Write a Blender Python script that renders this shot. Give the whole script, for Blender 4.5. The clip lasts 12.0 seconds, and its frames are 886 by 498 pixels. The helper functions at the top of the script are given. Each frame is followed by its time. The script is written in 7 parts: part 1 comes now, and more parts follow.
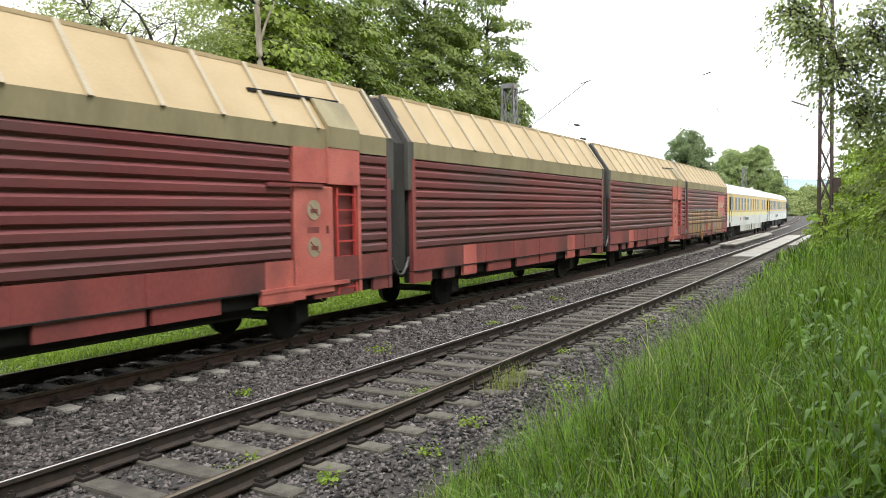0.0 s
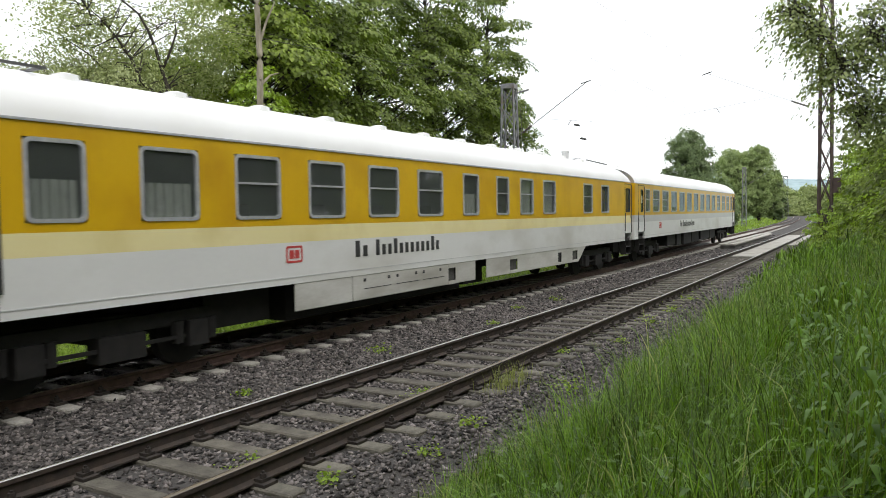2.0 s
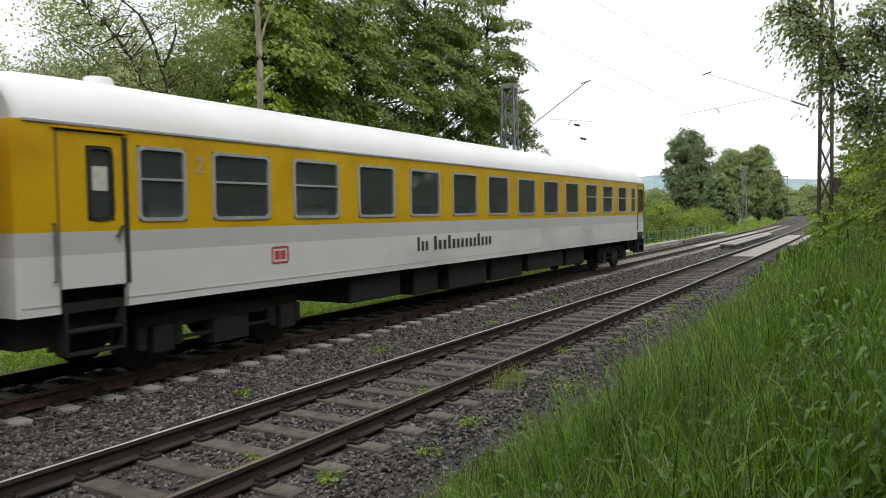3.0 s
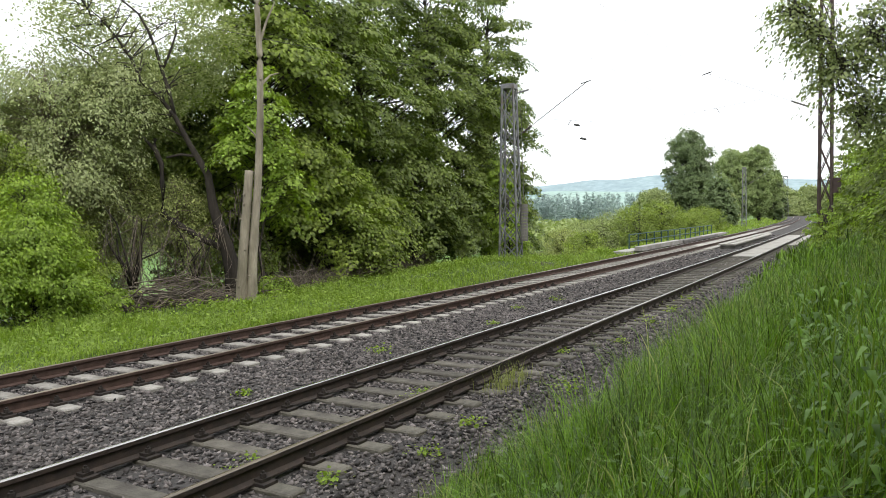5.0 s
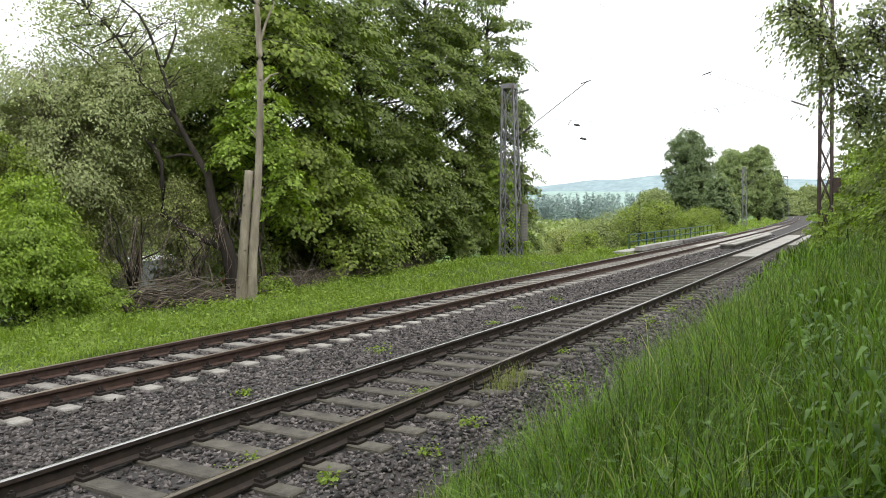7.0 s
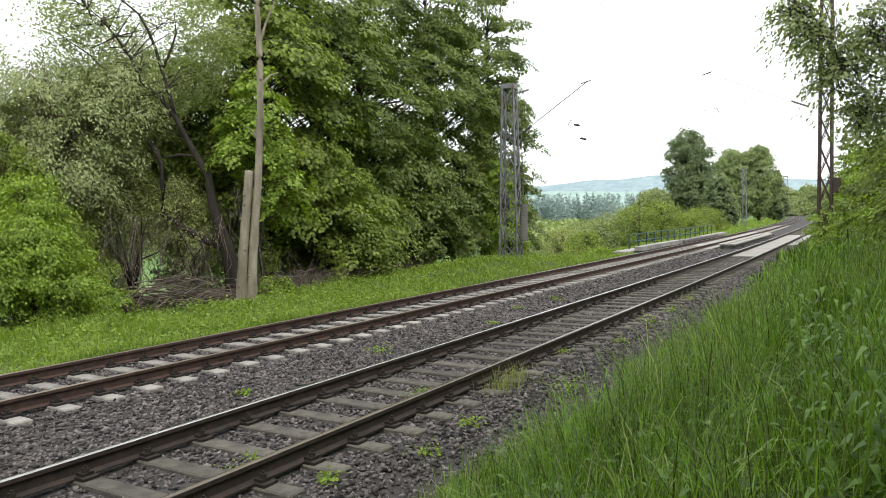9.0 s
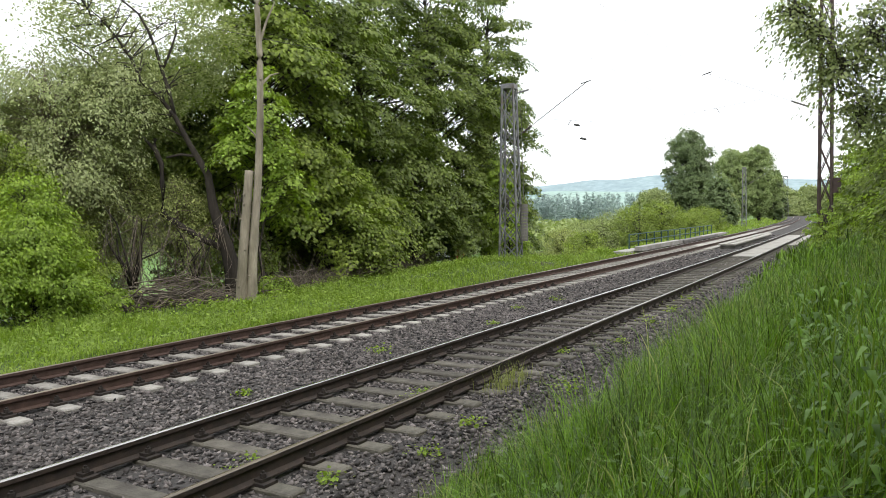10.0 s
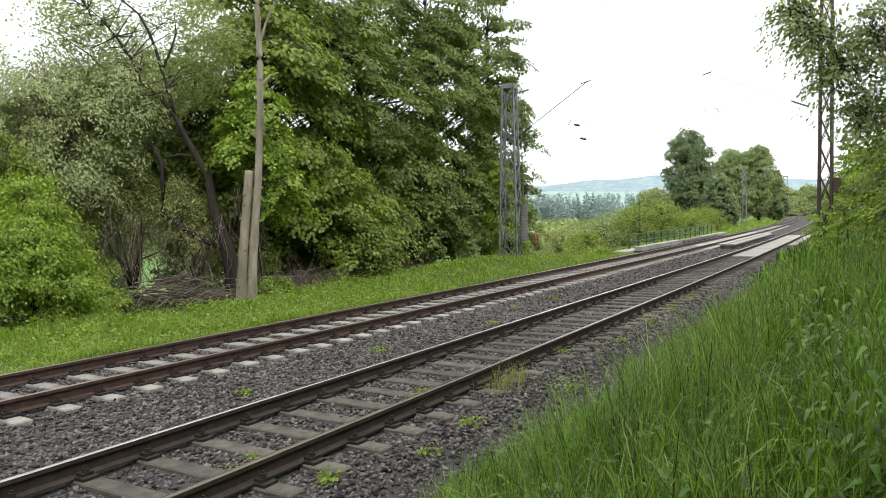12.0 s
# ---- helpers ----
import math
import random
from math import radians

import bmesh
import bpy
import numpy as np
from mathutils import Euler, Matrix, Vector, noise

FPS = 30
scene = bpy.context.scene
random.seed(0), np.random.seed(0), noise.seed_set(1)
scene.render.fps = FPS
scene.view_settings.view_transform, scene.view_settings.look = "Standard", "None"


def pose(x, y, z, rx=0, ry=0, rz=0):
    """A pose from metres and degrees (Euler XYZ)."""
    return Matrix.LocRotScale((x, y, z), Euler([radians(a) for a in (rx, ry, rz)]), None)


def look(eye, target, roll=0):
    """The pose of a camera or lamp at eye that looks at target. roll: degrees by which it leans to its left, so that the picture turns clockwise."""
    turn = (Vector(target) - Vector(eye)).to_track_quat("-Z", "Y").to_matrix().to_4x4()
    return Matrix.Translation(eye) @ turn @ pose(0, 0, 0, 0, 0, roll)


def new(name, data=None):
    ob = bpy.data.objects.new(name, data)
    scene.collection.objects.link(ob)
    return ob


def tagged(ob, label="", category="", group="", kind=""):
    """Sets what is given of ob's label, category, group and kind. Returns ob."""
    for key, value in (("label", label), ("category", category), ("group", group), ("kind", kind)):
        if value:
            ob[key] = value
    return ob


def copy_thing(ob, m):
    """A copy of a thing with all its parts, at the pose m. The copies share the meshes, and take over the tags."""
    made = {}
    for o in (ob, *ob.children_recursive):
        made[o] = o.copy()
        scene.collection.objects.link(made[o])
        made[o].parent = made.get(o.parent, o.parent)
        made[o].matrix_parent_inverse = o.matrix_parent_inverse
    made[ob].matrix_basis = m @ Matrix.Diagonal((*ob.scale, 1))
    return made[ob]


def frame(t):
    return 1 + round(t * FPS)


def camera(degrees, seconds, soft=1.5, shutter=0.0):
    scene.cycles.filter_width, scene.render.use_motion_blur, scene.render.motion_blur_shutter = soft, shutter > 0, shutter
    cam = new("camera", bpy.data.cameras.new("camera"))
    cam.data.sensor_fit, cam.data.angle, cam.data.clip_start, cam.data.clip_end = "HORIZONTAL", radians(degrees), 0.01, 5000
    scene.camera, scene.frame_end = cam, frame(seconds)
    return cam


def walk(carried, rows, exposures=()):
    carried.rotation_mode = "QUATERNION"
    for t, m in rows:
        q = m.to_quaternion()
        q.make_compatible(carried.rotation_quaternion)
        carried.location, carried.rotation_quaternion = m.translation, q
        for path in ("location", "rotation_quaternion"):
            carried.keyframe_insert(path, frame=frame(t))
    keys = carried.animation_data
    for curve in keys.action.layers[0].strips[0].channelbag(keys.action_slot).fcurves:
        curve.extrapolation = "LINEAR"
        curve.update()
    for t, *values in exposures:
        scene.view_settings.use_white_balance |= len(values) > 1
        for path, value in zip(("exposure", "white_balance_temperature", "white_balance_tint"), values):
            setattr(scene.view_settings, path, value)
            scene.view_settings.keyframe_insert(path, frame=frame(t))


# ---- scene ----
# Metres. +Y runs along the railway away from the viewer, X across it to the right, z = 0 at the top of the rails.
EYE = (5.442, 0.0, 2.138)
YAW, PITCH, ROLL = 0.53327, -0.0465, -0.865
WAY = Vector((-math.sin(YAW) * math.cos(PITCH), math.cos(YAW) * math.cos(PITCH), math.sin(PITCH)))
cam = camera(62.04, 12.0, soft=0.6, shutter=0.06)
STAND = look(EYE, Vector(EYE) + WAY * 10, ROLL)
walk(cam, [(0.0, STAND), (12.0, STAND)], [(0.0, 0.44), (1.0, 0.44), (1.6, 0.18), (2.0, -0.08), (2.5, -0.34), (3.2, -0.4), (5.0, 0.04), (12.0, 0.04)])

# ---- world and light: a bright, thinly overcast sky ----
SUN_AZ, SUN_EL = radians(130), radians(58)      # from +Y clockwise
world = bpy.data.worlds.new("overcast_sky")
scene.world = world
world.use_nodes = True
wn, wl = world.node_tree.nodes, world.node_tree.links
sky = wn.new("ShaderNodeTexSky")
sky.sky_type, sky.sun_disc, sky.sun_elevation, sky.sun_rotation = "NISHITA", False, SUN_EL, SUN_AZ
sky.air_density, sky.dust_density = 1.0, 4.0
cloud = wn.new("ShaderNodeMixRGB")
cloud.inputs[0].default_value = 0.82
cloud.inputs[2].default_value = (12.2, 12.5, 12.8, 1)
wl.new(sky.outputs[0], cloud.inputs[1])
wl.new(cloud.outputs[0], wn["Background"].inputs[0])
wn["Background"].inputs[1].default_value = 0.135
sun = new("sun", bpy.data.lights.new("sun", "SUN"))
sun.data.energy, sun.data.angle, sun.data.color = 1.15, radians(24), (1.0, 0.96, 0.89)
sun.matrix_world = look((math.sin(SUN_AZ) * math.cos(SUN_EL) * 60, math.cos(SUN_AZ) * math.cos(SUN_EL) * 60, math.sin(SUN_EL) * 60), (0, 0, 0))

# ---- the line of the railway ----
BEND, BEND_FROM, FAR = 0.00042, 10.97, -4.289     # 1/radius, start of the bend, centre of the far track


def bend(y):
    return -BEND * np.maximum(0.0, np.asarray(y, float) - BEND_FROM) ** 2 / 2


def on_line(d, y, z=0.0):
    """A place d metres to the right of the near track's centre."""
    th = -BEND * max(0.0, y - BEND_FROM)
    return Vector((float(bend(y)) + d * math.cos(th), y + d * math.sin(th), z))


def heading(y):
    return math.degrees(BEND * max(0.0, y - BEND_FROM))


# ---- materials ----
def nodes_of(name):
    m = bpy.data.materials.new(name)
    m.use_nodes = True
    return m, m.node_tree.nodes, m.node_tree.links, m.node_tree.nodes["Principled BSDF"]


def surface(name, a, b, scale=4.0, rough=0.6, metal=0.0, bump=0.0, fine=60.0, dirt=None, dirt_scale=0.8, dirt_amount=0.5, island=0.0, spec=0.5, stretch=(1, 1, 1), each=0.0, grain=0.35):
    """Two tones mixed by noise at two sizes, dirt in patches, and a fine relief."""
    m, n, l, p = nodes_of(name)
    co = n.new("ShaderNodeTexCoord")
    mp = n.new("ShaderNodeMapping")
    mp.inputs["Scale"].default_value = stretch
    l.new(co.outputs["Object"], mp.inputs[0])

    def noise_at(s, detail=4.0):
        t = n.new("ShaderNodeTexNoise")
        t.inputs["Scale"].default_value, t.inputs["Detail"].default_value = s, detail
        l.new(mp.outputs[0], t.inputs["Vector"])
        return t

    def mix(f, x, y):
        k = n.new("ShaderNodeMixRGB")
        for i, v in enumerate((f, x, y)):
            if isinstance(v, (tuple, float)):
                k.inputs[i].default_value = v if isinstance(v, float) else (*v, 1)
            else:
                l.new(v, k.inputs[i])
        return k.outputs[0]

    def ramp(v, lo, hi):
        r = n.new("ShaderNodeMapRange")
        r.inputs[1].default_value, r.inputs[2].default_value = lo, hi
        l.new(v, r.inputs[0])
        return r.outputs[0]

    big, small = noise_at(scale), noise_at(fine, 3.0)
    colour = mix(ramp(big.outputs[0], 0.3, 0.7), a, b)
    k = n.new("ShaderNodeMixRGB")
    k.blend_type, k.inputs[0].default_value = "OVERLAY", grain
    l.new(colour, k.inputs[1])
    l.new(small.outputs[0], k.inputs[2])
    colour = k.outputs[0]
    if dirt:
        f = ramp(noise_at(dirt_scale, 6.0).outputs[0], 0.62 - dirt_amount * 0.3, 0.75)
        colour = mix(f, colour, dirt)
    if island or each:
        g = n.new("ShaderNodeNewGeometry" if island else "ShaderNodeObjectInfo")
        h = n.new("ShaderNodeHueSaturation")
        w = island or each
        r = n.new("ShaderNodeMapRange")
        r.inputs[3].default_value, r.inputs[4].default_value = 1 - w, 1 + w
        l.new(g.outputs["Random Per Island" if island else "Random"], r.inputs[0])
        l.new(r.outputs[0], h.inputs["Value"])
        l.new(colour, h.inputs["Color"])
        colour = h.outputs[0]
    l.new(colour, p.inputs["Base Color"])
    p.inputs["Roughness"].default_value, p.inputs["Metallic"].default_value = rough, metal
    p.inputs["Specular IOR Level"].default_value = spec
    if bump:
        bn = n.new("ShaderNodeBump")
        bn.inputs["Strength"].default_value, bn.inputs["Distance"].default_value = bump, 0.02
        l.new(small.outputs[0], bn.inputs["Height"])
        l.new(bn.outputs[0], p.inputs["Normal"])
    return m


def leaf_material(name, a, b, through_colour, amount=0.45, spread=0.35, rough=0.5):
    """Leaves: their tone varies leaf by leaf and in drifts, and light comes through them."""
    m, n, l, p = nodes_of(name)
    g = n.new("ShaderNodeNewGeometry")
    co = n.new("ShaderNodeTexCoord")
    t = n.new("ShaderNodeTexNoise")
    t.inputs["Scale"].default_value = 0.7
    l.new(co.outputs["Object"], t.inputs["Vector"])
    k = n.new("ShaderNodeMixRGB")
    k.inputs[1].default_value, k.inputs[2].default_value = (*a, 1), (*b, 1)
    ad = n.new("ShaderNodeMath")
    ad.operation = "MULTIPLY_ADD"
    ad.inputs[1].default_value, ad.inputs[2].default_value = 0.35, -0.02
    l.new(g.outputs["Random Per Island"], ad.inputs[0])
    ad2 = n.new("ShaderNodeMath")
    ad2.operation, ad2.use_clamp = "MULTIPLY_ADD", True
    ad2.inputs[1].default_value = 0.7
    l.new(t.outputs[0], ad2.inputs[0])
    l.new(ad.outputs[0], ad2.inputs[2])
    l.new(ad2.outputs[0], k.inputs[0])
    h = n.new("ShaderNodeHueSaturation")
    r = n.new("ShaderNodeMapRange")
    r.inputs[3].default_value, r.inputs[4].default_value = 1 - spread, 1 + spread
    l.new(g.outputs["Random Per Island"], r.inputs[0])
    l.new(r.outputs[0], h.inputs["Value"])
    l.new(k.outputs[0], h.inputs["Color"])
    l.new(h.outputs[0], p.inputs["Base Color"])
    p.inputs["Roughness"].default_value = rough
    p.inputs["Specular IOR Level"].default_value = 0.34
    tr = n.new("ShaderNodeBsdfTranslucent")
    tm = n.new("ShaderNodeMixRGB")
    tm.blend_type, tm.inputs[0].default_value, tm.inputs[2].default_value = "MULTIPLY", 1.0, (*through_colour, 1)
    l.new(h.outputs[0], tm.inputs[1])
    l.new(tm.outputs[0], tr.inputs[0])
    ms = n.new("ShaderNodeMixShader")
    ms.inputs[0].default_value = amount
    l.new(p.outputs[0], ms.inputs[1])
    l.new(tr.outputs[0], ms.inputs[2])
    l.new(ms.outputs[0], n["Material Output"].inputs[0])
    return m


def glass_material(name, tint, clear=0.35):
    m, n, l, p = nodes_of(name)
    gl = n.new("ShaderNodeBsdfGlossy")
    gl.inputs["Roughness"].default_value = 0.03
    tr = n.new("ShaderNodeBsdfTransparent")
    tr.inputs[0].default_value = (*tint, 1)
    fr = n.new("ShaderNodeFresnel")
    fr.inputs[0].default_value = 1.5
    ms = n.new("ShaderNodeMixShader")
    l.new(fr.outputs[0], ms.inputs[0])
    l.new(tr.outputs[0], ms.inputs[1])
    l.new(gl.outputs[0], ms.inputs[2])
    # a little grey diffuse mixed in makes the pane paler
    df = n.new("ShaderNodeBsdfDiffuse")
    df.inputs[0].default_value = (0.50, 0.55, 0.54, 1)
    grey_mix = n.new("ShaderNodeMixShader")
    grey_mix.inputs[0].default_value = 0.10
    l.new(ms.outputs[0], grey_mix.inputs[1])
    l.new(df.outputs[0], grey_mix.inputs[2])
    l.new(grey_mix.outputs[0], n["Material Output"].inputs[0])
    return m


M = {
    "ballast": surface("ballast_bed", (0.040, 0.037, 0.035), (0.080, 0.074, 0.070), 14, 0.95, bump=1.0, fine=38, dirt=(0.05, 0.042, 0.036), dirt_scale=0.6),
    "stone": surface("ballast_stone", (0.066, 0.057, 0.054), (0.162, 0.144, 0.137), 6, 0.75, bump=0.3, fine=90, island=1.0),
    "soil": surface("grassy_soil", (0.05, 0.085, 0.018), (0.085, 0.13, 0.026), 1.2, 0.95, bump=0.8, fine=25, dirt=(0.055, 0.045, 0.028), dirt_scale=0.35, dirt_amount=0.35),
    "meadow": surface("meadow", (0.10, 0.20, 0.035), (0.15, 0.26, 0.05), 0.05, 0.95, fine=3),
    "rail_side": surface("rusty_rail_steel", (0.074, 0.045, 0.037), (0.12, 0.076, 0.060), 9, 0.75, metal=0.25, bump=0.3, fine=120),
    "rail_old": surface("dark_rail_steel", (0.045, 0.037, 0.034), (0.085, 0.062, 0.050), 9, 0.7, metal=0.25, bump=0.3, fine=120),
    "rail_top": surface("polished_rail_head", (0.46, 0.44, 0.42), (0.58, 0.56, 0.54), 3, 0.26, metal=0.95, fine=60, stretch=(1, 0.1, 1)),
    "rail_brown": surface("brown_rail_head", (0.105, 0.085, 0.06), (0.18, 0.15, 0.11), 3, 0.22, metal=0.15, fine=60, stretch=(1, 0.1, 1)),
    "rail_dull": surface("dull_rail_head", (0.20, 0.16, 0.12), (0.32, 0.27, 0.21), 3, 0.38, metal=0.8, fine=60, stretch=(1, 0.1, 1)),
    "sleeper": surface("grey_sleeper_concrete", (0.095, 0.088, 0.070), (0.175, 0.162, 0.132), 7, 0.9, bump=0.8, fine=45, dirt=(0.06, 0.052, 0.045), dirt_scale=2.5, each=0.2),
    "sleeper_new": surface("pale_sleeper_concrete", (0.27, 0.255, 0.23), (0.43, 0.41, 0.37), 8, 0.9, bump=0.6, fine=50, dirt=(0.15, 0.135, 0.115), dirt_scale=2.5, each=0.15),
    "clip": surface("fastening_steel", (0.03, 0.026, 0.024), (0.06, 0.048, 0.04), 20, 0.7, metal=0.4),
    "concrete": surface("bridge_concrete", (0.34, 0.325, 0.295), (0.46, 0.44, 0.40), 1.5, 0.9, bump=0.3, fine=40, dirt=(0.25, 0.23, 0.20), dirt_scale=0.9),
    "concrete_dark": surface("weathered_concrete", (0.14, 0.13, 0.12), (0.22, 0.21, 0.19), 1.5, 0.9, bump=0.3, fine=40),
    "bark": surface("grey_bark", (0.26, 0.225, 0.17), (0.42, 0.37, 0.29), 5, 0.95, bump=1.0, fine=24, stretch=(1, 1, 0.25), dirt=(0.09, 0.08, 0.05), dirt_scale=1.5),
    "bark_dark": surface("dark_bark", (0.026, 0.021, 0.017), (0.055, 0.045, 0.036), 5, 0.95, bump=1.0, fine=24, stretch=(1, 1, 0.25)),
    "twig": surface("dry_twigs", (0.14, 0.11, 0.085), (0.25, 0.205, 0.165), 3, 0.95, island=0.3),
    "galvanised": surface("galvanised_steel", (0.20, 0.205, 0.21), (0.32, 0.325, 0.33), 6, 0.55, metal=0.6, fine=50, dirt=(0.16, 0.13, 0.11), dirt_scale=2),
    "mast_rust": surface("rusty_mast_steel", (0.075, 0.054, 0.051), (0.13, 0.093, 0.086), 4, 0.8, metal=0.3, fine=50),
    "green_steel": surface("green_painted_steel", (0.03, 0.085, 0.08), (0.055, 0.12, 0.11), 6, 0.6, metal=0.2),
    "cable": surface("dark_cable", (0.045, 0.045, 0.045), (0.08, 0.08, 0.08), 10, 0.6),
    "porcelain": surface("brown_insulator", (0.05, 0.035, 0.03), (0.08, 0.06, 0.05), 10, 0.3),
    "linden": leaf_material("linden_leaves", (0.112, 0.162, 0.03), (0.34, 0.41, 0.082), (1.2, 1.4, 0.5), 0.36, spread=0.28, rough=0.42),
    # darker copy of the linden leaves, with shade put into its colour
    "linden_shaded": leaf_material("shaded_green_leaves", (0.082, 0.122, 0.027), (0.245, 0.305, 0.068), (1.2, 1.4, 0.5), 0.30, spread=0.28, rough=0.42),
    "willow": leaf_material("grey_green_leaves", (0.27, 0.325, 0.125), (0.48, 0.515, 0.28), (1.15, 1.2, 0.8), 0.35, spread=0.22),
    "bush": leaf_material("bush_leaves", (0.15, 0.235, 0.034), (0.37, 0.49, 0.09), (1.4, 1.45, 0.5), 0.4, spread=0.3),
    "olive": leaf_material("olive_grey_leaves", (0.22, 0.265, 0.085), (0.42, 0.46, 0.18), (1.2, 1.25, 0.7), 0.35, spread=0.25),
    # far trees: haze is painted in as paler, greyer leaf tones
    "far_leaf": leaf_material("hazed_distant_leaves", (0.21, 0.265, 0.10), (0.36, 0.41, 0.17), (1.2, 1.3, 0.6), amount=0.25, spread=0.2),
    "far_green": leaf_material("hazed_green_leaves", (0.20, 0.265, 0.105), (0.335, 0.405, 0.165), (1.2, 1.3, 0.6), amount=0.25, spread=0.12),
    "far_dark": leaf_material("hazed_dark_leaves", (0.115, 0.165, 0.075), (0.205, 0.265, 0.115), (1.2, 1.3, 0.6), amount=0.2, spread=0.12),
    "near_leaf": leaf_material("overhanging_leaves", (0.15, 0.185, 0.075), (0.31, 0.36, 0.15), (1.4, 1.6, 0.5), 0.35),
    "grass": leaf_material("meadow_grass", (0.046, 0.104, 0.012), (0.18, 0.29, 0.038), (1.3, 1.45, 0.4), 0.36, spread=0.7, rough=0.36),
    "verge": leaf_material("verge_plants", (0.14, 0.225, 0.034), (0.325, 0.43, 0.085), (1.3, 1.4, 0.5), 0.38, spread=0.2),
    "bramble": surface("grey_brown_bramble", (0.10, 0.082, 0.066), (0.19, 0.16, 0.13), 3, 0.95, island=0.35),
    "grass_dry": leaf_material("seeding_grass", (0.20, 0.25, 0.075), (0.36, 0.38, 0.15), (1.2, 1.2, 0.6)),
    "nettle": leaf_material("nettle_leaves", (0.078, 0.155, 0.036), (0.19, 0.295, 0.075), (1.3, 1.5, 0.5), 0.35, spread=0.3, rough=0.45),
    "weed": leaf_material("weed_leaves", (0.135, 0.225, 0.03), (0.31, 0.42, 0.07), (1.5, 1.5, 0.5)),
    "red": surface("faded_red_paint", (0.25, 0.058, 0.056), (0.33, 0.085, 0.076), 0.8, 0.55, fine=30, dirt=(0.10, 0.045, 0.045), dirt_scale=0.7, stretch=(1, 1, 0.5)),
    "rib_red": surface("dark_red_ribbed_paint", (0.20, 0.062, 0.064), (0.265, 0.078, 0.080), 0.9, 0.42, fine=30, dirt=(0.135, 0.085, 0.084), dirt_scale=0.6, dirt_amount=0.75, stretch=(1, 0.5, 1), grain=0.2),
    "salmon": surface("sun_bleached_red_paint", (0.52, 0.125, 0.10), (0.64, 0.19, 0.15), 1.5, 0.6, fine=40, dirt=(0.30, 0.09, 0.08), dirt_scale=1.2),
    "tan": surface("yellowed_roof_sheet", (0.47, 0.35, 0.19), (0.57, 0.435, 0.25), 0.7, 0.6, fine=25, dirt=(0.42, 0.305, 0.16), dirt_scale=0.6, grain=0.12),
    "tan_dirty": surface("dirty_roof_edge", (0.29, 0.245, 0.135), (0.37, 0.315, 0.18), 0.9, 0.65, fine=25, dirt=(0.20, 0.17, 0.095), dirt_scale=1.4, stretch=(1, 1, 0.3), grain=0.15),
    "tan_rib": surface("grey_tan_rib", (0.45, 0.38, 0.26), (0.54, 0.46, 0.33), 2, 0.6),
    "bellows": surface("grey_black_bellows", (0.022, 0.022, 0.021), (0.05, 0.047, 0.043), 3, 0.8, fine=40, stretch=(1, 1, 0.2)),
    "gaiter": surface("grey_gaiter_cloth", (0.06, 0.058, 0.052), (0.115, 0.11, 0.095), 3, 0.8, fine=40, stretch=(1, 1, 0.2)),
    "black": surface("grimy_black_iron", (0.008, 0.0075, 0.007), (0.018, 0.016, 0.015), 5, 0.8, fine=60),
    "iron": surface("grey_worn_iron", (0.10, 0.10, 0.10), (0.18, 0.175, 0.17), 8, 0.5, metal=0.6),
    "yellow": surface("ochre_yellow_coach_paint", (0.68, 0.405, 0.009), (0.74, 0.46, 0.013), 0.8, 0.32, fine=18, dirt=(0.57, 0.315, 0.01), dirt_scale=0.9, grain=0.05),
    "cream": surface("pale_cream_paint", (0.84, 0.74, 0.38), (0.88, 0.79, 0.44), 0.8, 0.35, fine=18, dirt=(0.74, 0.63, 0.29), dirt_scale=1.0, grain=0.05),
    "white": surface("dusty_white_coach_paint", (0.72, 0.72, 0.71), (0.78, 0.78, 0.77), 0.8, 0.35, fine=18, dirt=(0.58, 0.565, 0.53), dirt_scale=0.9, stretch=(1, 0.5, 1), grain=0.08),
    "roof_white": surface("white_coach_roof", (0.84, 0.84, 0.84), (0.88, 0.88, 0.88), 0.8, 0.4, fine=12, dirt=(0.79, 0.785, 0.77), dirt_scale=0.5, grain=0.06),
    "pale_grey": surface("pale_grey_band", (0.54, 0.54, 0.54), (0.60, 0.60, 0.60), 0.8, 0.4, fine=18, grain=0.06),
    "grimy_white": surface("grimy_white_paint", (0.50, 0.49, 0.455), (0.64, 0.63, 0.60), 1.3, 0.4, fine=22, dirt=(0.34, 0.32, 0.28), dirt_scale=1.6, stretch=(1, 0.35, 1.2), grain=0.15, dirt_amount=0.6),
    "notice_tan": surface("dull_tan_notice", (0.36, 0.29, 0.19), (0.44, 0.36, 0.25), 6, 0.7),
    "asphalt": surface("asphalt", (0.05, 0.05, 0.05), (0.07, 0.07, 0.07), 3, 0.9, fine=60),
    "truck_red": surface("red_truck_paint", (0.42, 0.03, 0.03), (0.48, 0.05, 0.04), 2, 0.4, grain=0.05),
    "truck_grey": surface("grey_trailer_sheet", (0.12, 0.125, 0.13), (0.17, 0.175, 0.18), 1, 0.6, grain=0.1),
    "frame_alu": surface("window_frame_aluminium", (0.42, 0.43, 0.45), (0.54, 0.55, 0.57), 8, 0.4, metal=0.3),
    "rubber": surface("black_rubber", (0.015, 0.015, 0.015), (0.03, 0.03, 0.03), 8, 0.6),
    "interior": surface("coach_interior", (0.30, 0.33, 0.33), (0.38, 0.41, 0.40), 1.5, 0.8),
    "curtain": surface("pale_curtain", (0.45, 0.45, 0.42), (0.6, 0.6, 0.56), 6, 0.9, stretch=(1, 6, 1)),
    "glass": glass_material("coach_window_glass", (0.62, 0.68, 0.68)),
    "ink": surface("black_lettering", (0.03, 0.03, 0.035), (0.05, 0.05, 0.05), 12, 0.5),
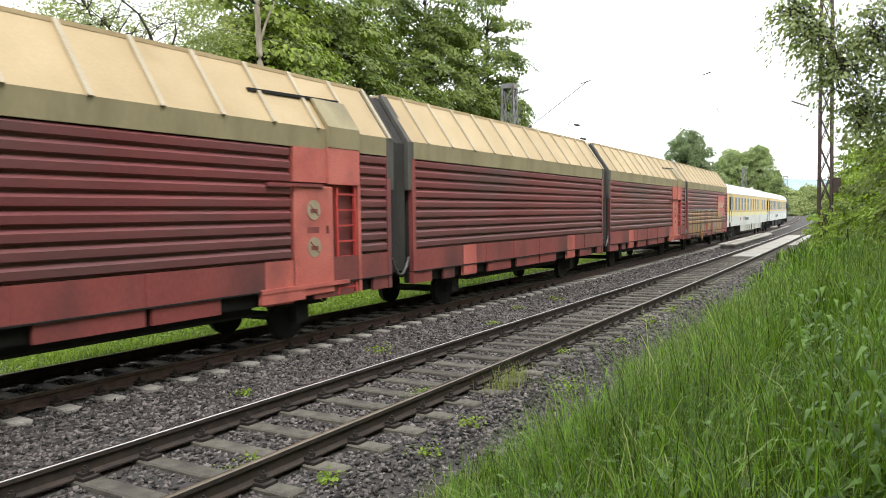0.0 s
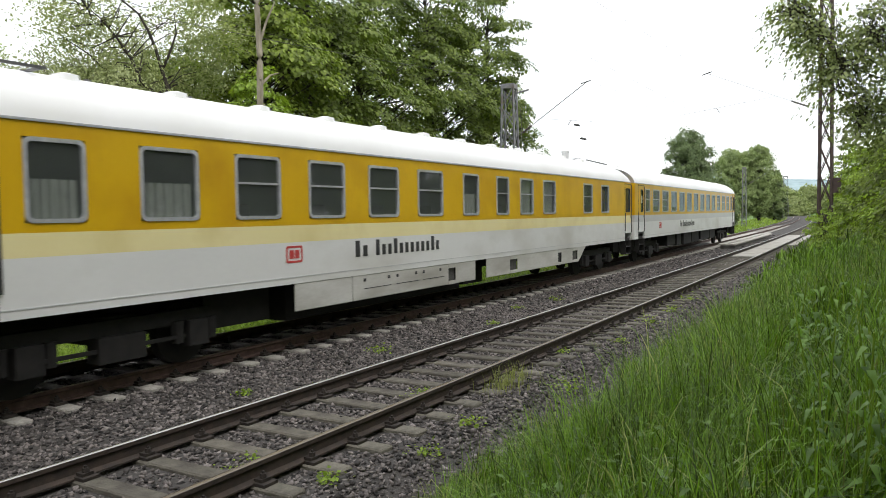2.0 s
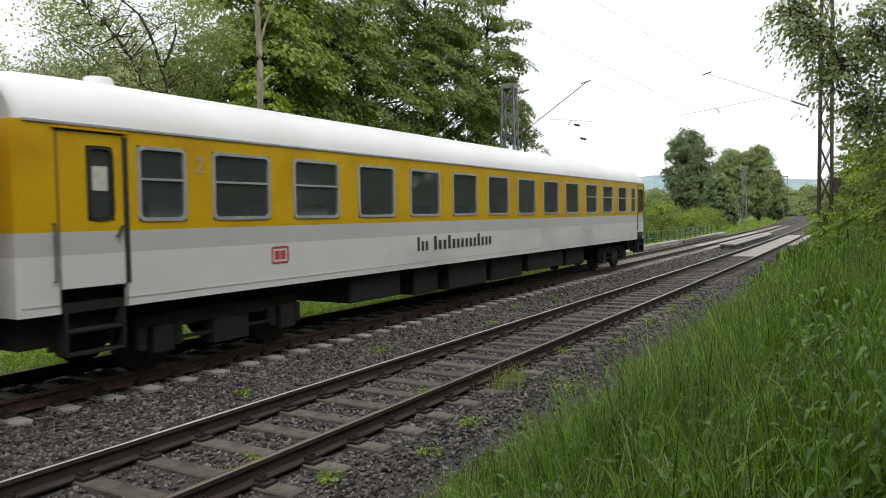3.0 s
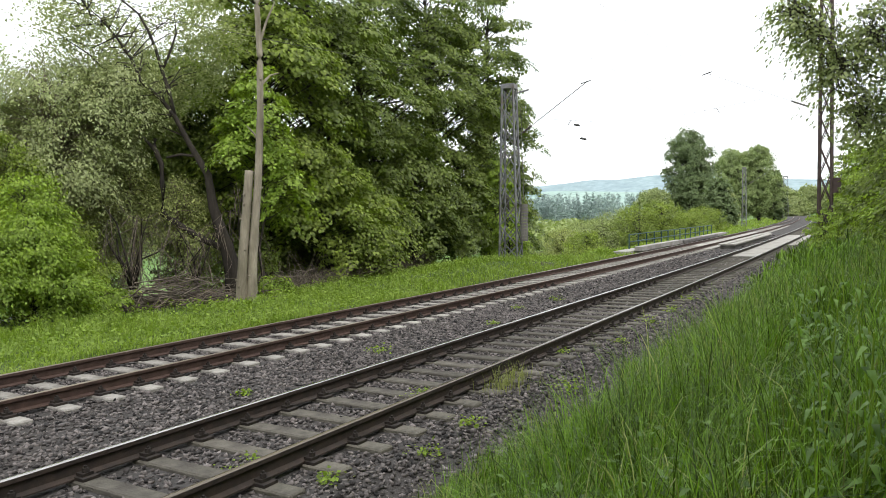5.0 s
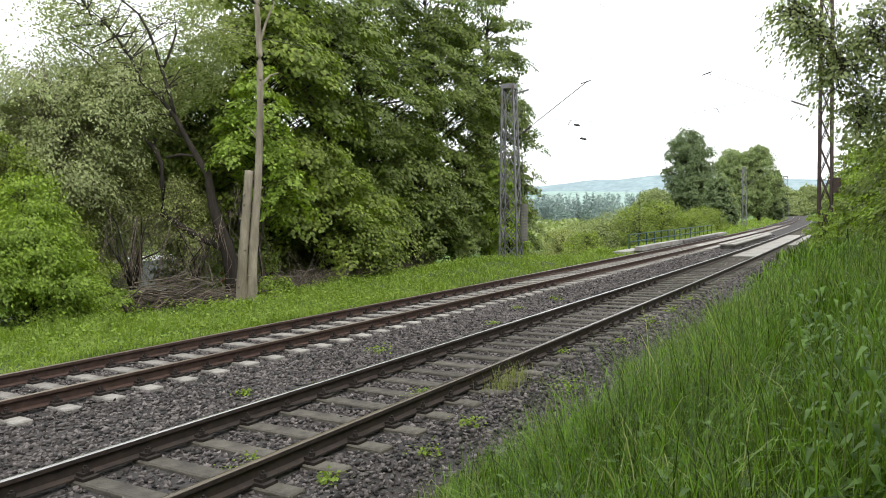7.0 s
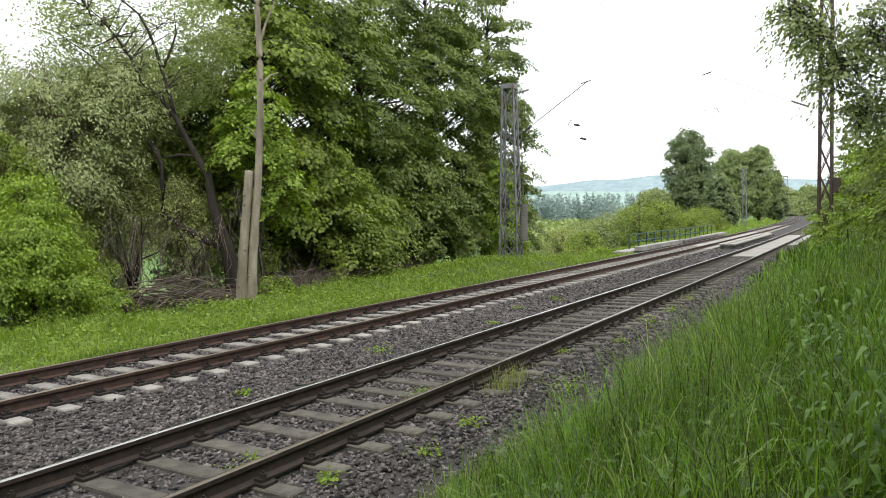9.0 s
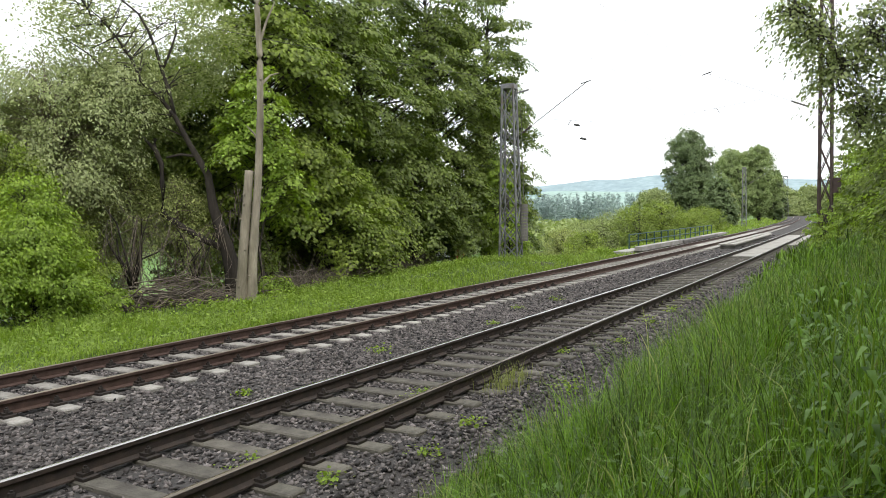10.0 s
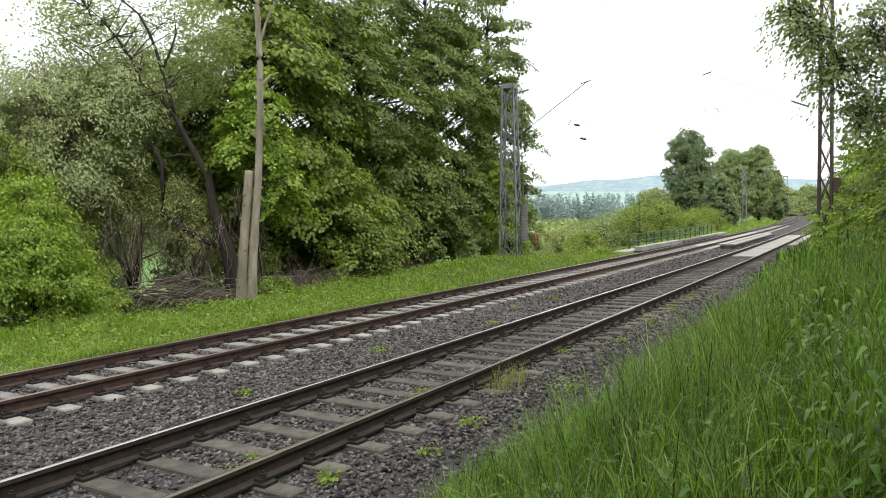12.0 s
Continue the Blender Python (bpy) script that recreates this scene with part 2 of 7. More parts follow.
    "sign_red": surface("signal_red_mark", (0.50, 0.05, 0.05), (0.58, 0.08, 0.07), 8, 0.5),
    "paper": surface("pale_notice", (0.55, 0.55, 0.50), (0.68, 0.68, 0.62), 10, 0.7),
    "g_orange": surface("spray_orange", (0.40, 0.205, 0.08), (0.48, 0.28, 0.13), 1.6, 0.55),
    "g_tan": surface("spray_tan", (0.27, 0.15, 0.065), (0.34, 0.20, 0.10), 1.6, 0.55),
    "g_mint": surface("spray_mint", (0.15, 0.26, 0.19), (0.21, 0.32, 0.24), 1.6, 0.55),
    "g_white": surface("spray_white", (0.48, 0.42, 0.30), (0.60, 0.54, 0.42), 1.6, 0.55),
    "g_dark": surface("spray_dark", (0.05, 0.035, 0.04), (0.09, 0.06, 0.06), 1.6, 0.55),
}


# ---- mesh helpers ----
def finish(ob, material, parent=None, label="", smooth=False):
    if material is not None:
        ob.data.materials.append(material)
    if parent is not None:
        ob.parent = parent
    if label:
        ob["label"] = label
    if smooth:
        ob.data.polygons.foreach_set("use_smooth", [True] * len(ob.data.polygons))
    return ob


def part(name, bm, material, parent=None, label="", smooth=False):
    me = bpy.data.meshes.new(name)
    bm.normal_update()
    bm.to_mesh(me)
    bm.free()
    return finish(new(name, me), material, parent, label, smooth)


def raw(name, verts, faces, material, parent=None, label="", smooth=False):
    """A mesh from arrays; faces all of one size."""
    verts, faces = np.asarray(verts, np.float32), np.asarray(faces, np.int32)
    me = bpy.data.meshes.new(name)
    me.vertices.add(len(verts))
    me.vertices.foreach_set("co", verts.ravel())
    k = faces.shape[1]
    me.loops.add(faces.size)
    me.loops.foreach_set("vertex_index", faces.ravel())
    me.polygons.add(len(faces))
    me.polygons.foreach_set("loop_start", np.arange(0, faces.size, k, dtype=np.int32))
    me.update(calc_edges=True)
    return finish(new(name, me), material, parent, label, smooth)


def box(bm, x0, x1, y0, y1, z0, z1, m=None):
    vs = [bm.verts.new((x, y, z)) for x in (x0, x1) for y in (y0, y1) for z in (z0, z1)]
    for f in ((0, 1, 3, 2), (4, 6, 7, 5), (0, 4, 5, 1), (2, 3, 7, 6), (0, 2, 6, 4), (1, 5, 7, 3)):
        bm.faces.new([vs[i] for i in f])
    if m is not None:
        bmesh.ops.transform(bm, matrix=m, verts=vs)
    return vs


def bar(bm, a, b, w=0.03, d=None, sides=4):
    """A straight bar from a to b."""
    a, b = Vector(a), Vector(b)
    q = (b - a).to_track_quat("Z", "Y").to_matrix()
    d = d or w
    ring = []
    for e in (a, b):
        ring.append([bm.verts.new(e + q @ Vector((math.cos((i + 0.5) * math.tau / sides) * w * 0.707, math.sin((i + 0.5) * math.tau / sides) * d * 0.707, 0))) for i in range(sides)])
    for i in range(sides):
        j = (i + 1) % sides
        bm.faces.new((ring[0][i], ring[0][j], ring[1][j], ring[1][i]))
    bm.faces.new(ring[0][::-1])
    bm.faces.new(ring[1])


def tube(bm, pts, radii, sides=8, cap=True):
    """A tapered tube through points."""
    rings, pts = [], [Vector(p) for p in pts]
    for i, p in enumerate(pts):
        t = (pts[min(i + 1, len(pts) - 1)] - pts[max(i - 1, 0)]).normalized()
        q = t.to_track_quat("Z", "Y").to_matrix()
        rings.append([bm.verts.new(p + q @ Vector((math.cos(k * math.tau / sides), math.sin(k * math.tau / sides), 0)) * radii[i]) for k in range(sides)])
    for r0, r1 in zip(rings, rings[1:]):
        for k in range(sides):
            j = (k + 1) % sides
            bm.faces.new((r0[k], r0[j], r1[j], r1[k]))
    if cap:
        bm.faces.new(rings[0][::-1])
        bm.faces.new(rings[-1])


def extrude_profile(bm, pts, y0, y1, closed=True):
    """A profile in x, z drawn out along y."""
    a = [bm.verts.new((x, y0, z)) for x, z in pts]
    b = [bm.verts.new((x, y1, z)) for x, z in pts]
    n = len(pts)
    for i in range(n if closed else n - 1):
        j = (i + 1) % n
        bm.faces.new((a[i], b[i], b[j], a[j]))
    if closed:
        bm.faces.new(a)
        bm.faces.new(b[::-1])


def empty(name, m, label, category, group=""):
    ob = new(name)
    ob.matrix_basis = m
    return tagged(ob, label, category, group)


# ---- ground: one sheet, shaped across the line ----
def smooth(a, b, x):
    t = np.clip((np.asarray(x, float) - a) / (b - a), 0, 1)
    return t * t * (3 - 2 * t)


def ground_height(d, y):
    """Height of the ground d metres right of the near track, y along it."""
    d, y = np.asarray(d, float), np.asarray(y, float)
    bed = -0.225 * np.ones_like(d + y)
    left = smooth(-5.7, -7.1, d)
    h = bed * (1 - left) - 0.45 * left
    # the verge rises to a low hump before the mast, and falls into the valley beyond the trees
    h = h + 0.5 * np.exp(-((d + 9.6) / 1.6) ** 2 - ((y - 29) / 6.0) ** 2)
    h = h - 2.2 * smooth(-13.5, -24, d) - 5.0 * smooth(-24, -70, d)
    h = h - 4.5 * smooth(-9.0, -15, d) * smooth(38, 46, y) * (1 - smooth(84, 100, y)) * (1 - smooth(-26, -36, d))
    right = smooth(1.35, 2.3, d)
    h = h * (1 - right) - 0.38 * right
    h = h + 0.98 * smooth(2.3, 5.2, d) + 0.75 * smooth(5.6, 9.0, d)
    return h


def build_ground():
    ds = np.concatenate([[-3000, -1500, -700, -350, -180, -110, -70, -50, -38], np.arange(-30, -9, 1.5), np.arange(-9, 10, 0.4), [11, 13, 16, 22, 35, 60, 120, 300, 900, 3000]])
    ys = np.concatenate([[-600, -250, -100, -50, -25], np.arange(-12, 60, 1.5), np.arange(60, 130, 4), [140, 160, 190, 230, 300, 420, 700, 1200, 2200, 4000]])
    D, Y = np.meshgrid(ds, ys)
    th = -BEND * np.maximum(0, np.minimum(Y, 260) - BEND_FROM)
    X0 = -BEND * np.maximum(0, np.minimum(Y, 260) - BEND_FROM) ** 2 / 2 + np.maximum(0, Y - 260) * th
    Z = ground_height(D, Y)
    rng = np.random.default_rng(3)
    Z = Z + np.where(np.abs(D + 2) > 5.2, rng.normal(0, 0.03, Z.shape), 0)
    V = np.stack([X0 + D, Y, Z], -1).reshape(-1, 3)
    nx = len(ds)
    i = (np.arange(len(ys) - 1)[:, None] * nx + np.arange(nx - 1)[None, :]).ravel()
    F = np.stack([i, i + 1, i + nx + 1, i + nx], -1)
    ob = raw("ground", V, F, M["soil"], smooth=True)
    tagged(ob, "grassy embankment ground falling into a valley", "ground", kind="structure")
    ob.data.materials.append(M["ballast"])
    ob.data.materials.append(M["meadow"])
    dc = np.asarray(D)[:-1, :-1].ravel() + 0.2
    far = (dc < -45) | (Y[:-1, :-1].ravel() > 250)
    mi = np.where((dc > -7.0) & (dc < 2.05), 1, np.where(far, 2, 0)).astype(np.int32)
    ob.data.polygons.foreach_set("material_index", mi)
    return ob


build_ground()


# ---- tracks ----
RAIL = [(-0.036, 0.0), (-0.036, -0.036), (-0.009, -0.052), (-0.009, -0.14), (-0.072, -0.158), (-0.072, -0.172), (0.072, -0.172), (0.072, -0.158), (0.009, -0.14), (0.009, -0.052), (0.036, -0.036), (0.036, 0.0)]


def sweep(bm, pts, d, ys, closed=True):
    """A profile swept along the line at d."""
    rings = []
    for y in ys:
        th = heading(y)
        m = Matrix.Translation(on_line(d, y)) @ pose(0, 0, 0, 0, 0, th)
        rings.append([bm.verts.new(m @ Vector((x, 0, z))) for x, z in pts])
    n = len(pts)
    for a, b in zip(rings, rings[1:]):
        for i in range(n if closed else n - 1):
            j = (i + 1) % n
            bm.faces.new((a[i], b[i], b[j], a[j]))
    if closed:
        bm.faces.new(rings[0])
        bm.faces.new(rings[-1][::-1])


LINE = list(np.concatenate([np.arange(-40, 30, 5.0), np.arange(30, 110, 4.0), np.arange(110, 262, 10.0)]))


def sleeper_mesh(name, length, width, top, material):
    bm = bmesh.new()
    w, L = width / 2, length / 2
    box(bm, -L, L, -w, w, top - 0.16, top)
    bmesh.ops.bevel(bm, geom=bm.edges[:], offset=0.015, segments=1, affect="EDGES")
    ob = part(name, bm, material)
    me = ob.data
    bpy.data.objects.remove(ob)
    return me


def fastening_mesh():
    """Clamp plate, ribbed base and a bolt with its nut, beside a rail."""
    bm = bmesh.new()
    box(bm, 0.055, 0.19, -0.085, 0.085, -0.178, -0.150)
    box(bm, 0.040, 0.135, -0.055, 0.055, -0.150, -0.122)
    tube(bm, [(0.10, 0, -0.13), (0.10, 0, -0.062)], [0.015, 0.015], 6)
    tube(bm, [(0.10, 0, -0.122), (0.10, 0, -0.082)], [0.032, 0.030], 6)
    ob = part("fastening", bm, M["clip"])
    me = ob.data
    bpy.data.objects.remove(ob)
    return me


def build_track(name, centre, step, start, head, side, sleeper_data, label, near):
    track = empty(name, pose(0, 0, 0), label, "railway track")
    tagged(track, kind="structure")
    for s in (-0.7535, 0.7535):
        bm = bmesh.new()
        sweep(bm, RAIL, centre + s, LINE)
        rail = part("rail", bm, side, track)
        bm = bmesh.new()
        sweep(bm, [(-0.034, -0.008), (-0.031, 0.0), (-0.018, 0.006), (0.0, 0.008), (0.018, 0.006), (0.031, 0.0), (0.034, -0.008)], centre + s, LINE, closed=False)
        part("running_surface", bm, head[0] if s < 0 else head[1], rail, "worn running surface")
    fast = fastening_mesh()
    rng = random.Random(5)
    y, i = start, 0
    while y < 118:
        at = Matrix.Translation(on_line(centre, y)) @ pose(0, 0, rng.uniform(-0.006, 0.006), 0, 0, heading(y) + rng.uniform(-0.6, 0.6))
        sl = new("sleeper", sleeper_data)
        sl.parent, sl.matrix_basis = track, at
        if 0.5 < y < near:
            for s in (-0.7535, 0.7535):
                for k in (-1, 1):
                    ob = new("fastening", fast)
                    ob.parent = sl
                    ob.matrix_basis = Matrix.Translation((s, 0, 0)) @ (Matrix.Rotation(math.pi, 4, "Z") if k < 0 else Matrix.Identity(4))
        y += step
        i += 1
    return track


def ballast_stones():
    """Loose broken stones on the bed, nearest stretch; each one an uneven lump."""
    rng = np.random.default_rng(11)
    base = np.array([(1, 0, 0), (-1, 0, 0), (0, 1, 0), (0, -1, 0), (0, 0, 1), (0, 0, -1)], float)
    tri = np.array([(0, 2, 4), (2, 1, 4), (1, 3, 4), (3, 0, 4), (2, 0, 5), (1, 2, 5), (3, 1, 5), (0, 3, 5)])

    def lay(n, d0, d1, y0, y1, size, power=1.0):
        d = rng.uniform(d0, d1, n)
        y = y0 + (y1 - y0) * rng.uniform(0, 1, n) ** power
        x = bend(y) + d
        z = ground_height(d, y) + rng.uniform(-0.03, 0.018, n)
        s = size * rng.uniform(0.55, 1.25, n)
        v = base[None] * rng.uniform(0.75, 1.1, (n, 6, 1)) + rng.normal(0, 0.24, (n, 6, 3))
        v = v * rng.uniform(0.5, 1.25, (n, 1, 3))
        a, b = rng.uniform(0, math.tau, n), rng.uniform(-1.2, 1.2, n)
        ca, sa, cb, sb = np.cos(a), np.sin(a), np.cos(b), np.sin(b)
        v = np.stack([v[..., 0], v[..., 1] * cb[:, None] - v[..., 2] * sb[:, None], v[..., 1] * sb[:, None] + v[..., 2] * cb[:, None]], -1)
        v = np.stack([v[..., 0] * ca[:, None] - v[..., 1] * sa[:, None], v[..., 0] * sa[:, None] + v[..., 1] * ca[:, None], v[..., 2]], -1)
        v[..., 2] *= 0.72
        v = v * s[:, None, None] * 1.06 + np.stack([x, y, z], -1)[:, None]
        keep = np.ones(n, bool)
        for c in (0.0, FAR):                      # sleepers and rails stay clear
            keep &= ~((np.abs(np.abs(d - c) - 0.7535) < 0.085))
            step, first = (0.6582, 3.967) if c == 0.0 else (0.612, 1.128)
            off = np.abs((y - first + step / 2) % step - step / 2)
            keep &= ~((off < 0.125) & (np.abs(d - c) < 1.27) & (rng.uniform(0, 1, n) < 0.93))
        return v[keep]
    lots = [lay(105000, -6.9, 2.3, 2.0, 17.0, 0.035, 0.85), lay(32000, -6.9, 2.1, 15.0, 38.0, 0.050, 1.2), lay(4500, -6.9, 2.3, -14.0, 2.2, 0.07, 1.0), lay(4000, -6.9, 1.8, 36.0, 75.0, 0.09, 1.2)]
    V = np.concatenate(lots)
    n = len(V)
    F = (tri[None] + (np.arange(n) * 6)[:, None, None]).reshape(-1, 3)
    ob = raw("ballast", V.reshape(-1, 3), F, M["stone"])
    tagged(ob, "dark grey broken stone ballast between the rails", "ballast", kind="stuff")


sleeper_a = sleeper_mesh("sleeper_a", 2.5, 0.21, -0.178, M["sleeper"])
sleeper_b = sleeper_mesh("sleeper_b", 2.45, 0.22, -0.178, M["sleeper_new"])
build_track("near_track", 0.0, 0.6582, 3.967 - 40 * 0.6582, (M["rail_top"], M["rail_brown"]), M["rail_old"], sleeper_a, "railway track with dark rails on grey sleepers in ballast", 24)
build_track("far_track", FAR, 0.612, 1.128 - 36 * 0.612, (M["rail_dull"], M["rail_dull"]), M["rail_side"], sleeper_b, "railway track with rusty rails on pale concrete sleepers", 22)
ballast_stones()


# ---- the train ----
SPEED = 24.547


def at_line(y):
    """The pose on the far track's rails at y."""
    return Matrix.Translation(on_line(FAR, y)) @ pose(0, 0, 0, 0, 0, heading(y))


def mirrored(pts):
    return pts + [(-x, z) for x, z in reversed(pts) if x > 1e-6]


def bogie(thing, y, wheelbase=2.5, radius=0.46, frame_z=0.62):
    """A bogie frame with axle boxes and springs, and its four wheels."""
    bm = bmesh.new()
    h = wheelbase / 2
    for s in (-1, 1):
        box(bm, s * 1.0 - 0.08, s * 1.0 + 0.08, y - h - 0.35, y + h + 0.35, frame_z, frame_z + 0.2)
        for w in (-h, h):
            box(bm, s * 1.08 - 0.12, s * 1.08 + 0.12, y + w - 0.17, y + w + 0.17, 0.3, frame_z + 0.05)
            for k in (-0.3, 0.3):
                tube(bm, [(s * 1.08, y + w + k, 0.36), (s * 1.08, y + w + k, frame_z + 0.05)], [0.09, 0.09], 8)
        box(bm, s * 1.05 - 0.14, s * 1.05 + 0.14, y - 0.35, y + 0.35, 0.28, 0.62)
        bar(bm, (s * 1.12, y - h + 0.2, 0.45), (s * 1.12, y + h - 0.2, 0.45), 0.05)
    box(bm, -1.0, 1.0, y - 0.3, y + 0.3, 0.5, 0.86)
    b = part("bogie", bm, M["black"], thing, "grimy black bogie frame with springs")
    for w in (-h, h):
        for s in (-1, 1):
            bm = bmesh.new()
            tube(bm, [(s * 0.69, y + w, radius), (s * 0.72, y + w, radius), (s * 0.82, y + w, radius)], [radius + 0.03, radius, radius], 24)
            part("wheel", bm, M["black"], b, "black steel wheel")
        bm = bmesh.new()
        tube(bm, [(-0.8, y + w, radius), (0.8, y + w, radius)], [0.085, 0.085], 10)
        part("axle", bm, M["black"], b)


def rounded_rect(y0, y1, z0, z1, r, n=3):
    out = []
    for cy, cz, a in ((y1 - r, z1 - r, 0), (y0 + r, z1 - r, 90), (y0 + r, z0 + r, 180), (y1 - r, z0 + r, 270)):
        for i in range(n + 1):
            t = radians(a + 90 * i / n)
            out.append((cy + r * math.cos(t), cz + r * math.sin(t)))
    return out


def ring_plate(bm, outer, inner, x0, x1):
    """A flat ring between two outlines in y, z from x0 to x1."""
    loops = [[bm.verts.new((x, y, z)) for y, z in o] for o, x in ((outer, x0), (outer, x1), (inner, x1), (inner, x0))]
    n = len(outer)
    for a, b in zip(loops, loops[1:] + loops[:1]):
        for i in range(n):
            j = (i + 1) % n
            bm.faces.new((a[i], a[j], b[j], b[i]))


def plate(bm, outline, x0, x1):
    a = [bm.verts.new((x0, y, z)) for y, z in outline]
    b = [bm.verts.new((x1, y, z)) for y, z in outline]
    n = len(outline)
    bm.faces.new(a)
    bm.faces.new(b[::-1])
    for i in range(n):
        j = (i + 1) % n
        bm.faces.new((a[i], b[i], b[j], a[j]))


def sheet(bm, outline, x, side):
    """A single pane that faces outwards."""
    vs = [bm.verts.new((x, y, z)) for y, z in outline]
    bm.faces.new(vs if side > 0 else vs[::-1])


def coach_window(thing, y0, y1, z0, z1, style, side=1):
    """One window in its opening: aluminium frame, glass, and a bar where it has an opening top."""
    X = 1.412 * side
    r = 0.09
    bm = bmesh.new()
    o, i = rounded_rect(y0, y1, z0, z1, r), rounded_rect(y0 + 0.05, y1 - 0.05, z0 + 0.05, z1 - 0.05, r - 0.03)
    ring_plate(bm, o, i, X - 0.05 * side, X + 0.014 * side)
    win = part("window", bm, M["frame_alu"], thing, "aluminium-framed coach window")
    bm = bmesh.new()
    sheet(bm, rounded_rect(y0 + 0.04, y1 - 0.04, z0 + 0.04, z1 - 0.04, r - 0.02), X - 0.014 * side, side)
    pane = part("pane", bm, M["glass"], win)
    pane.visible_shadow = False
    if style in ("split", "curtain"):
        bm = bmesh.new()
        zs = z0 + (z1 - z0) * 0.56
        box(bm, X - 0.03 * side, X + 0.008 * side, y0 + 0.05, y1 - 0.05, zs - 0.016, zs + 0.016)
        part("glazing_bar", bm, M["frame_alu"], win)
    if style in ("curtain", "blind") and side > 0:
        bm = bmesh.new()
        top = z1 - 0.06 if style == "curtain" else z0 + (z1 - z0) * 0.52
        n = 18
        vs = []
        for k in range(n + 1):
            yy = y0 + 0.07 + (y1 - y0 - 0.14) * k / n
            xx = X - 0.09 + 0.018 * math.sin(k * 1.9)
            vs.append((bm.verts.new((xx, yy, z0 + 0.04)), bm.verts.new((xx, yy, top))))
        for a, b in zip(vs, vs[1:]):
            bm.faces.new((a[0], b[0], b[1], a[1]))
        part("curtain", bm, M["curtain"], win, "pale drawn curtain")


def coach(name, length, windows, doors, label, stripe, hip=0.60):
    """A passenger coach; its origin is at its front end on the rails, +Y towards its rear."""
    car = empty(name, pose(0, 0, 0), label, "railway coach")
    W, L = 1.41, length
    WZ0, WZ1, GUT = 2.11, 3.10, 3.29
    side_bottom = 1.03
    opens = sorted([(a, b, WZ0, WZ1) for a, b, s in windows] + [(c, d, 2.13, 3.05) for a, b, c, d in doors])
    for s in (1, -1):
        bm = bmesh.new()
        xi, xo = sorted((s * (W - 0.06), s * W))
        prev = 0.06
        for a, b, z0, z1 in opens:
            box(bm, xi, xo, prev, a, 2.0, GUT)
            box(bm, xi, xo, a, b, 2.0, z0)
            box(bm, xi, xo, a, b, z1, GUT)
            prev = b
        box(bm, xi, xo, prev, L - 0.06, 2.0, GUT)
        bmesh.ops.remove_doubles(bm, verts=bm.verts[:], dist=1e-4)
        part("upper_side_panel", bm, M["yellow"], car, "ochre yellow side panel round the windows")
        bm = bmesh.new()
        box(bm, xi, xo, 0.06, L - 0.06, 1.72, 2.0)
        part("waist_band", bm, M[stripe], car)
        bm = bmesh.new()
        box(bm, xi, xo, 0.06, L - 0.06, 1.32, 1.72)
        prev = 0.06
        for a, b, c, d in doors:
            box(bm, xi, xo, prev, a, side_bottom, 1.32)
            prev = b
        box(bm, xi, xo, prev, L - 0.06, side_bottom, 1.32)
        part("lower_side_panel", bm, M["white"], car, "dusty white lower side panel")
        bm = bmesh.new()
        x0, x1 = sorted((s * (W - 0.01), s * (W + 0.006)))
        prev = 0.06
        for a, b, c, d in doors:
            box(bm, x0, x1, prev, a, 1.135, 1.15)
            prev = b
        box(bm, x0, x1, prev, L - 0.06, 1.135, 1.15)
        part("panel_seam", bm, M["pale_grey"], car)
    # roof with rounded shoulders, hipped at both ends
    arc = [(1.40, 3.29), (1.385, 3.40), (1.31, 3.56), (1.15, 3.74), (0.90, 3.89), (0.55, 4.0), (0.2, 4.04)]
    prof = arc + [(-x, z) for x, z in reversed(arc)]
    bm = bmesh.new()
    rings = []
    for yy, k in [(e, 1 - (1 - hip) * f) for e, f in ((0.04, 1), (0.22, 0.6), (0.6, 0.25), (1.2, 0.05), (1.8, 0), (L - 1.8, 0), (L - 1.2, 0.05), (L - 0.6, 0.25), (L - 0.22, 0.6), (L - 0.04, 1))]:
        rings.append([bm.verts.new((x * (0.94 + 0.06 * k), yy, 3.29 + (z - 3.29) * k)) for x, z in prof])
    for a, b in zip(rings, rings[1:]):
        for i in range(len(prof) - 1):
            bm.faces.new((a[i], a[i + 1], b[i + 1], b[i]))
    bm.faces.new(rings[0])
    bm.faces.new(rings[-1][::-1])
    part("roof", bm, M["roof_white"], car, "white rounded coach roof", smooth=True)
    for s in (1, -1):
        bm = bmesh.new()
        x0, x1 = sorted((s * 1.38, s * 1.428))
        box(bm, x0, x1, 0.15, L - 0.15, 3.275, 3.305)
        part("gutter", bm, M["frame_alu"], car, "dark roof gutter")
    # ends
    for yy, d in ((0.03, 1), (L - 0.03, -1)):
        for nm, z0, z1, mt in (("end_wall", 2.0, 3.29, "yellow"), ("end_wall", 1.72, 2.0, stripe), ("end_wall", side_bottom, 1.72, "white")):
            bm = bmesh.new()
            box(bm, -W + 0.02, W - 0.02, min(yy, yy + 0.08 * d), max(yy, yy + 0.08 * d), z0, z1)
            part(nm, bm, M[mt], car)
        bm = bmesh.new()
        o = rounded_rect(-0.62, 0.62, 1.15, 3.25, 0.15)
        i = rounded_rect(-0.42, 0.42, 1.25, 3.05, 0.12)
        ring_plate(bm, o, i, 0, 0.26)
        m = Matrix.Translation((0, yy - (0.24 if d > 0 else 0.02), 0)) @ Matrix.Rotation(math.pi / 2, 4, "Z") @ Matrix.Scale(-1, 4, (1, 0, 0))
        bmesh.ops.transform(bm, matrix=m, verts=bm.verts[:])
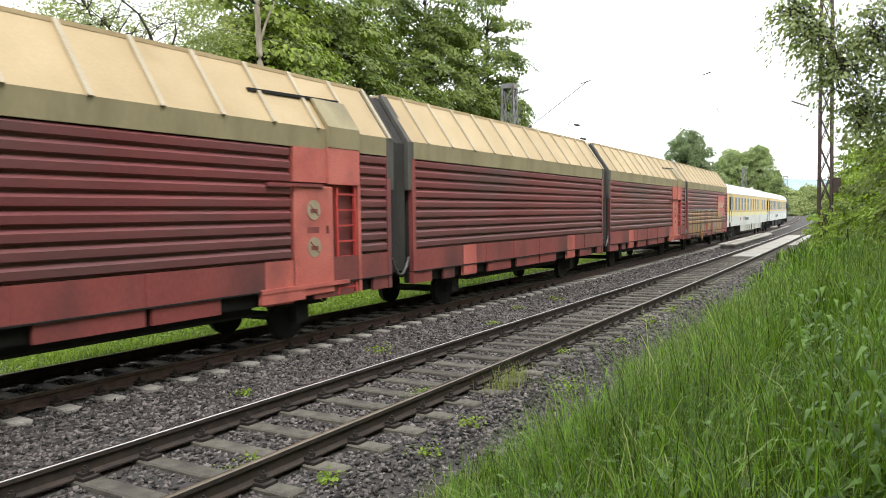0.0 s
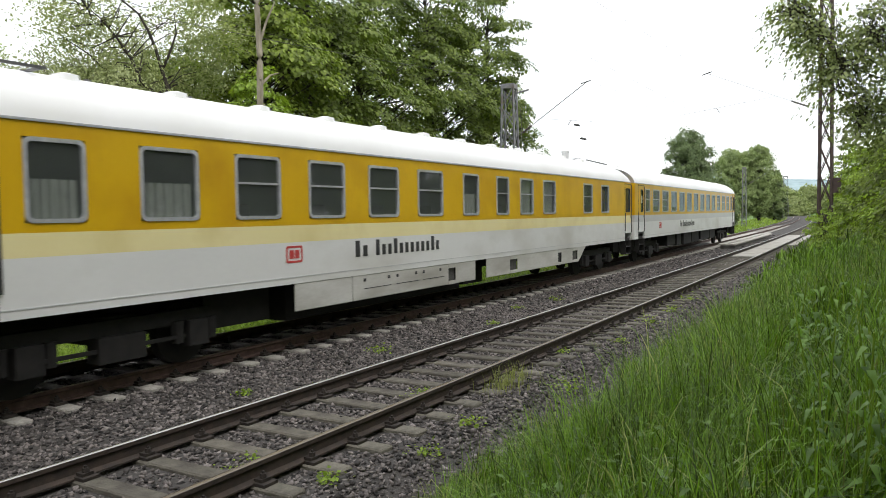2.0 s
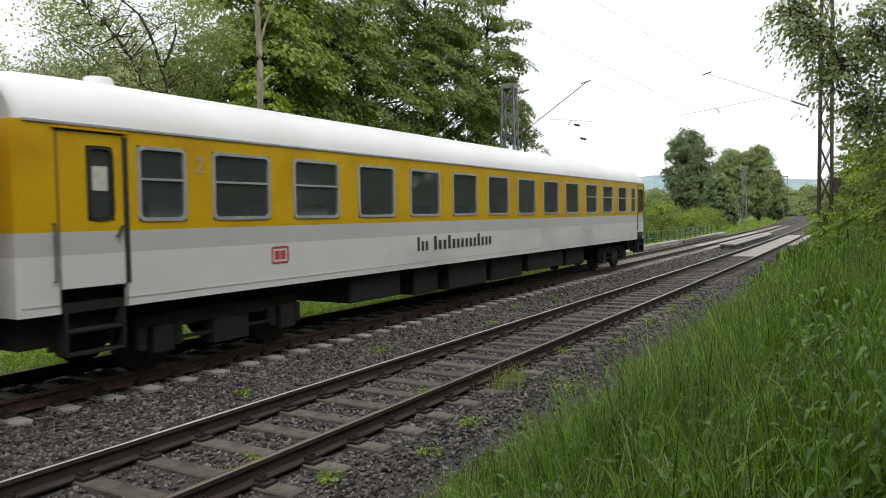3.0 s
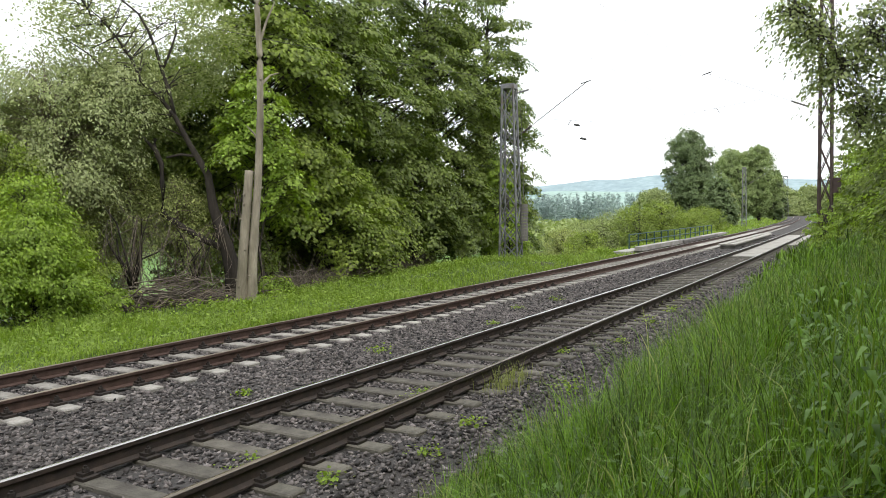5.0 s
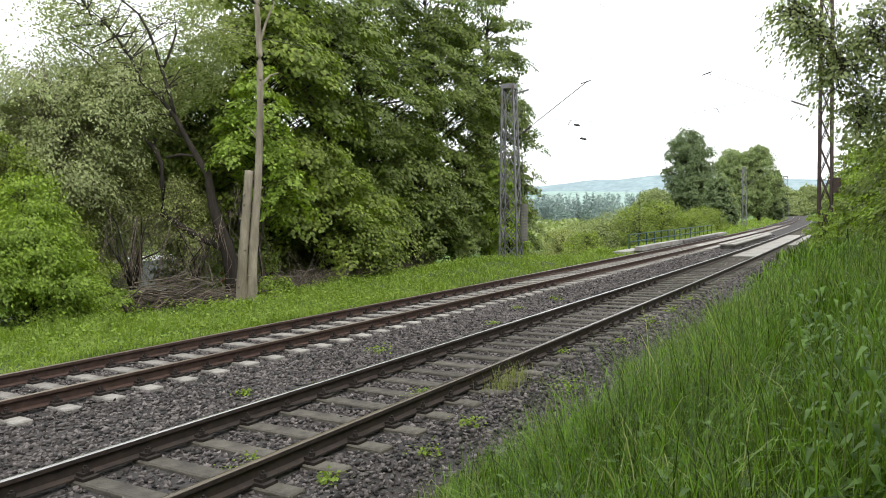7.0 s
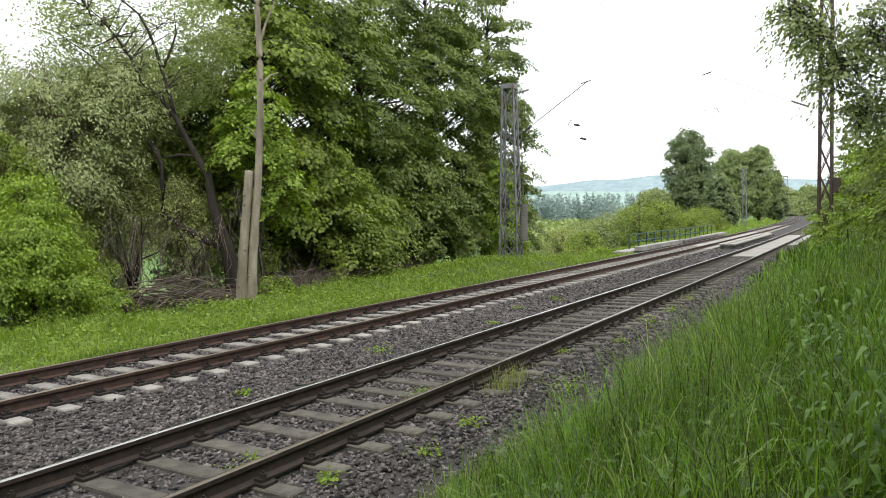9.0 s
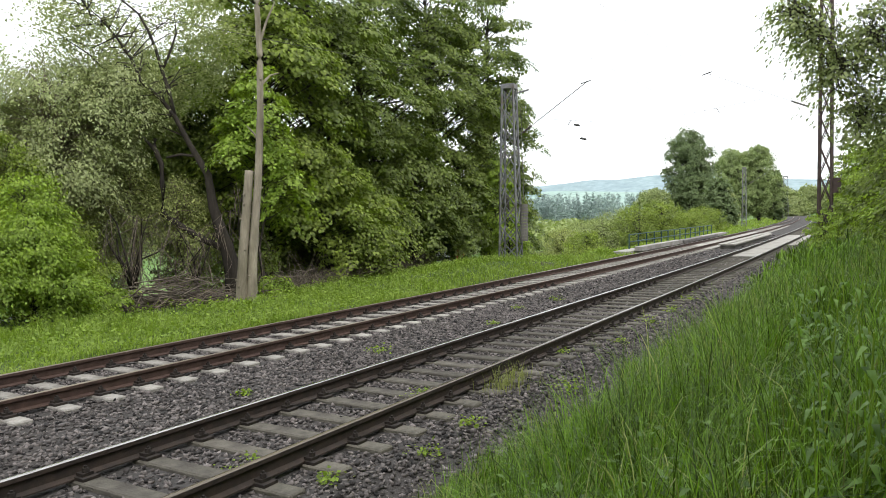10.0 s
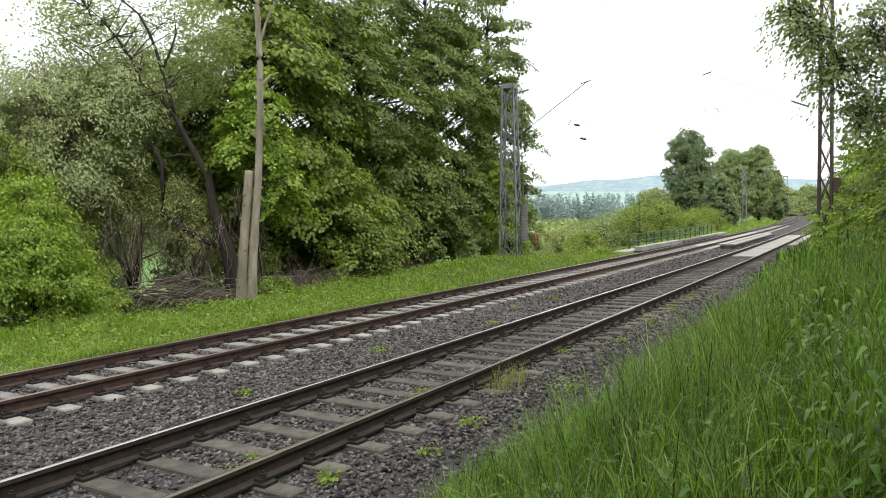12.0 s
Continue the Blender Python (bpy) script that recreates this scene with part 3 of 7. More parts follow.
        part("gangway_bellows", bm, M["rubber"], car, "black rubber gangway surround")
        for s in (-0.87, 0.87):
            bm = bmesh.new()
            e = yy - 0.30 * d
            tube(bm, [(s, yy, 1.06), (s, e, 1.06), (s, e, 1.06), (s, e - 0.04 * d, 1.06)], [0.09, 0.09, 0.24, 0.24], 16)
            part("buffer", bm, M["black"], car, "black round buffer")
        bm = bmesh.new()
        bar(bm, (0, yy, 1.0), (0, yy - 0.3 * d, 0.95), 0.12)
        part("coupling", bm, M["black"], car)
    # floor, inner walls and underframe
    bm = bmesh.new()
    box(bm, -W + 0.07, W - 0.07, 0.12, L - 0.12, 1.02, 1.14)
    part("floor_pan", bm, M["black"], car)
    bm = bmesh.new()
    box(bm, -0.03, 0.03, 0.12, L - 0.12, 1.15, 3.28)
    for a in np.arange(2.2, L - 2, 1.9):
        box(bm, 0.1, 0.9, a, a + 0.45, 1.15, 2.35)
    part("interior_partition", bm, M["interior"], car)
    bm = bmesh.new()
    box(bm, -W + 0.08, W - 0.08, 0.12, L - 0.12, 3.2, 3.27)
    part("inner_ceiling", bm, M["interior"], car)
    for a, b, st in windows:
        coach_window(car, a, b, WZ0, WZ1, st, 1)
        coach_window(car, a, b, WZ0, WZ1, "plain", -1)
    for door in doors:
        for s in (1, -1):
            coach_door(car, *door, s)
    bogie(car, 3.4)
    bogie(car, L - 3.4)
    bm = bmesh.new()
    for a, b in ((0.15, 1.6), (L - 1.6, L - 0.15)):
        box(bm, -1.15, 1.15, a, b, 0.62, 1.03)
    box(bm, -0.5, 0.5, 1.6, L - 1.6, 0.72, 1.03)
    part("underframe", bm, M["black"], car, "black underframe beams")
    return car


def coach_door(car, a, b, w0, w1, s):
    """An entrance door from a to b, its window from w0 to w1."""
    X = 1.412 * s
    x0, x1 = sorted((X, X + 0.012 * s))
    bm = bmesh.new()
    box(bm, x0, x1 - 0.006 * s, a, a + 0.018, 1.03, 3.22)
    box(bm, x0, x1 - 0.006 * s, b - 0.018, b, 1.03, 3.22)
    box(bm, x0, x1 - 0.006 * s, a, b, 3.2, 3.22)
    d = part("door", bm, M["ink"], car, "coach entrance door with narrow window")
    bm = bmesh.new()
    ring_plate(bm, rounded_rect(w0, w1, 2.13, 3.05, 0.1), rounded_rect(w0 + 0.04, w1 - 0.04, 2.17, 3.01, 0.07), X - 0.05 * s, X + 0.014 * s)
    part("door_window_seal", bm, M["rubber"], d)
    bm = bmesh.new()
    sheet(bm, rounded_rect(w0 + 0.03, w1 - 0.03, 2.16, 3.02, 0.08), X - 0.014 * s, s)
    part("pane", bm, M["glass"], d)
    bm = bmesh.new()
    bar(bm, (X + 0.04 * s, a - 0.06, 1.42), (X + 0.04 * s, a - 0.06, 2.1), 0.022)
    for z in (1.42, 2.1):
        bar(bm, (X, a - 0.06, z), (X + 0.04 * s, a - 0.06, z), 0.02)
    part("handrail", bm, M["iron"], d, "thin steel grab handle")
    bm = bmesh.new()
    box(bm, x0, x1 + 0.004, b + 0.002, b + 0.05, 1.33, 3.18)
    part("jamb_seal", bm, M["ink"], d, "dark rubber jamb seal")
    bm = bmesh.new()
    bar(bm, (X + 0.03 * s, b - 0.14, 1.92), (X + 0.03 * s, b - 0.06, 2.06), 0.03)
    part("door_handle", bm, M["iron"], d)
    bm = bmesh.new()
    box(bm, x0, x1 + 0.02, a - 0.04, b + 0.06, 3.225, 3.245)
    part("rain_strip", bm, M["yellow"], d)
    bm = bmesh.new()
    box(bm, x0 - 0.2 * (s > 0), x1 + 0.2 * (s < 0), a + 0.05, b - 0.05, 0.5, 0.53)
    box(bm, x0 - 0.2 * (s > 0), x1 + 0.2 * (s < 0), a + 0.05, b - 0.05, 0.78, 0.81)
    for yy in (a + 0.05, b - 0.08):
        box(bm, x0 - 0.2 * (s > 0), x1 + 0.2 * (s < 0), yy, yy + 0.03, 0.5, 1.03)
    part("step", bm, M["black"], d, "black folding entrance steps")
    bm = bmesh.new()
    x2, x3 = sorted((1.10 * s, 1.16 * s))
    box(bm, x2, x3, a, b, 0.55, 1.32)
    box(bm, *sorted((1.10 * s, 1.345 * s)), a, b, 1.30, 1.335)
    part("step_well", bm, M["black"], d, "dark recess behind the steps")


def lettering(car, y0, z, words, h, material, x=1.4145):
    """Lettering that stands for a company's name: plain bars of its size and colour. words: lengths in metres."""
    y = y0
    for w in words:
        n = max(1, int(round(w / (h * 0.66))))
        for k in range(n):
            a = y + w * k / n
            bm = bmesh.new()
            box(bm, x, x + 0.003, a, a + w / n * 0.58, z, z + h * (1.0 if k == 0 or (k * 5) % 7 == 1 else 0.68))
            part("lettering_bar", bm, material, car, "dark lettering bar")
        y += w + h * 0.6


def measuring_coach():
    """The older yellow and white coach with deep skirts and split windows."""
    wins = [(2.03, 2.80, "blind"), (3.56, 4.53, "blind"), (5.22, 6.20, "split"), (6.88, 7.87, "split"), (8.59, 9.62, "split"), (10.33, 11.38, "split"),
            (12.30, 13.1, "blind"), (14.05, 14.8, "split"), (15.50, 16.40, "curtain"), (17.10, 18.07, "curtain"), (20.50, 21.42, "split"), (22.33, 23.2, "plain")]
    car = coach("measuring_coach", 26.1, wins, [(0.75, 1.7, 0.91, 1.54), (25.15, 25.98, 25.27, 25.84)], "yellow and white coach with cream stripe, white roof and deep skirts", "cream")
    for s in (1, -1):
        x0, x1 = sorted((s * 1.37, s * 1.402))
        for a, b in ((6.5, 8.05), (8.07, 11.6), (11.95, 12.9), (13.5, 14.85), (15.35, 18.27), (18.58, 19.5)):
            bm = bmesh.new()
            box(bm, x0, x1, a, b, 0.56, 1.03)
            bmesh.ops.bevel(bm, geom=bm.edges[:], offset=0.012, segments=1, affect="EDGES")
            part("skirt_panel", bm, M["grimy_white"], car, "grimy white skirt panel")
        bm = bmesh.new()
        plate(bm, [(19.98, 0.56), (20.02, 0.56), (20.75, 1.03), (19.98, 1.03)], x0, x1)
        part("skirt_panel", bm, M["grimy_white"], car)
        for a, b, mt in ((11.6, 11.95, "iron"), (14.85, 15.35, "iron"), (18.27, 18.58, "ink"), (19.5, 19.98, "iron")):
            bm = bmesh.new()
            box(bm, x0 - 0.12 * (s > 0), x1 + 0.12 * (s < 0) - 0.05 * (s > 0), a, b, 0.56, 1.03)
            niche = part("service_niche", bm, M[mt], car, "recessed service niche")
            bm = bmesh.new()
            box(bm, x0, x1, a, b, 0.93, 1.03)
            part("niche_lintel", bm, M["grimy_white"], niche)
            bm = bmesh.new()
            box(bm, x0, x1, a, b, 0.56, 0.64)
            part("niche_sill", bm, M["grimy_white"], niche)
        bm = bmesh.new()
        for a in (8.4, 9.2, 9.5, 10.2, 10.5, 11.2):
            box(bm, s * 1.404 - 0.004, s * 1.404 + 0.004, a, a + 0.07, 0.9, 0.96)
        for a in (8.4, 9.5, 10.5):
            box(bm, s * 1.404 - 0.003, s * 1.404 + 0.003, a, a + 0.9, 0.76, 0.772)
        part("latch", bm, M["ink"], car)
    for a, b, z in ((6.7, 12.8, 0.36), (13.0, 14.0, 0.42), (4.9, 6.3, 0.45), (21.0, 21.6, 0.5)):
        bm = bmesh.new()
        box(bm, -1.0, 1.0, a, b, z, 1.03)
        part("underfloor_equipment", bm, M["black"], car, "black underfloor equipment box")
    for a in np.arange(3.2, 23, 1.75):
        bm = bmesh.new()
        tube(bm, [(0.60, a - 0.1, 3.9), (0.60, a - 0.1, 4.02), (0.60, a - 0.1, 4.045)], [0.19, 0.17, 0.08], 10)
        part("roof_vent", bm, M["roof_white"], car, "white roof ventilator")
        bm = bmesh.new()
        tube(bm, [(0.40, a + 0.35, 4.0), (0.40, a + 0.35, 4.05)], [0.05, 0.04], 8)
        part("roof_cap", bm, M["iron"], car)
    bm = bmesh.new()
    tube(bm, [(0.45, 21.4, 3.95), (0.45, 21.4, 4.25)], [0.12, 0.12], 12)
    tube(bm, [(0.45, 21.4, 4.20), (0.45, 21.4, 4.26)], [0.14, 0.14], 12)
    part("chimney", bm, M["pale_grey"], car, "grey roof chimney")
    bm = bmesh.new()
    for a in (0.5, 0.9, 2.6):
        bar(bm, (-0.8, a, 4.0), (0.9, a, 4.0), 0.035)
    bar(bm, (0.85, 0.4, 4.0), (0.85, 2.7, 4.02), 0.035)
    bar(bm, (0.85, 22.4, 4.0), (0.7, 25.2, 3.98), 0.035)
    tube(bm, [(0.2, 2.0, 4.0), (0.2, 2.0, 4.14)], [0.25, 0.2], 12)
    tube(bm, [(0.2, 23.2, 4.0), (0.2, 23.2, 4.12)], [0.22, 0.18], 12)
    part("roof_aerial", bm, M["iron"], car, "thin aerials and domes on the roof")
    lettering(car, 8.15, 1.38, [0.47, 2.45], 0.30, M["ink"])
    sign(car, 6.29, 1.38)
    return car


def sign(car, y, z):
    bm = bmesh.new()
    ring_plate(bm, rounded_rect(y, y + 0.40, z, z + 0.28, 0.04), rounded_rect(y + 0.035, y + 0.365, z + 0.035, z + 0.245, 0.02), 1.4105, 1.4145)
    for k in (0.08, 0.21):
        box(bm, 1.4105, 1.4145, y + k, y + k + 0.11, z + 0.07, z + 0.21)
    part("company_mark", bm, M["sign_red"], car, "small red framed mark")


def rear_coach():
    wins = [(1.64, 2.43, "split"), (2.90, 4.08, "split"), (4.62, 5.82, "split")] + [(6.39 + 1.77 * k, 7.60 + 1.77 * k, "plain") for k in range(7)]
    wins += [(18.85, 20.03, "split"), (20.62, 21.8, "split"), (22.42, 23.55, "split"), (24.1, 24.75, "split")]
    car = coach("rear_coach", 26.1, wins, [(0.53, 1.44, 0.92, 1.29), (25.0, 25.95, 25.16, 25.79)], "yellow and white coach with white roof at the train's tail", "pale_grey", 0.86)
    for a, b, z, w in ((6.3, 8.0, 0.5, 1.25), (8.6, 9.6, 0.42, 1.2), (10.0, 11.9, 0.4, 1.25), (12.3, 14.2, 0.42, 1.2), (14.5, 17.2, 0.5, 1.25), (17.6, 19.3, 0.45, 1.2)):
        bm = bmesh.new()
        box(bm, -w, w, a, b, z, 1.03)
        bmesh.ops.bevel(bm, geom=bm.edges[:], offset=0.03, segments=1, affect="EDGES")
        part("underfloor_equipment", bm, M["black"], car, "black underfloor equipment box")
    bm = bmesh.new()
    tube(bm, [(0.3, 1.9, 4.0), (0.3, 1.9, 4.12)], [0.22, 0.18], 12)
    part("roof_vent", bm, M["roof_white"], car)
    lettering(car, 8.40, 1.38, [0.50, 2.85], 0.30, M["ink"])
    sign(car, 4.07, 1.39)
    digit = bpy.data.curves.new("class_number", "FONT")
    digit.body, digit.size, digit.extrude = "2", 0.34, 0.001
    num = new("class_number", digit)
    num.matrix_basis = Matrix.Translation((1.4135, 2.58, 2.78)) @ Matrix.Rotation(math.pi / 2, 4, "Z") @ Matrix.Rotation(math.pi / 2, 4, "X")
    num.data.materials.append(M["frame_alu"])
    num.parent = car
    num["label"] = "grey class number"
    bm = bmesh.new()
    box(bm, 1.402, 1.404, 1.0, 1.21, 2.5, 2.8)
    part("notice", bm, M["paper"], car, "white paper notice in the door window")
    return car


def car_carrier(name, length, label, door_end, rear):
    """A closed car-carrier wagon half; origin at its rear end on the rails, the body lies towards -Y."""
    car = empty(name, pose(0, 0, 0), label, "car carrier wagon")
    L = length
    W = 1.45
    gap = [(-2.86, -0.98)] if door_end else []
    for s in (1, -1):
        def span(nm, y0, y1):
            """A ribbed wall: eight flat ribs that stand proud, with grooves between."""
            bm = bmesh.new()
            n, z0, z1 = 9, 1.42, 3.30
            p = (z1 - z0) / n
            pts = [(1.36, z0)]
            for k in range(n):
                b = z0 + k * p
                pts += [(1.372, b + 0.002), (1.372, b + 0.028), (1.445, b + 0.055), (1.455, b + p - 0.055), (1.40, b + p - 0.008)]
            pts += [(1.36, z1)]
            extrude_profile(bm, [(s * x, z) for x, z in pts], y0, y1)
            part(nm, bm, M["rib_red"], car, "dark red wall with horizontal ribs")
        if gap:
            span("ribbed_wall", -L, -2.86)
            span("ribbed_wall", -0.98, -0.06)
        else:
            span("ribbed_wall", -L + 0.06, -0.06)
        for yy in (-L + 0.06, -0.06):
            bm = bmesh.new()
            x0, x1 = sorted((s * 1.36, s * 1.462))
            box(bm, x0, x1, yy - 0.06, yy + 0.06, 0.72, 3.30)
            part("corner_post", bm, M["red"] if (yy < -1 and not door_end) else M["rib_red"], car)
        bm = bmesh.new()
        x0, x1 = sorted((s * 1.40, s * 1.455))
        box(bm, x0, x1, -L, 0, 0.97, 1.42)
        part("sole_bar", bm, M["red"], car, "faded red side sill")
        # lower sill in patches, with gaps that show the running gear
        pat = ((0.0, 0.6), (1.2, 2.3), (2.85, 3.5), (4.4, 5.6), (5.7, 7.2), (7.6, 8.9), (9.56, 10.2), (10.6, 11.1), (11.6, L - 0.05))
        for i, (a, b) in enumerate(pat):
            bm = bmesh.new()
            x0, x1 = sorted((s * 1.38, s * 1.44))
            box(bm, x0, x1, -b, -a, 0.72, 0.97)
            bright = i in (2, 6) and not rear
            part("sill_panel", bm, M["salmon"] if bright else M["red"], car)
            if bright and s > 0:
                bm = bmesh.new()
                box(bm, 1.452, 1.462, -b, -a, 0.74, 1.43)
                part("jacking_plate", bm, M["salmon"], car, "bright bleached red plate")
        bm = bmesh.new()
        x0, x1 = sorted((s * 1.30, s * 1.475))
        box(bm, x0, x1, -L, 0, 0.955, 0.978)
        part("sill_lip", bm, M["black"], car)
        bm = bmesh.new()
        x0, x1 = sorted((s * 1.22, s * 1.33))
        box(bm, x0, x1, -L, 0, 0.73, 0.95)
        part("inner_beam", bm, M["black"], car)
        for a in (1.9, 5.65, 7.4, 9.0):
            bm = bmesh.new()
            x0, x1 = sorted((s * 1.45, s * 1.468))
            box(bm, x0, x1, -a - 0.04, -a + 0.04, 0.98, 1.41)
            part("sill_rib", bm, M["red"], car)
        bm = bmesh.new()
        plate_pts = [(s * 1.45, 3.30), (s * 1.46, 3.65), (s * 1.42, 3.66), (s * 1.40, 3.30)]
        extrude_profile(bm, plate_pts, -L, 0)
        part("roof_edge", bm, M["tan_dirty"], car, "dirty olive tan roof edge band")
        bm = bmesh.new()
        extrude_profile(bm, [(s * 1.46, 3.65), (s * 0.78, 4.65), (s * 0.74, 4.62), (s * 1.41, 3.62)], -L, 0)
        part("roof_slope", bm, M["tan"], car, "yellowed sloping roof panel")
        k = 0.03
        while k < L:
            bm = bmesh.new()
            extrude_profile(bm, [(s * 1.50, 3.655), (s * 0.82, 4.68), (s * 0.77, 4.65), (s * 1.45, 3.64)], -k - 0.04, -k + 0.04)
            part("roof_rib", bm, M["tan_rib"], car)
            k += 1.062
        bm = bmesh.new()
        x0, x1 = sorted((s * 0.73, s * 0.81))
        box(bm, x0, x1, -L, 0, 4.62, 4.68)
        part("roof_ridge", bm, M["tan"], car)
    bm = bmesh.new()
    box(bm, -0.73, 0.73, -L, 0, 4.60, 4.66)
    part("roof_top", bm, M["tan"], car)
    bm = bmesh.new()
    box(bm, -1.36, 1.36, -L + 0.02, -0.02, 0.95, 1.05)
    box(bm, -0.3, 0.3, -L + 0.02, -0.02, 0.72, 0.95)
    part("deck", bm, M["black"], car)
    # box added under the deck to keep light off the track bed
    bm = bmesh.new()
    box(bm, -1.0, 1.0, -L + 3.3, -3.3, 0.52, 0.95)
    bmesh.ops.bevel(bm, geom=bm.edges[:], offset=0.05, segments=1, affect="EDGES")
    part("floor_trough", bm, M["black"], car, "black box added under the floor to block light")
    for yy in (-L + 0.01, -0.05):
        bm = bmesh.new()
        extrude_profile(bm, [(1.36, 1.05), (1.40, 3.62), (0.74, 4.6), (-0.74, 4.6), (-1.40, 3.62), (-1.36, 1.05)], yy, yy + 0.04)
        part("end_wall", bm, M["bellows"], car)
    if door_end:
        carrier_door(car)
    # single-axle running gear
    for a in (2.3, L - 2.3):
        for s in (-1, 1):
            bm = bmesh.new()
            box(bm, s * 1.05 - 0.1, s * 1.05 + 0.1, -a - 0.15, -a + 0.15, 0.32, 0.62)
            for k in range(5):
                box(bm, s * 1.05 - 0.06, s * 1.05 + 0.06, -a - 0.65 + k * 0.1, -a + 0.65 - k * 0.1, 0.60 + k * 0.028, 0.625 + k * 0.028)
            bar(bm, (s * 1.05, -a - 0.7, 0.62), (s * 1.05, -a - 0.85, 0.95), 0.06)
            bar(bm, (s * 1.05, -a + 0.7, 0.62), (s * 1.05, -a + 0.85, 0.95), 0.06)
            g = part("running_gear", bm, M["black"], car, "black leaf springs and axle boxes")
        for s in (-1, 1):
            bm = bmesh.new()
            tube(bm, [(s * 0.69, -a, 0.38), (s * 0.72, -a, 0.38), (s * 0.82, -a, 0.38)], [0.41, 0.38, 0.38], 24)
            part("wheel", bm, M["black"], g, "black steel wheel")
        bm = bmesh.new()
        tube(bm, [(-0.8, -a, 0.38), (0.8, -a, 0.38)], [0.08, 0.08], 10)
        part("axle", bm, M["black"], g)
    return car


def carrier_door(car):
    """The bleached control cabinet, its roof flap, and the red ladder beside it."""
    bm = bmesh.new()
    box(bm, 1.30, 1.34, -2.86, -0.98, 1.0, 3.30)
    part("niche_wall", bm, M["red"], car)
    bm = bmesh.new()
    box(bm, 1.30, 1.47, -2.80, -1.95, 2.72, 3.30)
    part("upper_plate", bm, M["salmon"], car, "bleached red plate")
    bm = bmesh.new()
    box(bm, 1.34, 1.50, -1.95, -1.05, 2.70, 3.34)
    part("flap_front", bm, M["salmon"], car)
    bm = bmesh.new()
    extrude_profile(bm, [(1.51, 3.34), (1.52, 3.70), (1.16, 4.22), (1.12, 4.20), (1.46, 3.68), (1.45, 3.34)], -1.95, -1.05)
    part("roof_flap", bm, M["tan_dirty"], car, "olive roof flap over the cabinet")
    bm = bmesh.new()
    bar(bm, (1.13, -3.45, 4.17), (1.10, -1.15, 4.24), 0.05)
    part("flap_rod", bm, M["black"], car)
    bm = bmesh.new()
    box(bm, 1.34, 1.475, -2.80, -1.80, 0.80, 2.66)
    bmesh.ops.bevel(bm, geom=bm.edges[:], offset=0.02, segments=1, affect="EDGES")
    cab = part("control_cabinet", bm, M["salmon"], car, "bleached red control cabinet")
    for z in (2.25, 1.62):
        bm = bmesh.new()
        tube(bm, [(1.474, -2.33, z), (1.484, -2.33, z)], [0.17, 0.17], 20)
        disc = part("round_notice", bm, M["notice_tan"], cab, "round dull tan notice")
        bm = bmesh.new()
        box(bm, 1.484, 1.488, -2.42, -2.24, z - 0.05, z + 0.02)
        bar(bm, (1.486, -2.43, z + 0.09), (1.486, -2.22, z - 0.1), 0.012)
        part("notice_bars", bm, M["red"], disc)
    bm = bmesh.new()
    box(bm, 1.474, 1.50, -2.0, -1.96, 1.85, 1.98)
    part("latch", bm, M["red"], cab)
    bm = bmesh.new()
    box(bm, 1.474, 1.478, -2.5, -2.2, 1.86, 1.96)
    part("nameplate", bm, M["red"], cab)
    bm = bmesh.new()
    box(bm, 1.46, 1.52, -3.45, -2.1, 2.64, 2.69)
    part("ledge", bm, M["red"], car)
    bm = bmesh.new()
    box(bm, 1.40, 1.50, -3.6, -1.4, 0.93, 1.0)
    box(bm, 1.40, 1.49, -3.6, -2.6, 0.76, 0.93)
    part("ledge", bm, M["salmon"], car)
    for y in (-1.66, -1.14):
        bm = bmesh.new()
        bar(bm, (1.43, y, 0.75), (1.43, y, 2.66), 0.05)
        part("ladder_stile", bm, M["sign_red"], car, "red ladder stile")
    for k in range(7):
        bm = bmesh.new()
        bar(bm, (1.43, -1.66, 0.85 + k * 0.28), (1.43, -1.14, 0.85 + k * 0.28), 0.03)
        part("ladder_rung", bm, M["sign_red"], car, "red ladder rung")
    bm = bmesh.new()
    box(bm, 1.34, 1.475, -1.09, -1.0, 0.75, 2.70)
    part("ladder_post", bm, M["salmon"], car)


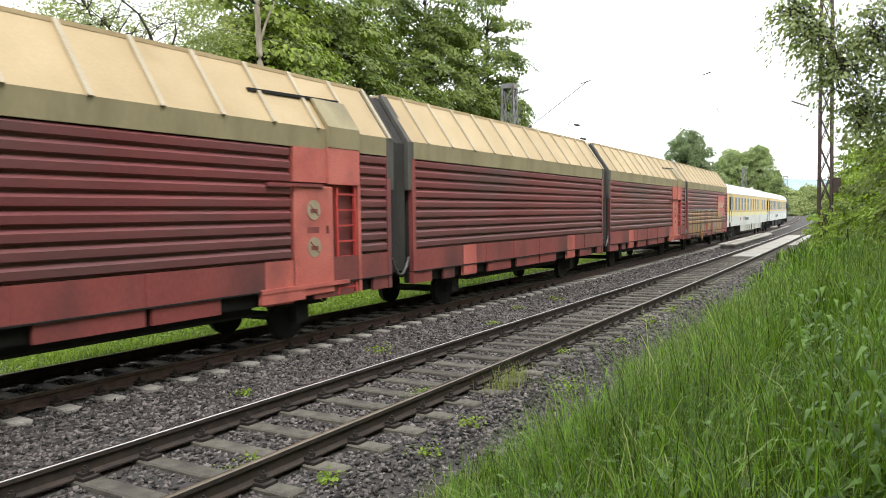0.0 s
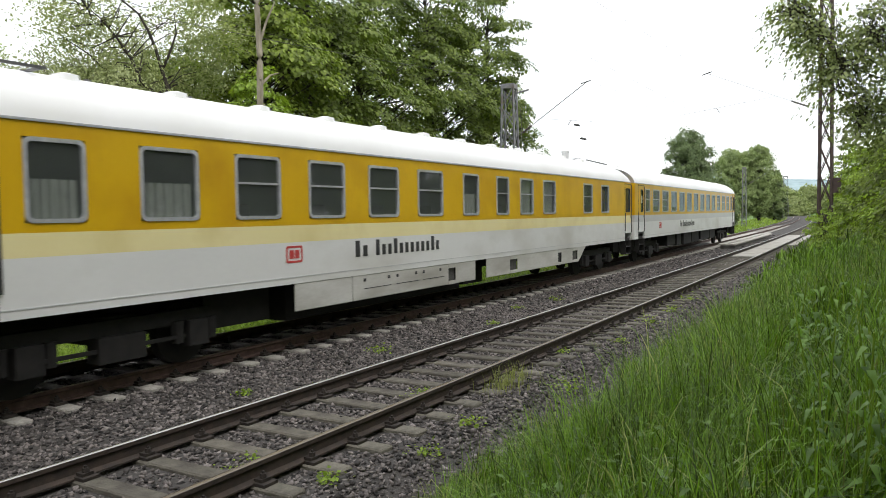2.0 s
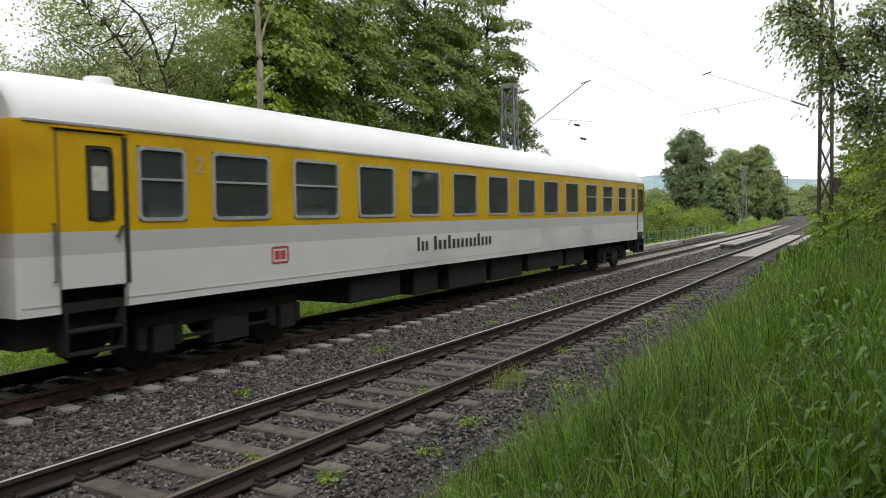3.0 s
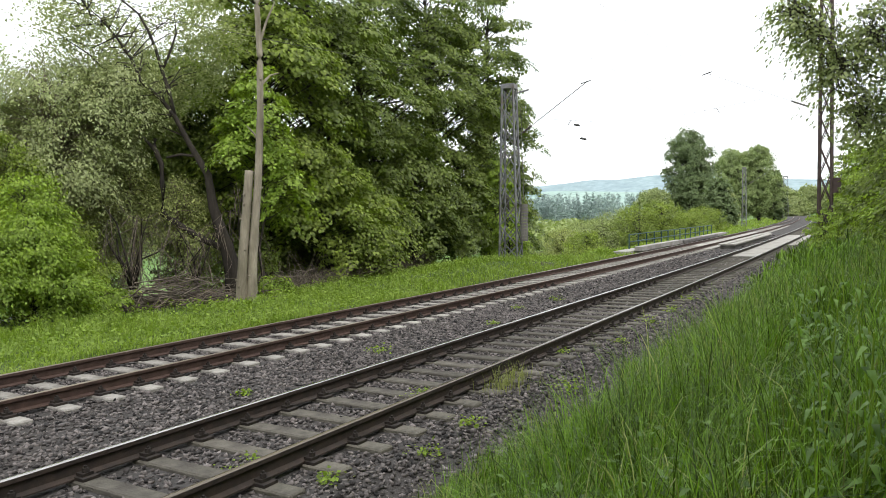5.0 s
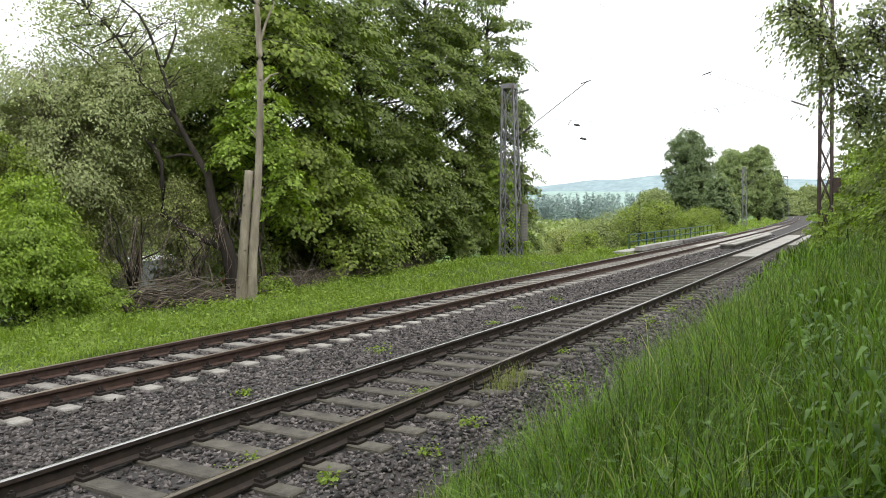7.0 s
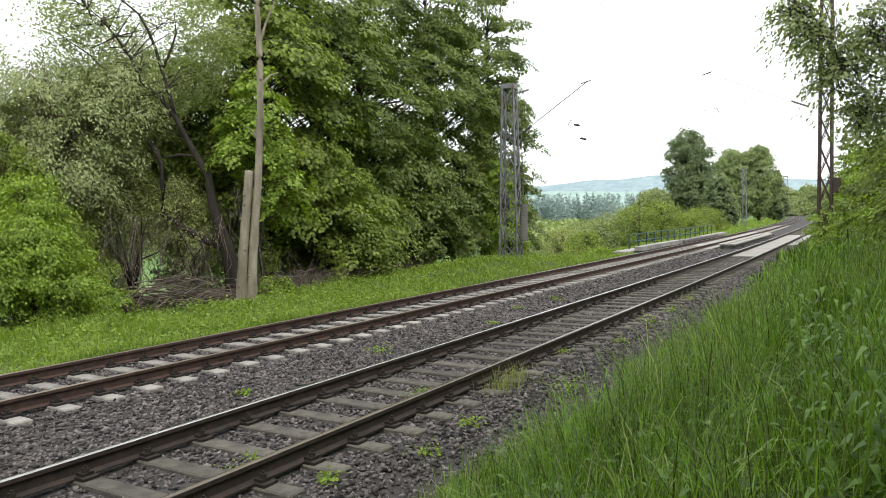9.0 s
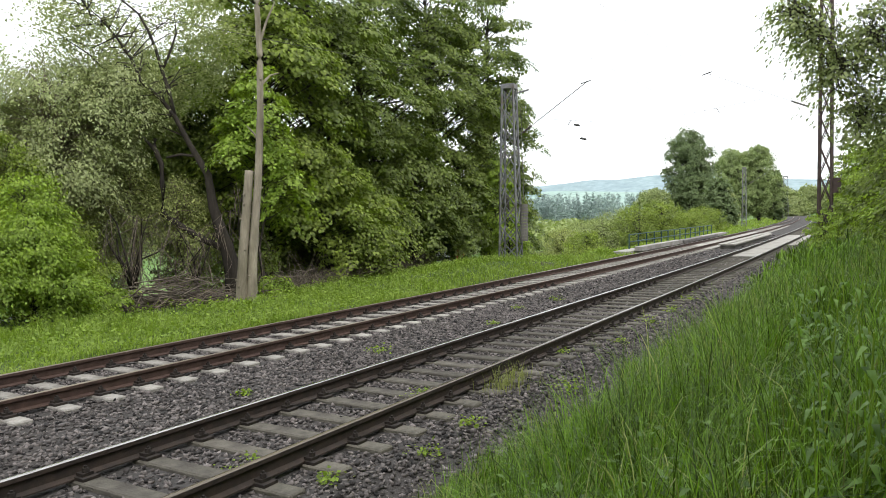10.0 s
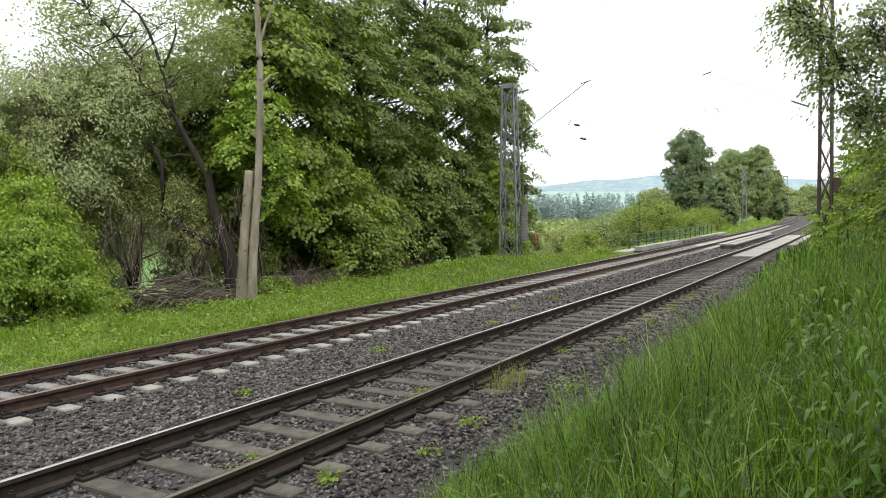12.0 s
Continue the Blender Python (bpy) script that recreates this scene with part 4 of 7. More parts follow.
def bellows(name, at_y, width):
    """The dark folding connection between two wagon halves, with its hanging hose."""
    b = empty(name, pose(0, 0, 0), "dark grey bellows between two wagon halves", "wagon bellows", "bellows of the train")
    bm = bmesh.new()
    n = 6
    rings = []
    for k in range(n + 1):
        o = 0.0 if k % 2 else 0.07
        rings.append([bm.verts.new((x, -width / 2 + width * k / n, z)) for x, z in mirrored([(1.36 - o, 1.0), (1.38 - o, 3.60), (0.72 - o, 4.60 - o)])])
    for a, c in zip(rings, rings[1:]):
        for i in range(6):
            j = (i + 1) % 6
            bm.faces.new((a[i], c[i], c[j], a[j]))
    part("bellows", bm, M["bellows"], b)
    for s in (-1, 1):
        bm = bmesh.new()
        extrude_profile(bm, [(s * 1.46, 2.65), (s * 1.47, 3.64), (s * 0.80, 4.64), (s * 0.74, 4.60), (s * 1.38, 3.60), (s * 1.36, 2.65)], -width / 2 - 0.1, -width / 2 + 0.12)
        extrude_profile(bm, [(s * 1.46, 2.65), (s * 1.47, 3.64), (s * 0.80, 4.64), (s * 0.74, 4.60), (s * 1.38, 3.60), (s * 1.36, 2.65)], width / 2 - 0.12, width / 2 + 0.1)
        part("gaiter", bm, M["gaiter"], b, "grey cloth gaiter")
        bm = bmesh.new()
        pts = [(s * 1.42, -0.30 + 0.6 * k / 12, 1.28 - 0.34 * math.sin(math.pi * k / 12) ** 0.8) for k in range(13)]
        tube(bm, pts, [0.028] * 13, 8)
        part("hose", bm, M["iron"], b, "pale grey hanging hose")
    bm = bmesh.new()
    box(bm, -0.4, 0.4, -width / 2, width / 2, 0.6, 1.0)
    part("drawbar", bm, M["black"], b)
    return b


def train():
    """Every vehicle with its reference point's y at 2.8 s."""
    out = []
    rc = rear_coach()
    mc = measuring_coach()
    out += [(rc, 9.52, 13.05), (mc, -16.9, 13.05)]
    lab = "dark red car carrier wagon half with tan roof"
    s1 = car_carrier("car_carrier", 12.64, lab + " and sprayed graffiti", False, True)
    s2 = car_carrier("car_carrier", 12.62, lab + " and control cabinet", True, False)
    s3 = car_carrier("car_carrier", 12.36, lab + ", plain ribbed side", False, False)
    s4 = car_carrier("car_carrier", 12.7, lab + " and control cabinet", True, False)
    for c in (s1, s2, s3, s4):
        c["group"] = "car carrier halves"
    graffiti(s1)
    out += [(s1, -17.10, -6), (s2, -30.2, -6), (s3, -43.6, -6), (s4, -56.72, -6)]
    for y, w in ((-29.97, 0.46), (-43.21, 0.78), (-56.35, 0.76)):
        out.append((bellows("bellows", y, w), y, 0))
    return out


def graffiti(car):
    """The notice panel, buffers and sprayed letter shapes on the last wagon half."""
    bm = bmesh.new()
    box(bm, 1.40, 1.462, -3.58, -1.06, 1.78, 3.08)
    pan = part("company_panel", bm, M["salmon"], car, "large bleached red panel with pale bars")
    for k, (a, w, h) in enumerate(((0, .2, .2), (.25, .2, .2), (.5, .06, .28), (.62, .06, .28), (.74, .06, .2), (.86, .22, .2), (1.14, .2, .2))):
        bm = bmesh.new()
        box(bm, 1.4625, 1.465, -3.30 + a * 1.35, -3.30 + a * 1.35 + w * 1.15, 2.30, 2.30 + h * 1.7)
        part("lettering_bar", bm, M["g_white"], pan, "pale lettering bar")
    bm = bmesh.new()
    box(bm, 1.462, 1.47, -1.5, -1.38, 2.28, 2.44)
    part("small_plate", bm, M["ink"], pan)

    def spray(nm, pts, mt, lift):
        # lies on the ribs' faces, strip by strip, and on the sill
        bm = bmesh.new()
        p = (3.30 - 1.42) / 9
        bands = [(1.42 + k * p + 0.055, 1.42 + k * p + p - 0.055, 1.4455, 1.4555) for k in range(5)]
        bands += [(1.42 + k * p + p - 0.054, 1.42 + k * p + p - 0.009, 1.4555, 1.4005) for k in range(5)]
        bands += [(0.985, 1.418, 1.4555, 1.4555), (0.725, 0.94, 1.4405, 1.4405)]
        n = len(pts)
        for z0, z1, xa, xb in bands:
            rows = []
            for z in np.linspace(z0, z1, 4):
                xs = sorted(pts[i][0] + (pts[(i + 1) % n][0] - pts[i][0]) * (z - pts[i][1]) / (pts[(i + 1) % n][1] - pts[i][1]) for i in range(n)
                            if (pts[i][1] - z) * (pts[(i + 1) % n][1] - z) < 0)
                rows.append((z, xs))
            for (za, A), (zb, B) in zip(rows, rows[1:]):
                if len(A) == len(B):
                    for i in range(0, len(A) - 1, 2):
                        fa, fb = (za - z0) / (z1 - z0), (zb - z0) / (z1 - z0)
                        va, vb = xa + (xb - xa) * fa + lift, xa + (xb - xa) * fb + lift
                        bm.faces.new([bm.verts.new(q) for q in ((va, A[i], za), (va, A[i + 1], za), (vb, B[i + 1], zb), (vb, B[i], zb))])
        if bm.faces:
            part("sprayed_shape", bm, M[mt], car, nm)
        else:
            bm.free()

    def on_panel(pts, mt, lift, nm):
        bm = bmesh.new()
        bm.faces.new([bm.verts.new((1.4625 + lift, y, max(1.785, z))) for y, z in pts])
        part("sprayed_shape", bm, M[mt], pan, nm)

    strokes = {
        "H": (((0, 0), (0.36, 0), (0.34, 1), (0, 0.98)), ((0.62, 0), (1, 0.03), (1.02, 1), (0.66, 0.98)), ((0.3, 0.42), (0.7, 0.44), (0.7, 0.64), (0.3, 0.62))),
        "A": (((-0.02, 0), (0.34, 0), (0.62, 1), (0.3, 0.97)), ((0.66, 0), (1.02, 0.02), (0.72, 1), (0.38, 0.98)), ((0.2, 0.24), (0.8, 0.25), (0.75, 0.46), (0.25, 0.45))),
        "P": (((0, 0), (0.4, 0.01), (0.38, 1), (0, 0.98)), ((0.3, 0.8), (0.96, 0.82), (0.8, 1.0), (0.3, 0.99)), ((0.68, 0.5), (1.02, 0.55), (1.0, 0.86), (0.68, 0.84)), ((0.3, 0.36), (0.82, 0.37), (1.0, 0.56), (0.3, 0.57))),
        "Y": (((0, 0.97), (0.36, 1), (0.66, 0.5), (0.36, 0.42)), ((0.66, 0.98), (1.02, 1), (0.72, 0.02), (0.34, 0))),
        "B": (((0, 0), (0.4, 0.01), (0.38, 1), (0, 0.98)), ((0.3, 0.82), (0.86, 0.83), (0.76, 1.0), (0.3, 0.99)), ((0.62, 0.52), (0.92, 0.58), (0.92, 0.86), (0.62, 0.84)), ((0.3, 0.44), (0.86, 0.45), (0.86, 0.62), (0.3, 0.61)), ((0.66, 0.14), (1.02, 0.2), (1.0, 0.46), (0.66, 0.47)), ((0.3, 0.0), (0.88, 0.02), (1.0, 0.2), (0.3, 0.19))),
        "D": (((0, 0), (0.38, 0.01), (0.36, 1), (0, 0.98)), ((0.3, 0.8), (0.9, 0.81), (0.72, 1.0), (0.3, 0.99)), ((0.66, 0.16), (1.02, 0.24), (1.0, 0.8), (0.66, 0.85)), ((0.3, 0.0), (0.8, 0.02), (1.0, 0.24), (0.3, 0.2))),
        "-": (((0, 0.46), (1, 0.48), (0.98, 0.62), (0.02, 0.6)),),
    }

    def letter(kind, y, w, z0, z1, lean=0.05):
        def at(u, v):
            return (y + w * u + lean * v, z0 + (z1 - z0) * v + 0.0007 * u)
        if kind != "-":
            spray("dark sprayed letter outline", [at(-0.08, -0.04), at(0.6, -0.05), at(1.1, 0.0), at(1.12, 0.6), at(1.08, 1.04), at(0.3, 1.06), at(-0.08, 1.03)], "g_dark", 0.002)
            spray("tan sprayed letter body", [at(0.0, 0.01), at(0.98, 0.02), at(1.0, 0.97), at(0.02, 0.96)], "g_tan", 0.0035)
            spray("mint sprayed fill", [at(0.34, 0.16), at(0.66, 0.17), at(0.70, 0.84), at(0.36, 0.83)], "g_mint", 0.005)
        for quad in strokes[kind]:
            spray("orange sprayed letter stroke", [at(*p) for p in quad], "g_orange", 0.006)
        spray("pale sprayed highlight", [at(0.02, 0.88), at(0.9, 0.89), at(0.86, 0.985), at(0.05, 0.96)] if kind != "-" else [at(0, 0.58), at(1, 0.6), at(1, 0.66), at(0, 0.64)], "g_white", 0.008)
    for kind, y0, y1, z0, z1 in (("H", -12.22, -11.42, 0.82, 2.18), ("A", -11.28, -10.69, 0.80, 2.18), ("P", -10.60, -10.06, 0.84, 2.19), ("P", -9.96, -9.26, 0.78, 2.2), ("Y", -9.14, -7.95, 0.78, 2.2),
                                 ("B", -6.96, -5.95, 0.98, 2.21), ("-", -5.74, -5.26, 1.0, 2.1), ("D", -5.17, -4.22, 0.80, 2.2), ("A", -4.1, -3.2, 0.78, 2.2), ("Y", -3.15, -2.15, 0.76, 2.15)):
        letter(kind, y0, y1 - y0, z0, z1)
    on_panel([(-3.575, 1.79), (-3.25, 1.79), (-3.3, 2.1), (-3.4, 2.2), (-3.575, 2.22)], "g_orange", 0.0, "orange sprayed letter on the panel")
    on_panel([(-3.2, 1.79), (-2.75, 1.79), (-2.85, 2.16), (-3.25, 2.12)], "g_orange", 0.0, "orange sprayed letter on the panel")
    on_panel([(-2.72, 1.79), (-2.6, 1.79), (-2.62, 2.1), (-2.76, 2.14)], "g_mint", 0.0, "mint sprayed fill on the panel")
    on_panel([(-2.58, 1.79), (-2.2, 1.79), (-2.15, 2.14), (-2.58, 2.08)], "g_orange", 0.0, "orange sprayed letter on the panel")
    spray("red sprayed ground", [(-7.85, 0.80), (-7.05, 0.80), (-7.05, 1.41), (-7.7, 1.41)], "sign_red", 0.001)
    spray("red sprayed ground", [(-2.3, 0.74), (-0.2, 0.74), (-0.2, 0.96), (-2.25, 0.96)], "sign_red", 0.001)
    for s in (-0.87, 0.87):
        bm = bmesh.new()
        tube(bm, [(s, -0.02, 1.06), (s, 0.12, 1.06)], [0.09, 0.09], 12)
        part("buffer", bm, M["black"], car)
    bm = bmesh.new()
    c = Vector((1.50, -8.95, 0.83))
    pts = [c + Vector((0, math.cos(a) * 0.27, math.sin(a) * 0.27)) for a in np.linspace(0, math.tau, 21)]
    tube(bm, pts, [0.022] * 21, 6, cap=False)
    for a in (0.5, 2.6, 4.7):
        bar(bm, c, c + Vector((0, math.cos(a) * 0.27, math.sin(a) * 0.27)), 0.03)
    bar(bm, c, c - Vector((0.12, 0, 0)), 0.05)
    part("brake_wheel", bm, M["g_orange"], car, "rusty orange hand brake wheel")


TRAIN = train()


def truck():
    """An articulated lorry on the valley road; origin under its nose, it drives towards +Y."""
    t = empty("lorry", pose(0, 0, 0), "red lorry with a grey trailer edged in white", "lorry")
    bm = bmesh.new()
    box(bm, -1.2, 1.2, -2.2, 0, 0.7, 3.2)
    bmesh.ops.bevel(bm, geom=bm.edges[:], offset=0.15, segments=2, affect="EDGES")
    cab = part("cab", bm, M["truck_red"], t, "red driver's cab")
    bm = bmesh.new()
    box(bm, 1.19, 1.21, -1.5, -0.4, 1.9, 2.7)
    part("side_window", bm, M["ink"], cab)
    bm = bmesh.new()
    box(bm, -1.25, 1.25, -16.2, -2.7, 1.1, 3.45)
    trailer = part("trailer", bm, M["truck_grey"], t, "grey trailer body")
    bm = bmesh.new()
    box(bm, -1.28, 1.28, -16.22, -2.68, 3.45, 3.7)
    part("roof_edge", bm, M["roof_white"], trailer, "white roof edge")
    bm = bmesh.new()
    box(bm, -0.9, 0.9, -16, -0.3, 0.65, 1.1)
    part("chassis", bm, M["black"], t)
    for y in (-1.2, -4.6, -12.2, -13.5, -14.8):
        for s in (-1.05, 1.05):
            bm = bmesh.new()
            tube(bm, [(s - 0.14, y, 0.5), (s + 0.14, y, 0.5)], [0.5, 0.5], 16)
            part("wheel", bm, M["rubber"], t)
    return t


LORRY = truck()


def motions():
    rows = []
    for k in range(25):
        t = k * 0.5
        y = 33.2 + 13.5 * (t - 6.1)
        rows.append((t, Matrix.Translation(on_line(-42.6, y, float(ground_height(-42.6, y)) + 0.03)) @ pose(0, 0, 0, 0, 0, heading(y))))
    walk(LORRY, rows)
    for thing, y, mid in TRAIN:
        rows = []
        for k in range(25):
            t = k * 0.5
            yc = y + mid + SPEED * (2.8 - t)
            rows.append((t, at_line(yc) @ Matrix.Translation((0, -mid, 0))))
        walk(thing, rows)


# ---- bridge ----
def line_box(bm, d0, d1, y0, y1, z0, z1, step=5.0):
    ys = list(np.arange(y0, y1, step)) + [y1]
    sweep(bm, [(d0, z0), (d0, z1), (d1, z1), (d1, z0)], 0.0, ys)


def bridge():
    br = empty("railway_bridge", pose(0, 0, 0), "pale concrete railway bridge deck with green railing", "bridge")
    tagged(br, kind="structure")
    for nm, d0, d1, y0, y1, z0, z1, mt in (
            ("kerb_beam", -7.35, -6.85, 45.7, 57.5, -0.30, -0.03, "concrete"), ("kerb_beam", -7.5, -6.85, 58.2, 74, -0.30, -0.10, "concrete_dark"),
            ("kerb_beam", -7.45, -6.9, 66, 80, -0.26, -0.06, "concrete"), ("walkway", -8.35, -7.4, 44.5, 80, -0.45, -0.28, "concrete"),
            ("deck_strip", -3.28, -2.85, 46, 82, -0.26, -0.13, "concrete"), ("deck_strip", -5.65, -5.20, 52, 82, -0.26, -0.13, "concrete"),
            ("deck_strip", -4.85, -3.75, 50, 82, -0.26, -0.155, "concrete"),
            ("slab", -0.66, 0.66, 39, 72, -0.26, -0.14, "concrete"), ("slab", 0.86, 1.3, 52, 72, -0.30, -0.14, "concrete"),
            ("slab", 1.95, 2.7, 52, 68, -0.34, -0.04, "concrete")):
        bm = bmesh.new()
        line_box(bm, d0, d1, y0, y1, z0, z1)
        part(nm, bm, M[mt], br)
    for k, (a, b) in enumerate(((-2.72, -2.28), (-2.12, -1.68))):
        bm = bmesh.new()
        line_box(bm, a, b, 47.6, 69.5, 0.0, 0.09)
        bmesh.ops.bevel(bm, geom=bm.edges[:], offset=0.008, segments=1, affect="EDGES")
        part("cover_slab", bm, M["concrete"], br, "pale concrete cover slab")
    bm = bmesh.new()
    line_box(bm, -2.62, -1.78, 47.9, 69.0, -0.25, 0.0)
    part("cable_duct", bm, M["concrete_dark"], br, "dark cable duct below the cover slabs")
    rail = empty("bridge_railing", pose(0, 0, 0), "green painted steel railing along the bridge", "railing")
    n = 15
    ys = np.linspace(47.3, 78.4, n)
    for y in ys:
        bm = bmesh.new()
        p = on_line(-8.2, float(y), -0.3)
        bar(bm, p, p + Vector((0, 0, 0.98)), 0.07)
        part("post", bm, M["green_steel"], rail)
    for z in (0.66, 0.18):
        bm = bmesh.new()
        sweep(bm, [(-0.03, z - 0.03), (-0.03, z + 0.03), (0.03, z + 0.03), (0.03, z - 0.03)], -8.2, list(ys))
        part("handrail", bm, M["green_steel"], rail)


bridge()


# ---- catenary masts ----
def mast(name, x, y, z0, height, w0, w1, material, label, arm, turn=0.0):
    """A lattice mast of four angle legs and crossed braces, with a cantilever that reaches over the track."""
    m = empty(name, pose(x, y, z0, 0, 0, turn), label, "catenary mast", "catenary masts")

    def corner(sx, sy, h):
        w = w0 + (w1 - w0) * h / height
        return Vector((sx * w / 2, sy * w / 2, h))
    for sx in (-1, 1):
        for sy in (-1, 1):
            bm = bmesh.new()
            bar(bm, corner(sx, sy, 0), corner(sx, sy, height), 0.075)
            part("leg", bm, material, m)
    n = 9
    for k in range(n):
        a, b = height * k / n, height * (k + 1) / n
        for (s0, s1) in (((-1, -1), (1, -1)), ((1, -1), (1, 1)), ((1, 1), (-1, 1)), ((-1, 1), (-1, -1))):
            bm = bmesh.new()
            if k % 2:
                s0, s1 = s1, s0
            bar(bm, corner(*s0, a), corner(*s1, b), 0.05)
            bar(bm, corner(*s1, a), corner(*s0, b), 0.03)
            part("brace", bm, material, m)
    bm = bmesh.new()
    box(bm, -w1 / 2 - 0.05, w1 / 2 + 0.05, -w1 / 2 - 0.05, w1 / 2 + 0.05, height - 0.05, height + 0.18)
    part("cap", bm, material, m)
    bm = bmesh.new()
    box(bm, -w0 / 2 - 0.2, w0 / 2 + 0.2, -w0 / 2 - 0.2, w0 / 2 + 0.2, -0.5, 0.05)
    part("footing", bm, M["concrete_dark"], m)
    if arm:
        s, low, tip, steady, slim = arm
        bm = bmesh.new()
        bar(bm, (s * 0.3, 0, low), tip, 0.026 * slim, sides=6)
        c = part("cantilever", bm, M["galvanised"] if slim < 1 else M["cable"], m, "thin diagonal cantilever tube")
        bm = bmesh.new()
        a = Vector((s * 0.3, 0, low))
        d = (Vector(tip) - a)
        pts = [a + d * (0.10 + 0.012 * k) for k in range(12)]
        tube(bm, pts, [0.035 * slim ** 0.5 if k % 2 else 0.07 * slim ** 0.5 for k in range(12)], 8)
        part("insulator", bm, M["porcelain"], c, "brown ribbed insulator")
        bm = bmesh.new()
        q = a + d * 0.36
        bar(bm, q, steady, 0.009, sides=6)
        e = Vector(steady)
        bar(bm, q.lerp(e, 0.6), q.lerp(e, 0.6) - Vector((s * 0.15, 0, 0.22)), 0.025)
        part("steady_arm", bm, M["cable"], c)
        bm = bmesh.new()
        bar(bm, Vector(tip) + Vector((-0.25, 0, -0.05)), Vector(tip) + Vector((0.2, 0, 0.06)), 0.04)
        part("wire_clamp", bm, M["cable"], c)
    return m


left_mast = mast("catenary_mast", -10.1, 32.9, -0.35, 8.6, 0.92, 0.56, M["galvanised"], "grey steel lattice catenary mast beside the verge", (1, 6.15, (3.75, 0.1, 8.6), (4.0, 0.1, 6.75), 1.0), 8)
bm = bmesh.new()
bar(bm, (0.2, 0, 8.3), (1.0, 0, 8.45), 0.07)
bar(bm, (0.5, -0.3, 6.2), (0.5, -0.3, 7.3), 0.05)
part("bracket", bm, M["galvanised"], left_mast)
bm = bmesh.new()
for k in range(12):
    tube(bm, [(0.72, -0.1, 1.15 + k * 0.15), (0.72, -0.1, 1.285 + k * 0.15)], [0.19, 0.19], 14)
bar(bm, (0.72, -0.1, 2.9), (0.6, -0.1, 7.6), 0.02)
part("tension_weight", bm, M["concrete_dark"], left_mast, "stack of grey tensioning weights")
right_mast = mast("catenary_mast", 3.42, 37.0, -0.2, 11.6, 0.52, 0.42, M["mast_rust"], "rusty reddish lattice catenary mast among bushes", (-1, 6.75, (-5.15, 0.2, 8.95), (-6.5, 0.2, 7.05), 0.45), -3)
bm = bmesh.new()
box(bm, 0.30, 0.62, -0.15, 0.15, 3.05, 3.7)
part("switch_box", bm, M["mast_rust"], right_mast, "dark box on the mast")
bm = bmesh.new()
bar(bm, (0.62, 0, 3.7), (0.55, 0, 9.0), 0.02)
part("cable", bm, M["cable"], right_mast)
mast("catenary_mast", -11.95, 119.1, -0.5, 8.9, 0.62, 0.46, M["galvanised"], "grey steel lattice catenary mast before trees", (1, 6.4, (4.4, 0.1, 8.9), (5.6, 0.1, 7.0), 1.0), 5)
mast("catenary_mast", -13.3, 190.6, -0.5, 10.3, 1.3, 0.9, M["galvanised"], "distant grey catenary mast beside the bend", None, 5)
for px, pz in ((-6.65, 6.2), (-6.35, 5.55)):
    clamp = empty("wire_insulator", pose(px, 32.9, pz, 0, 8, 0), "small dark insulator on an overhead wire", "insulator", "wire insulators")
    bm = bmesh.new()
    tube(bm, [(-0.15, 0, 0), (-0.1, 0, 0.02), (0.1, 0, 0.0), (0.16, 0, -0.03)], [0.02, 0.05, 0.05, 0.015], 8)
    part("body", bm, M["cable"], clamp)


def wire(name, pts, r, label):
    bm = bmesh.new()
    tube(bm, pts, [r] * len(pts), 4)
    tagged(part(name, bm, M["cable"]), label, "overhead wire", "overhead wires")


for dd, za in ((FAR, 5.55), (0.0, 5.55)):
    wire("contact_wire", [on_line(dd, float(y), za) for y in (-60, -10, 33, 60, 90, 119, 160, 190, 250)], 0.002, "thin dark contact wire over the track")
    wire("messenger_wire", [on_line(dd, float(y), za + 1.9 - 1.1 * math.sin(math.pi * ((y - 33) % 86) / 86)) for y in np.arange(-53, 250, 10.75)], 0.0018, "thin sagging messenger wire over the track")
wire("feeder_wire", [Vector((-11.2, float(y), 8.9 - 1.6 * math.sin(math.pi * min(1, max(0, (33 - y) / 60))))) for y in np.arange(-27, 33.1, 5)], 0.008, "thin dark feeder wire before the trees")


# ---- foliage ----
def leaf_cloud(name, pts, size, rng, material, parent=None, label="", droop=0.5, up=0.9, wide=0.38, axis=None, lie=None):
    """Folded four-cornered leaves at the points; lie gives the way and the face of each leaf on a bough."""
    n = len(pts)
    a = rng.normal(0, 1, (n, 3))
    a[:, 2] = a[:, 2] * 0.5 - droop
    if lie is not None:
        a = lie[0] + rng.normal(0, 0.36, (n, 3))
    a /= np.linalg.norm(a, axis=1, keepdims=True)
    nn = rng.normal(0, 0.8 if axis is None else 0.38, (n, 3))
    nn[:, 2] = np.abs(nn[:, 2]) + up
    if axis is not None:                      # leaves of a crown face outwards and up
        o = pts - np.asarray(axis)
        o[:, 2] *= 0.4
        nn += 1.1 * o / (np.linalg.norm(o, axis=1, keepdims=True) + 1e-6)
    if lie is not None:
        nn = lie[1] + rng.normal(0, 0.34, (n, 3))
    b = np.cross(a, nn)
    b /= np.linalg.norm(b, axis=1, keepdims=True) + 1e-9
    c = np.cross(b, a)
    L = (size * rng.uniform(0.6, 1.35, n))[:, None]
    V = np.stack([pts, pts + a * L * 0.45 + b * L * wide + c * L * 0.10, pts + a * L, pts + a * L * 0.45 - b * L * wide + c * L * 0.10], 1)
    F = (np.arange(n) * 4)[:, None] + np.arange(4)[None]
    ob = raw(name, V.reshape(-1, 3), F, material, parent, label)
    return ob


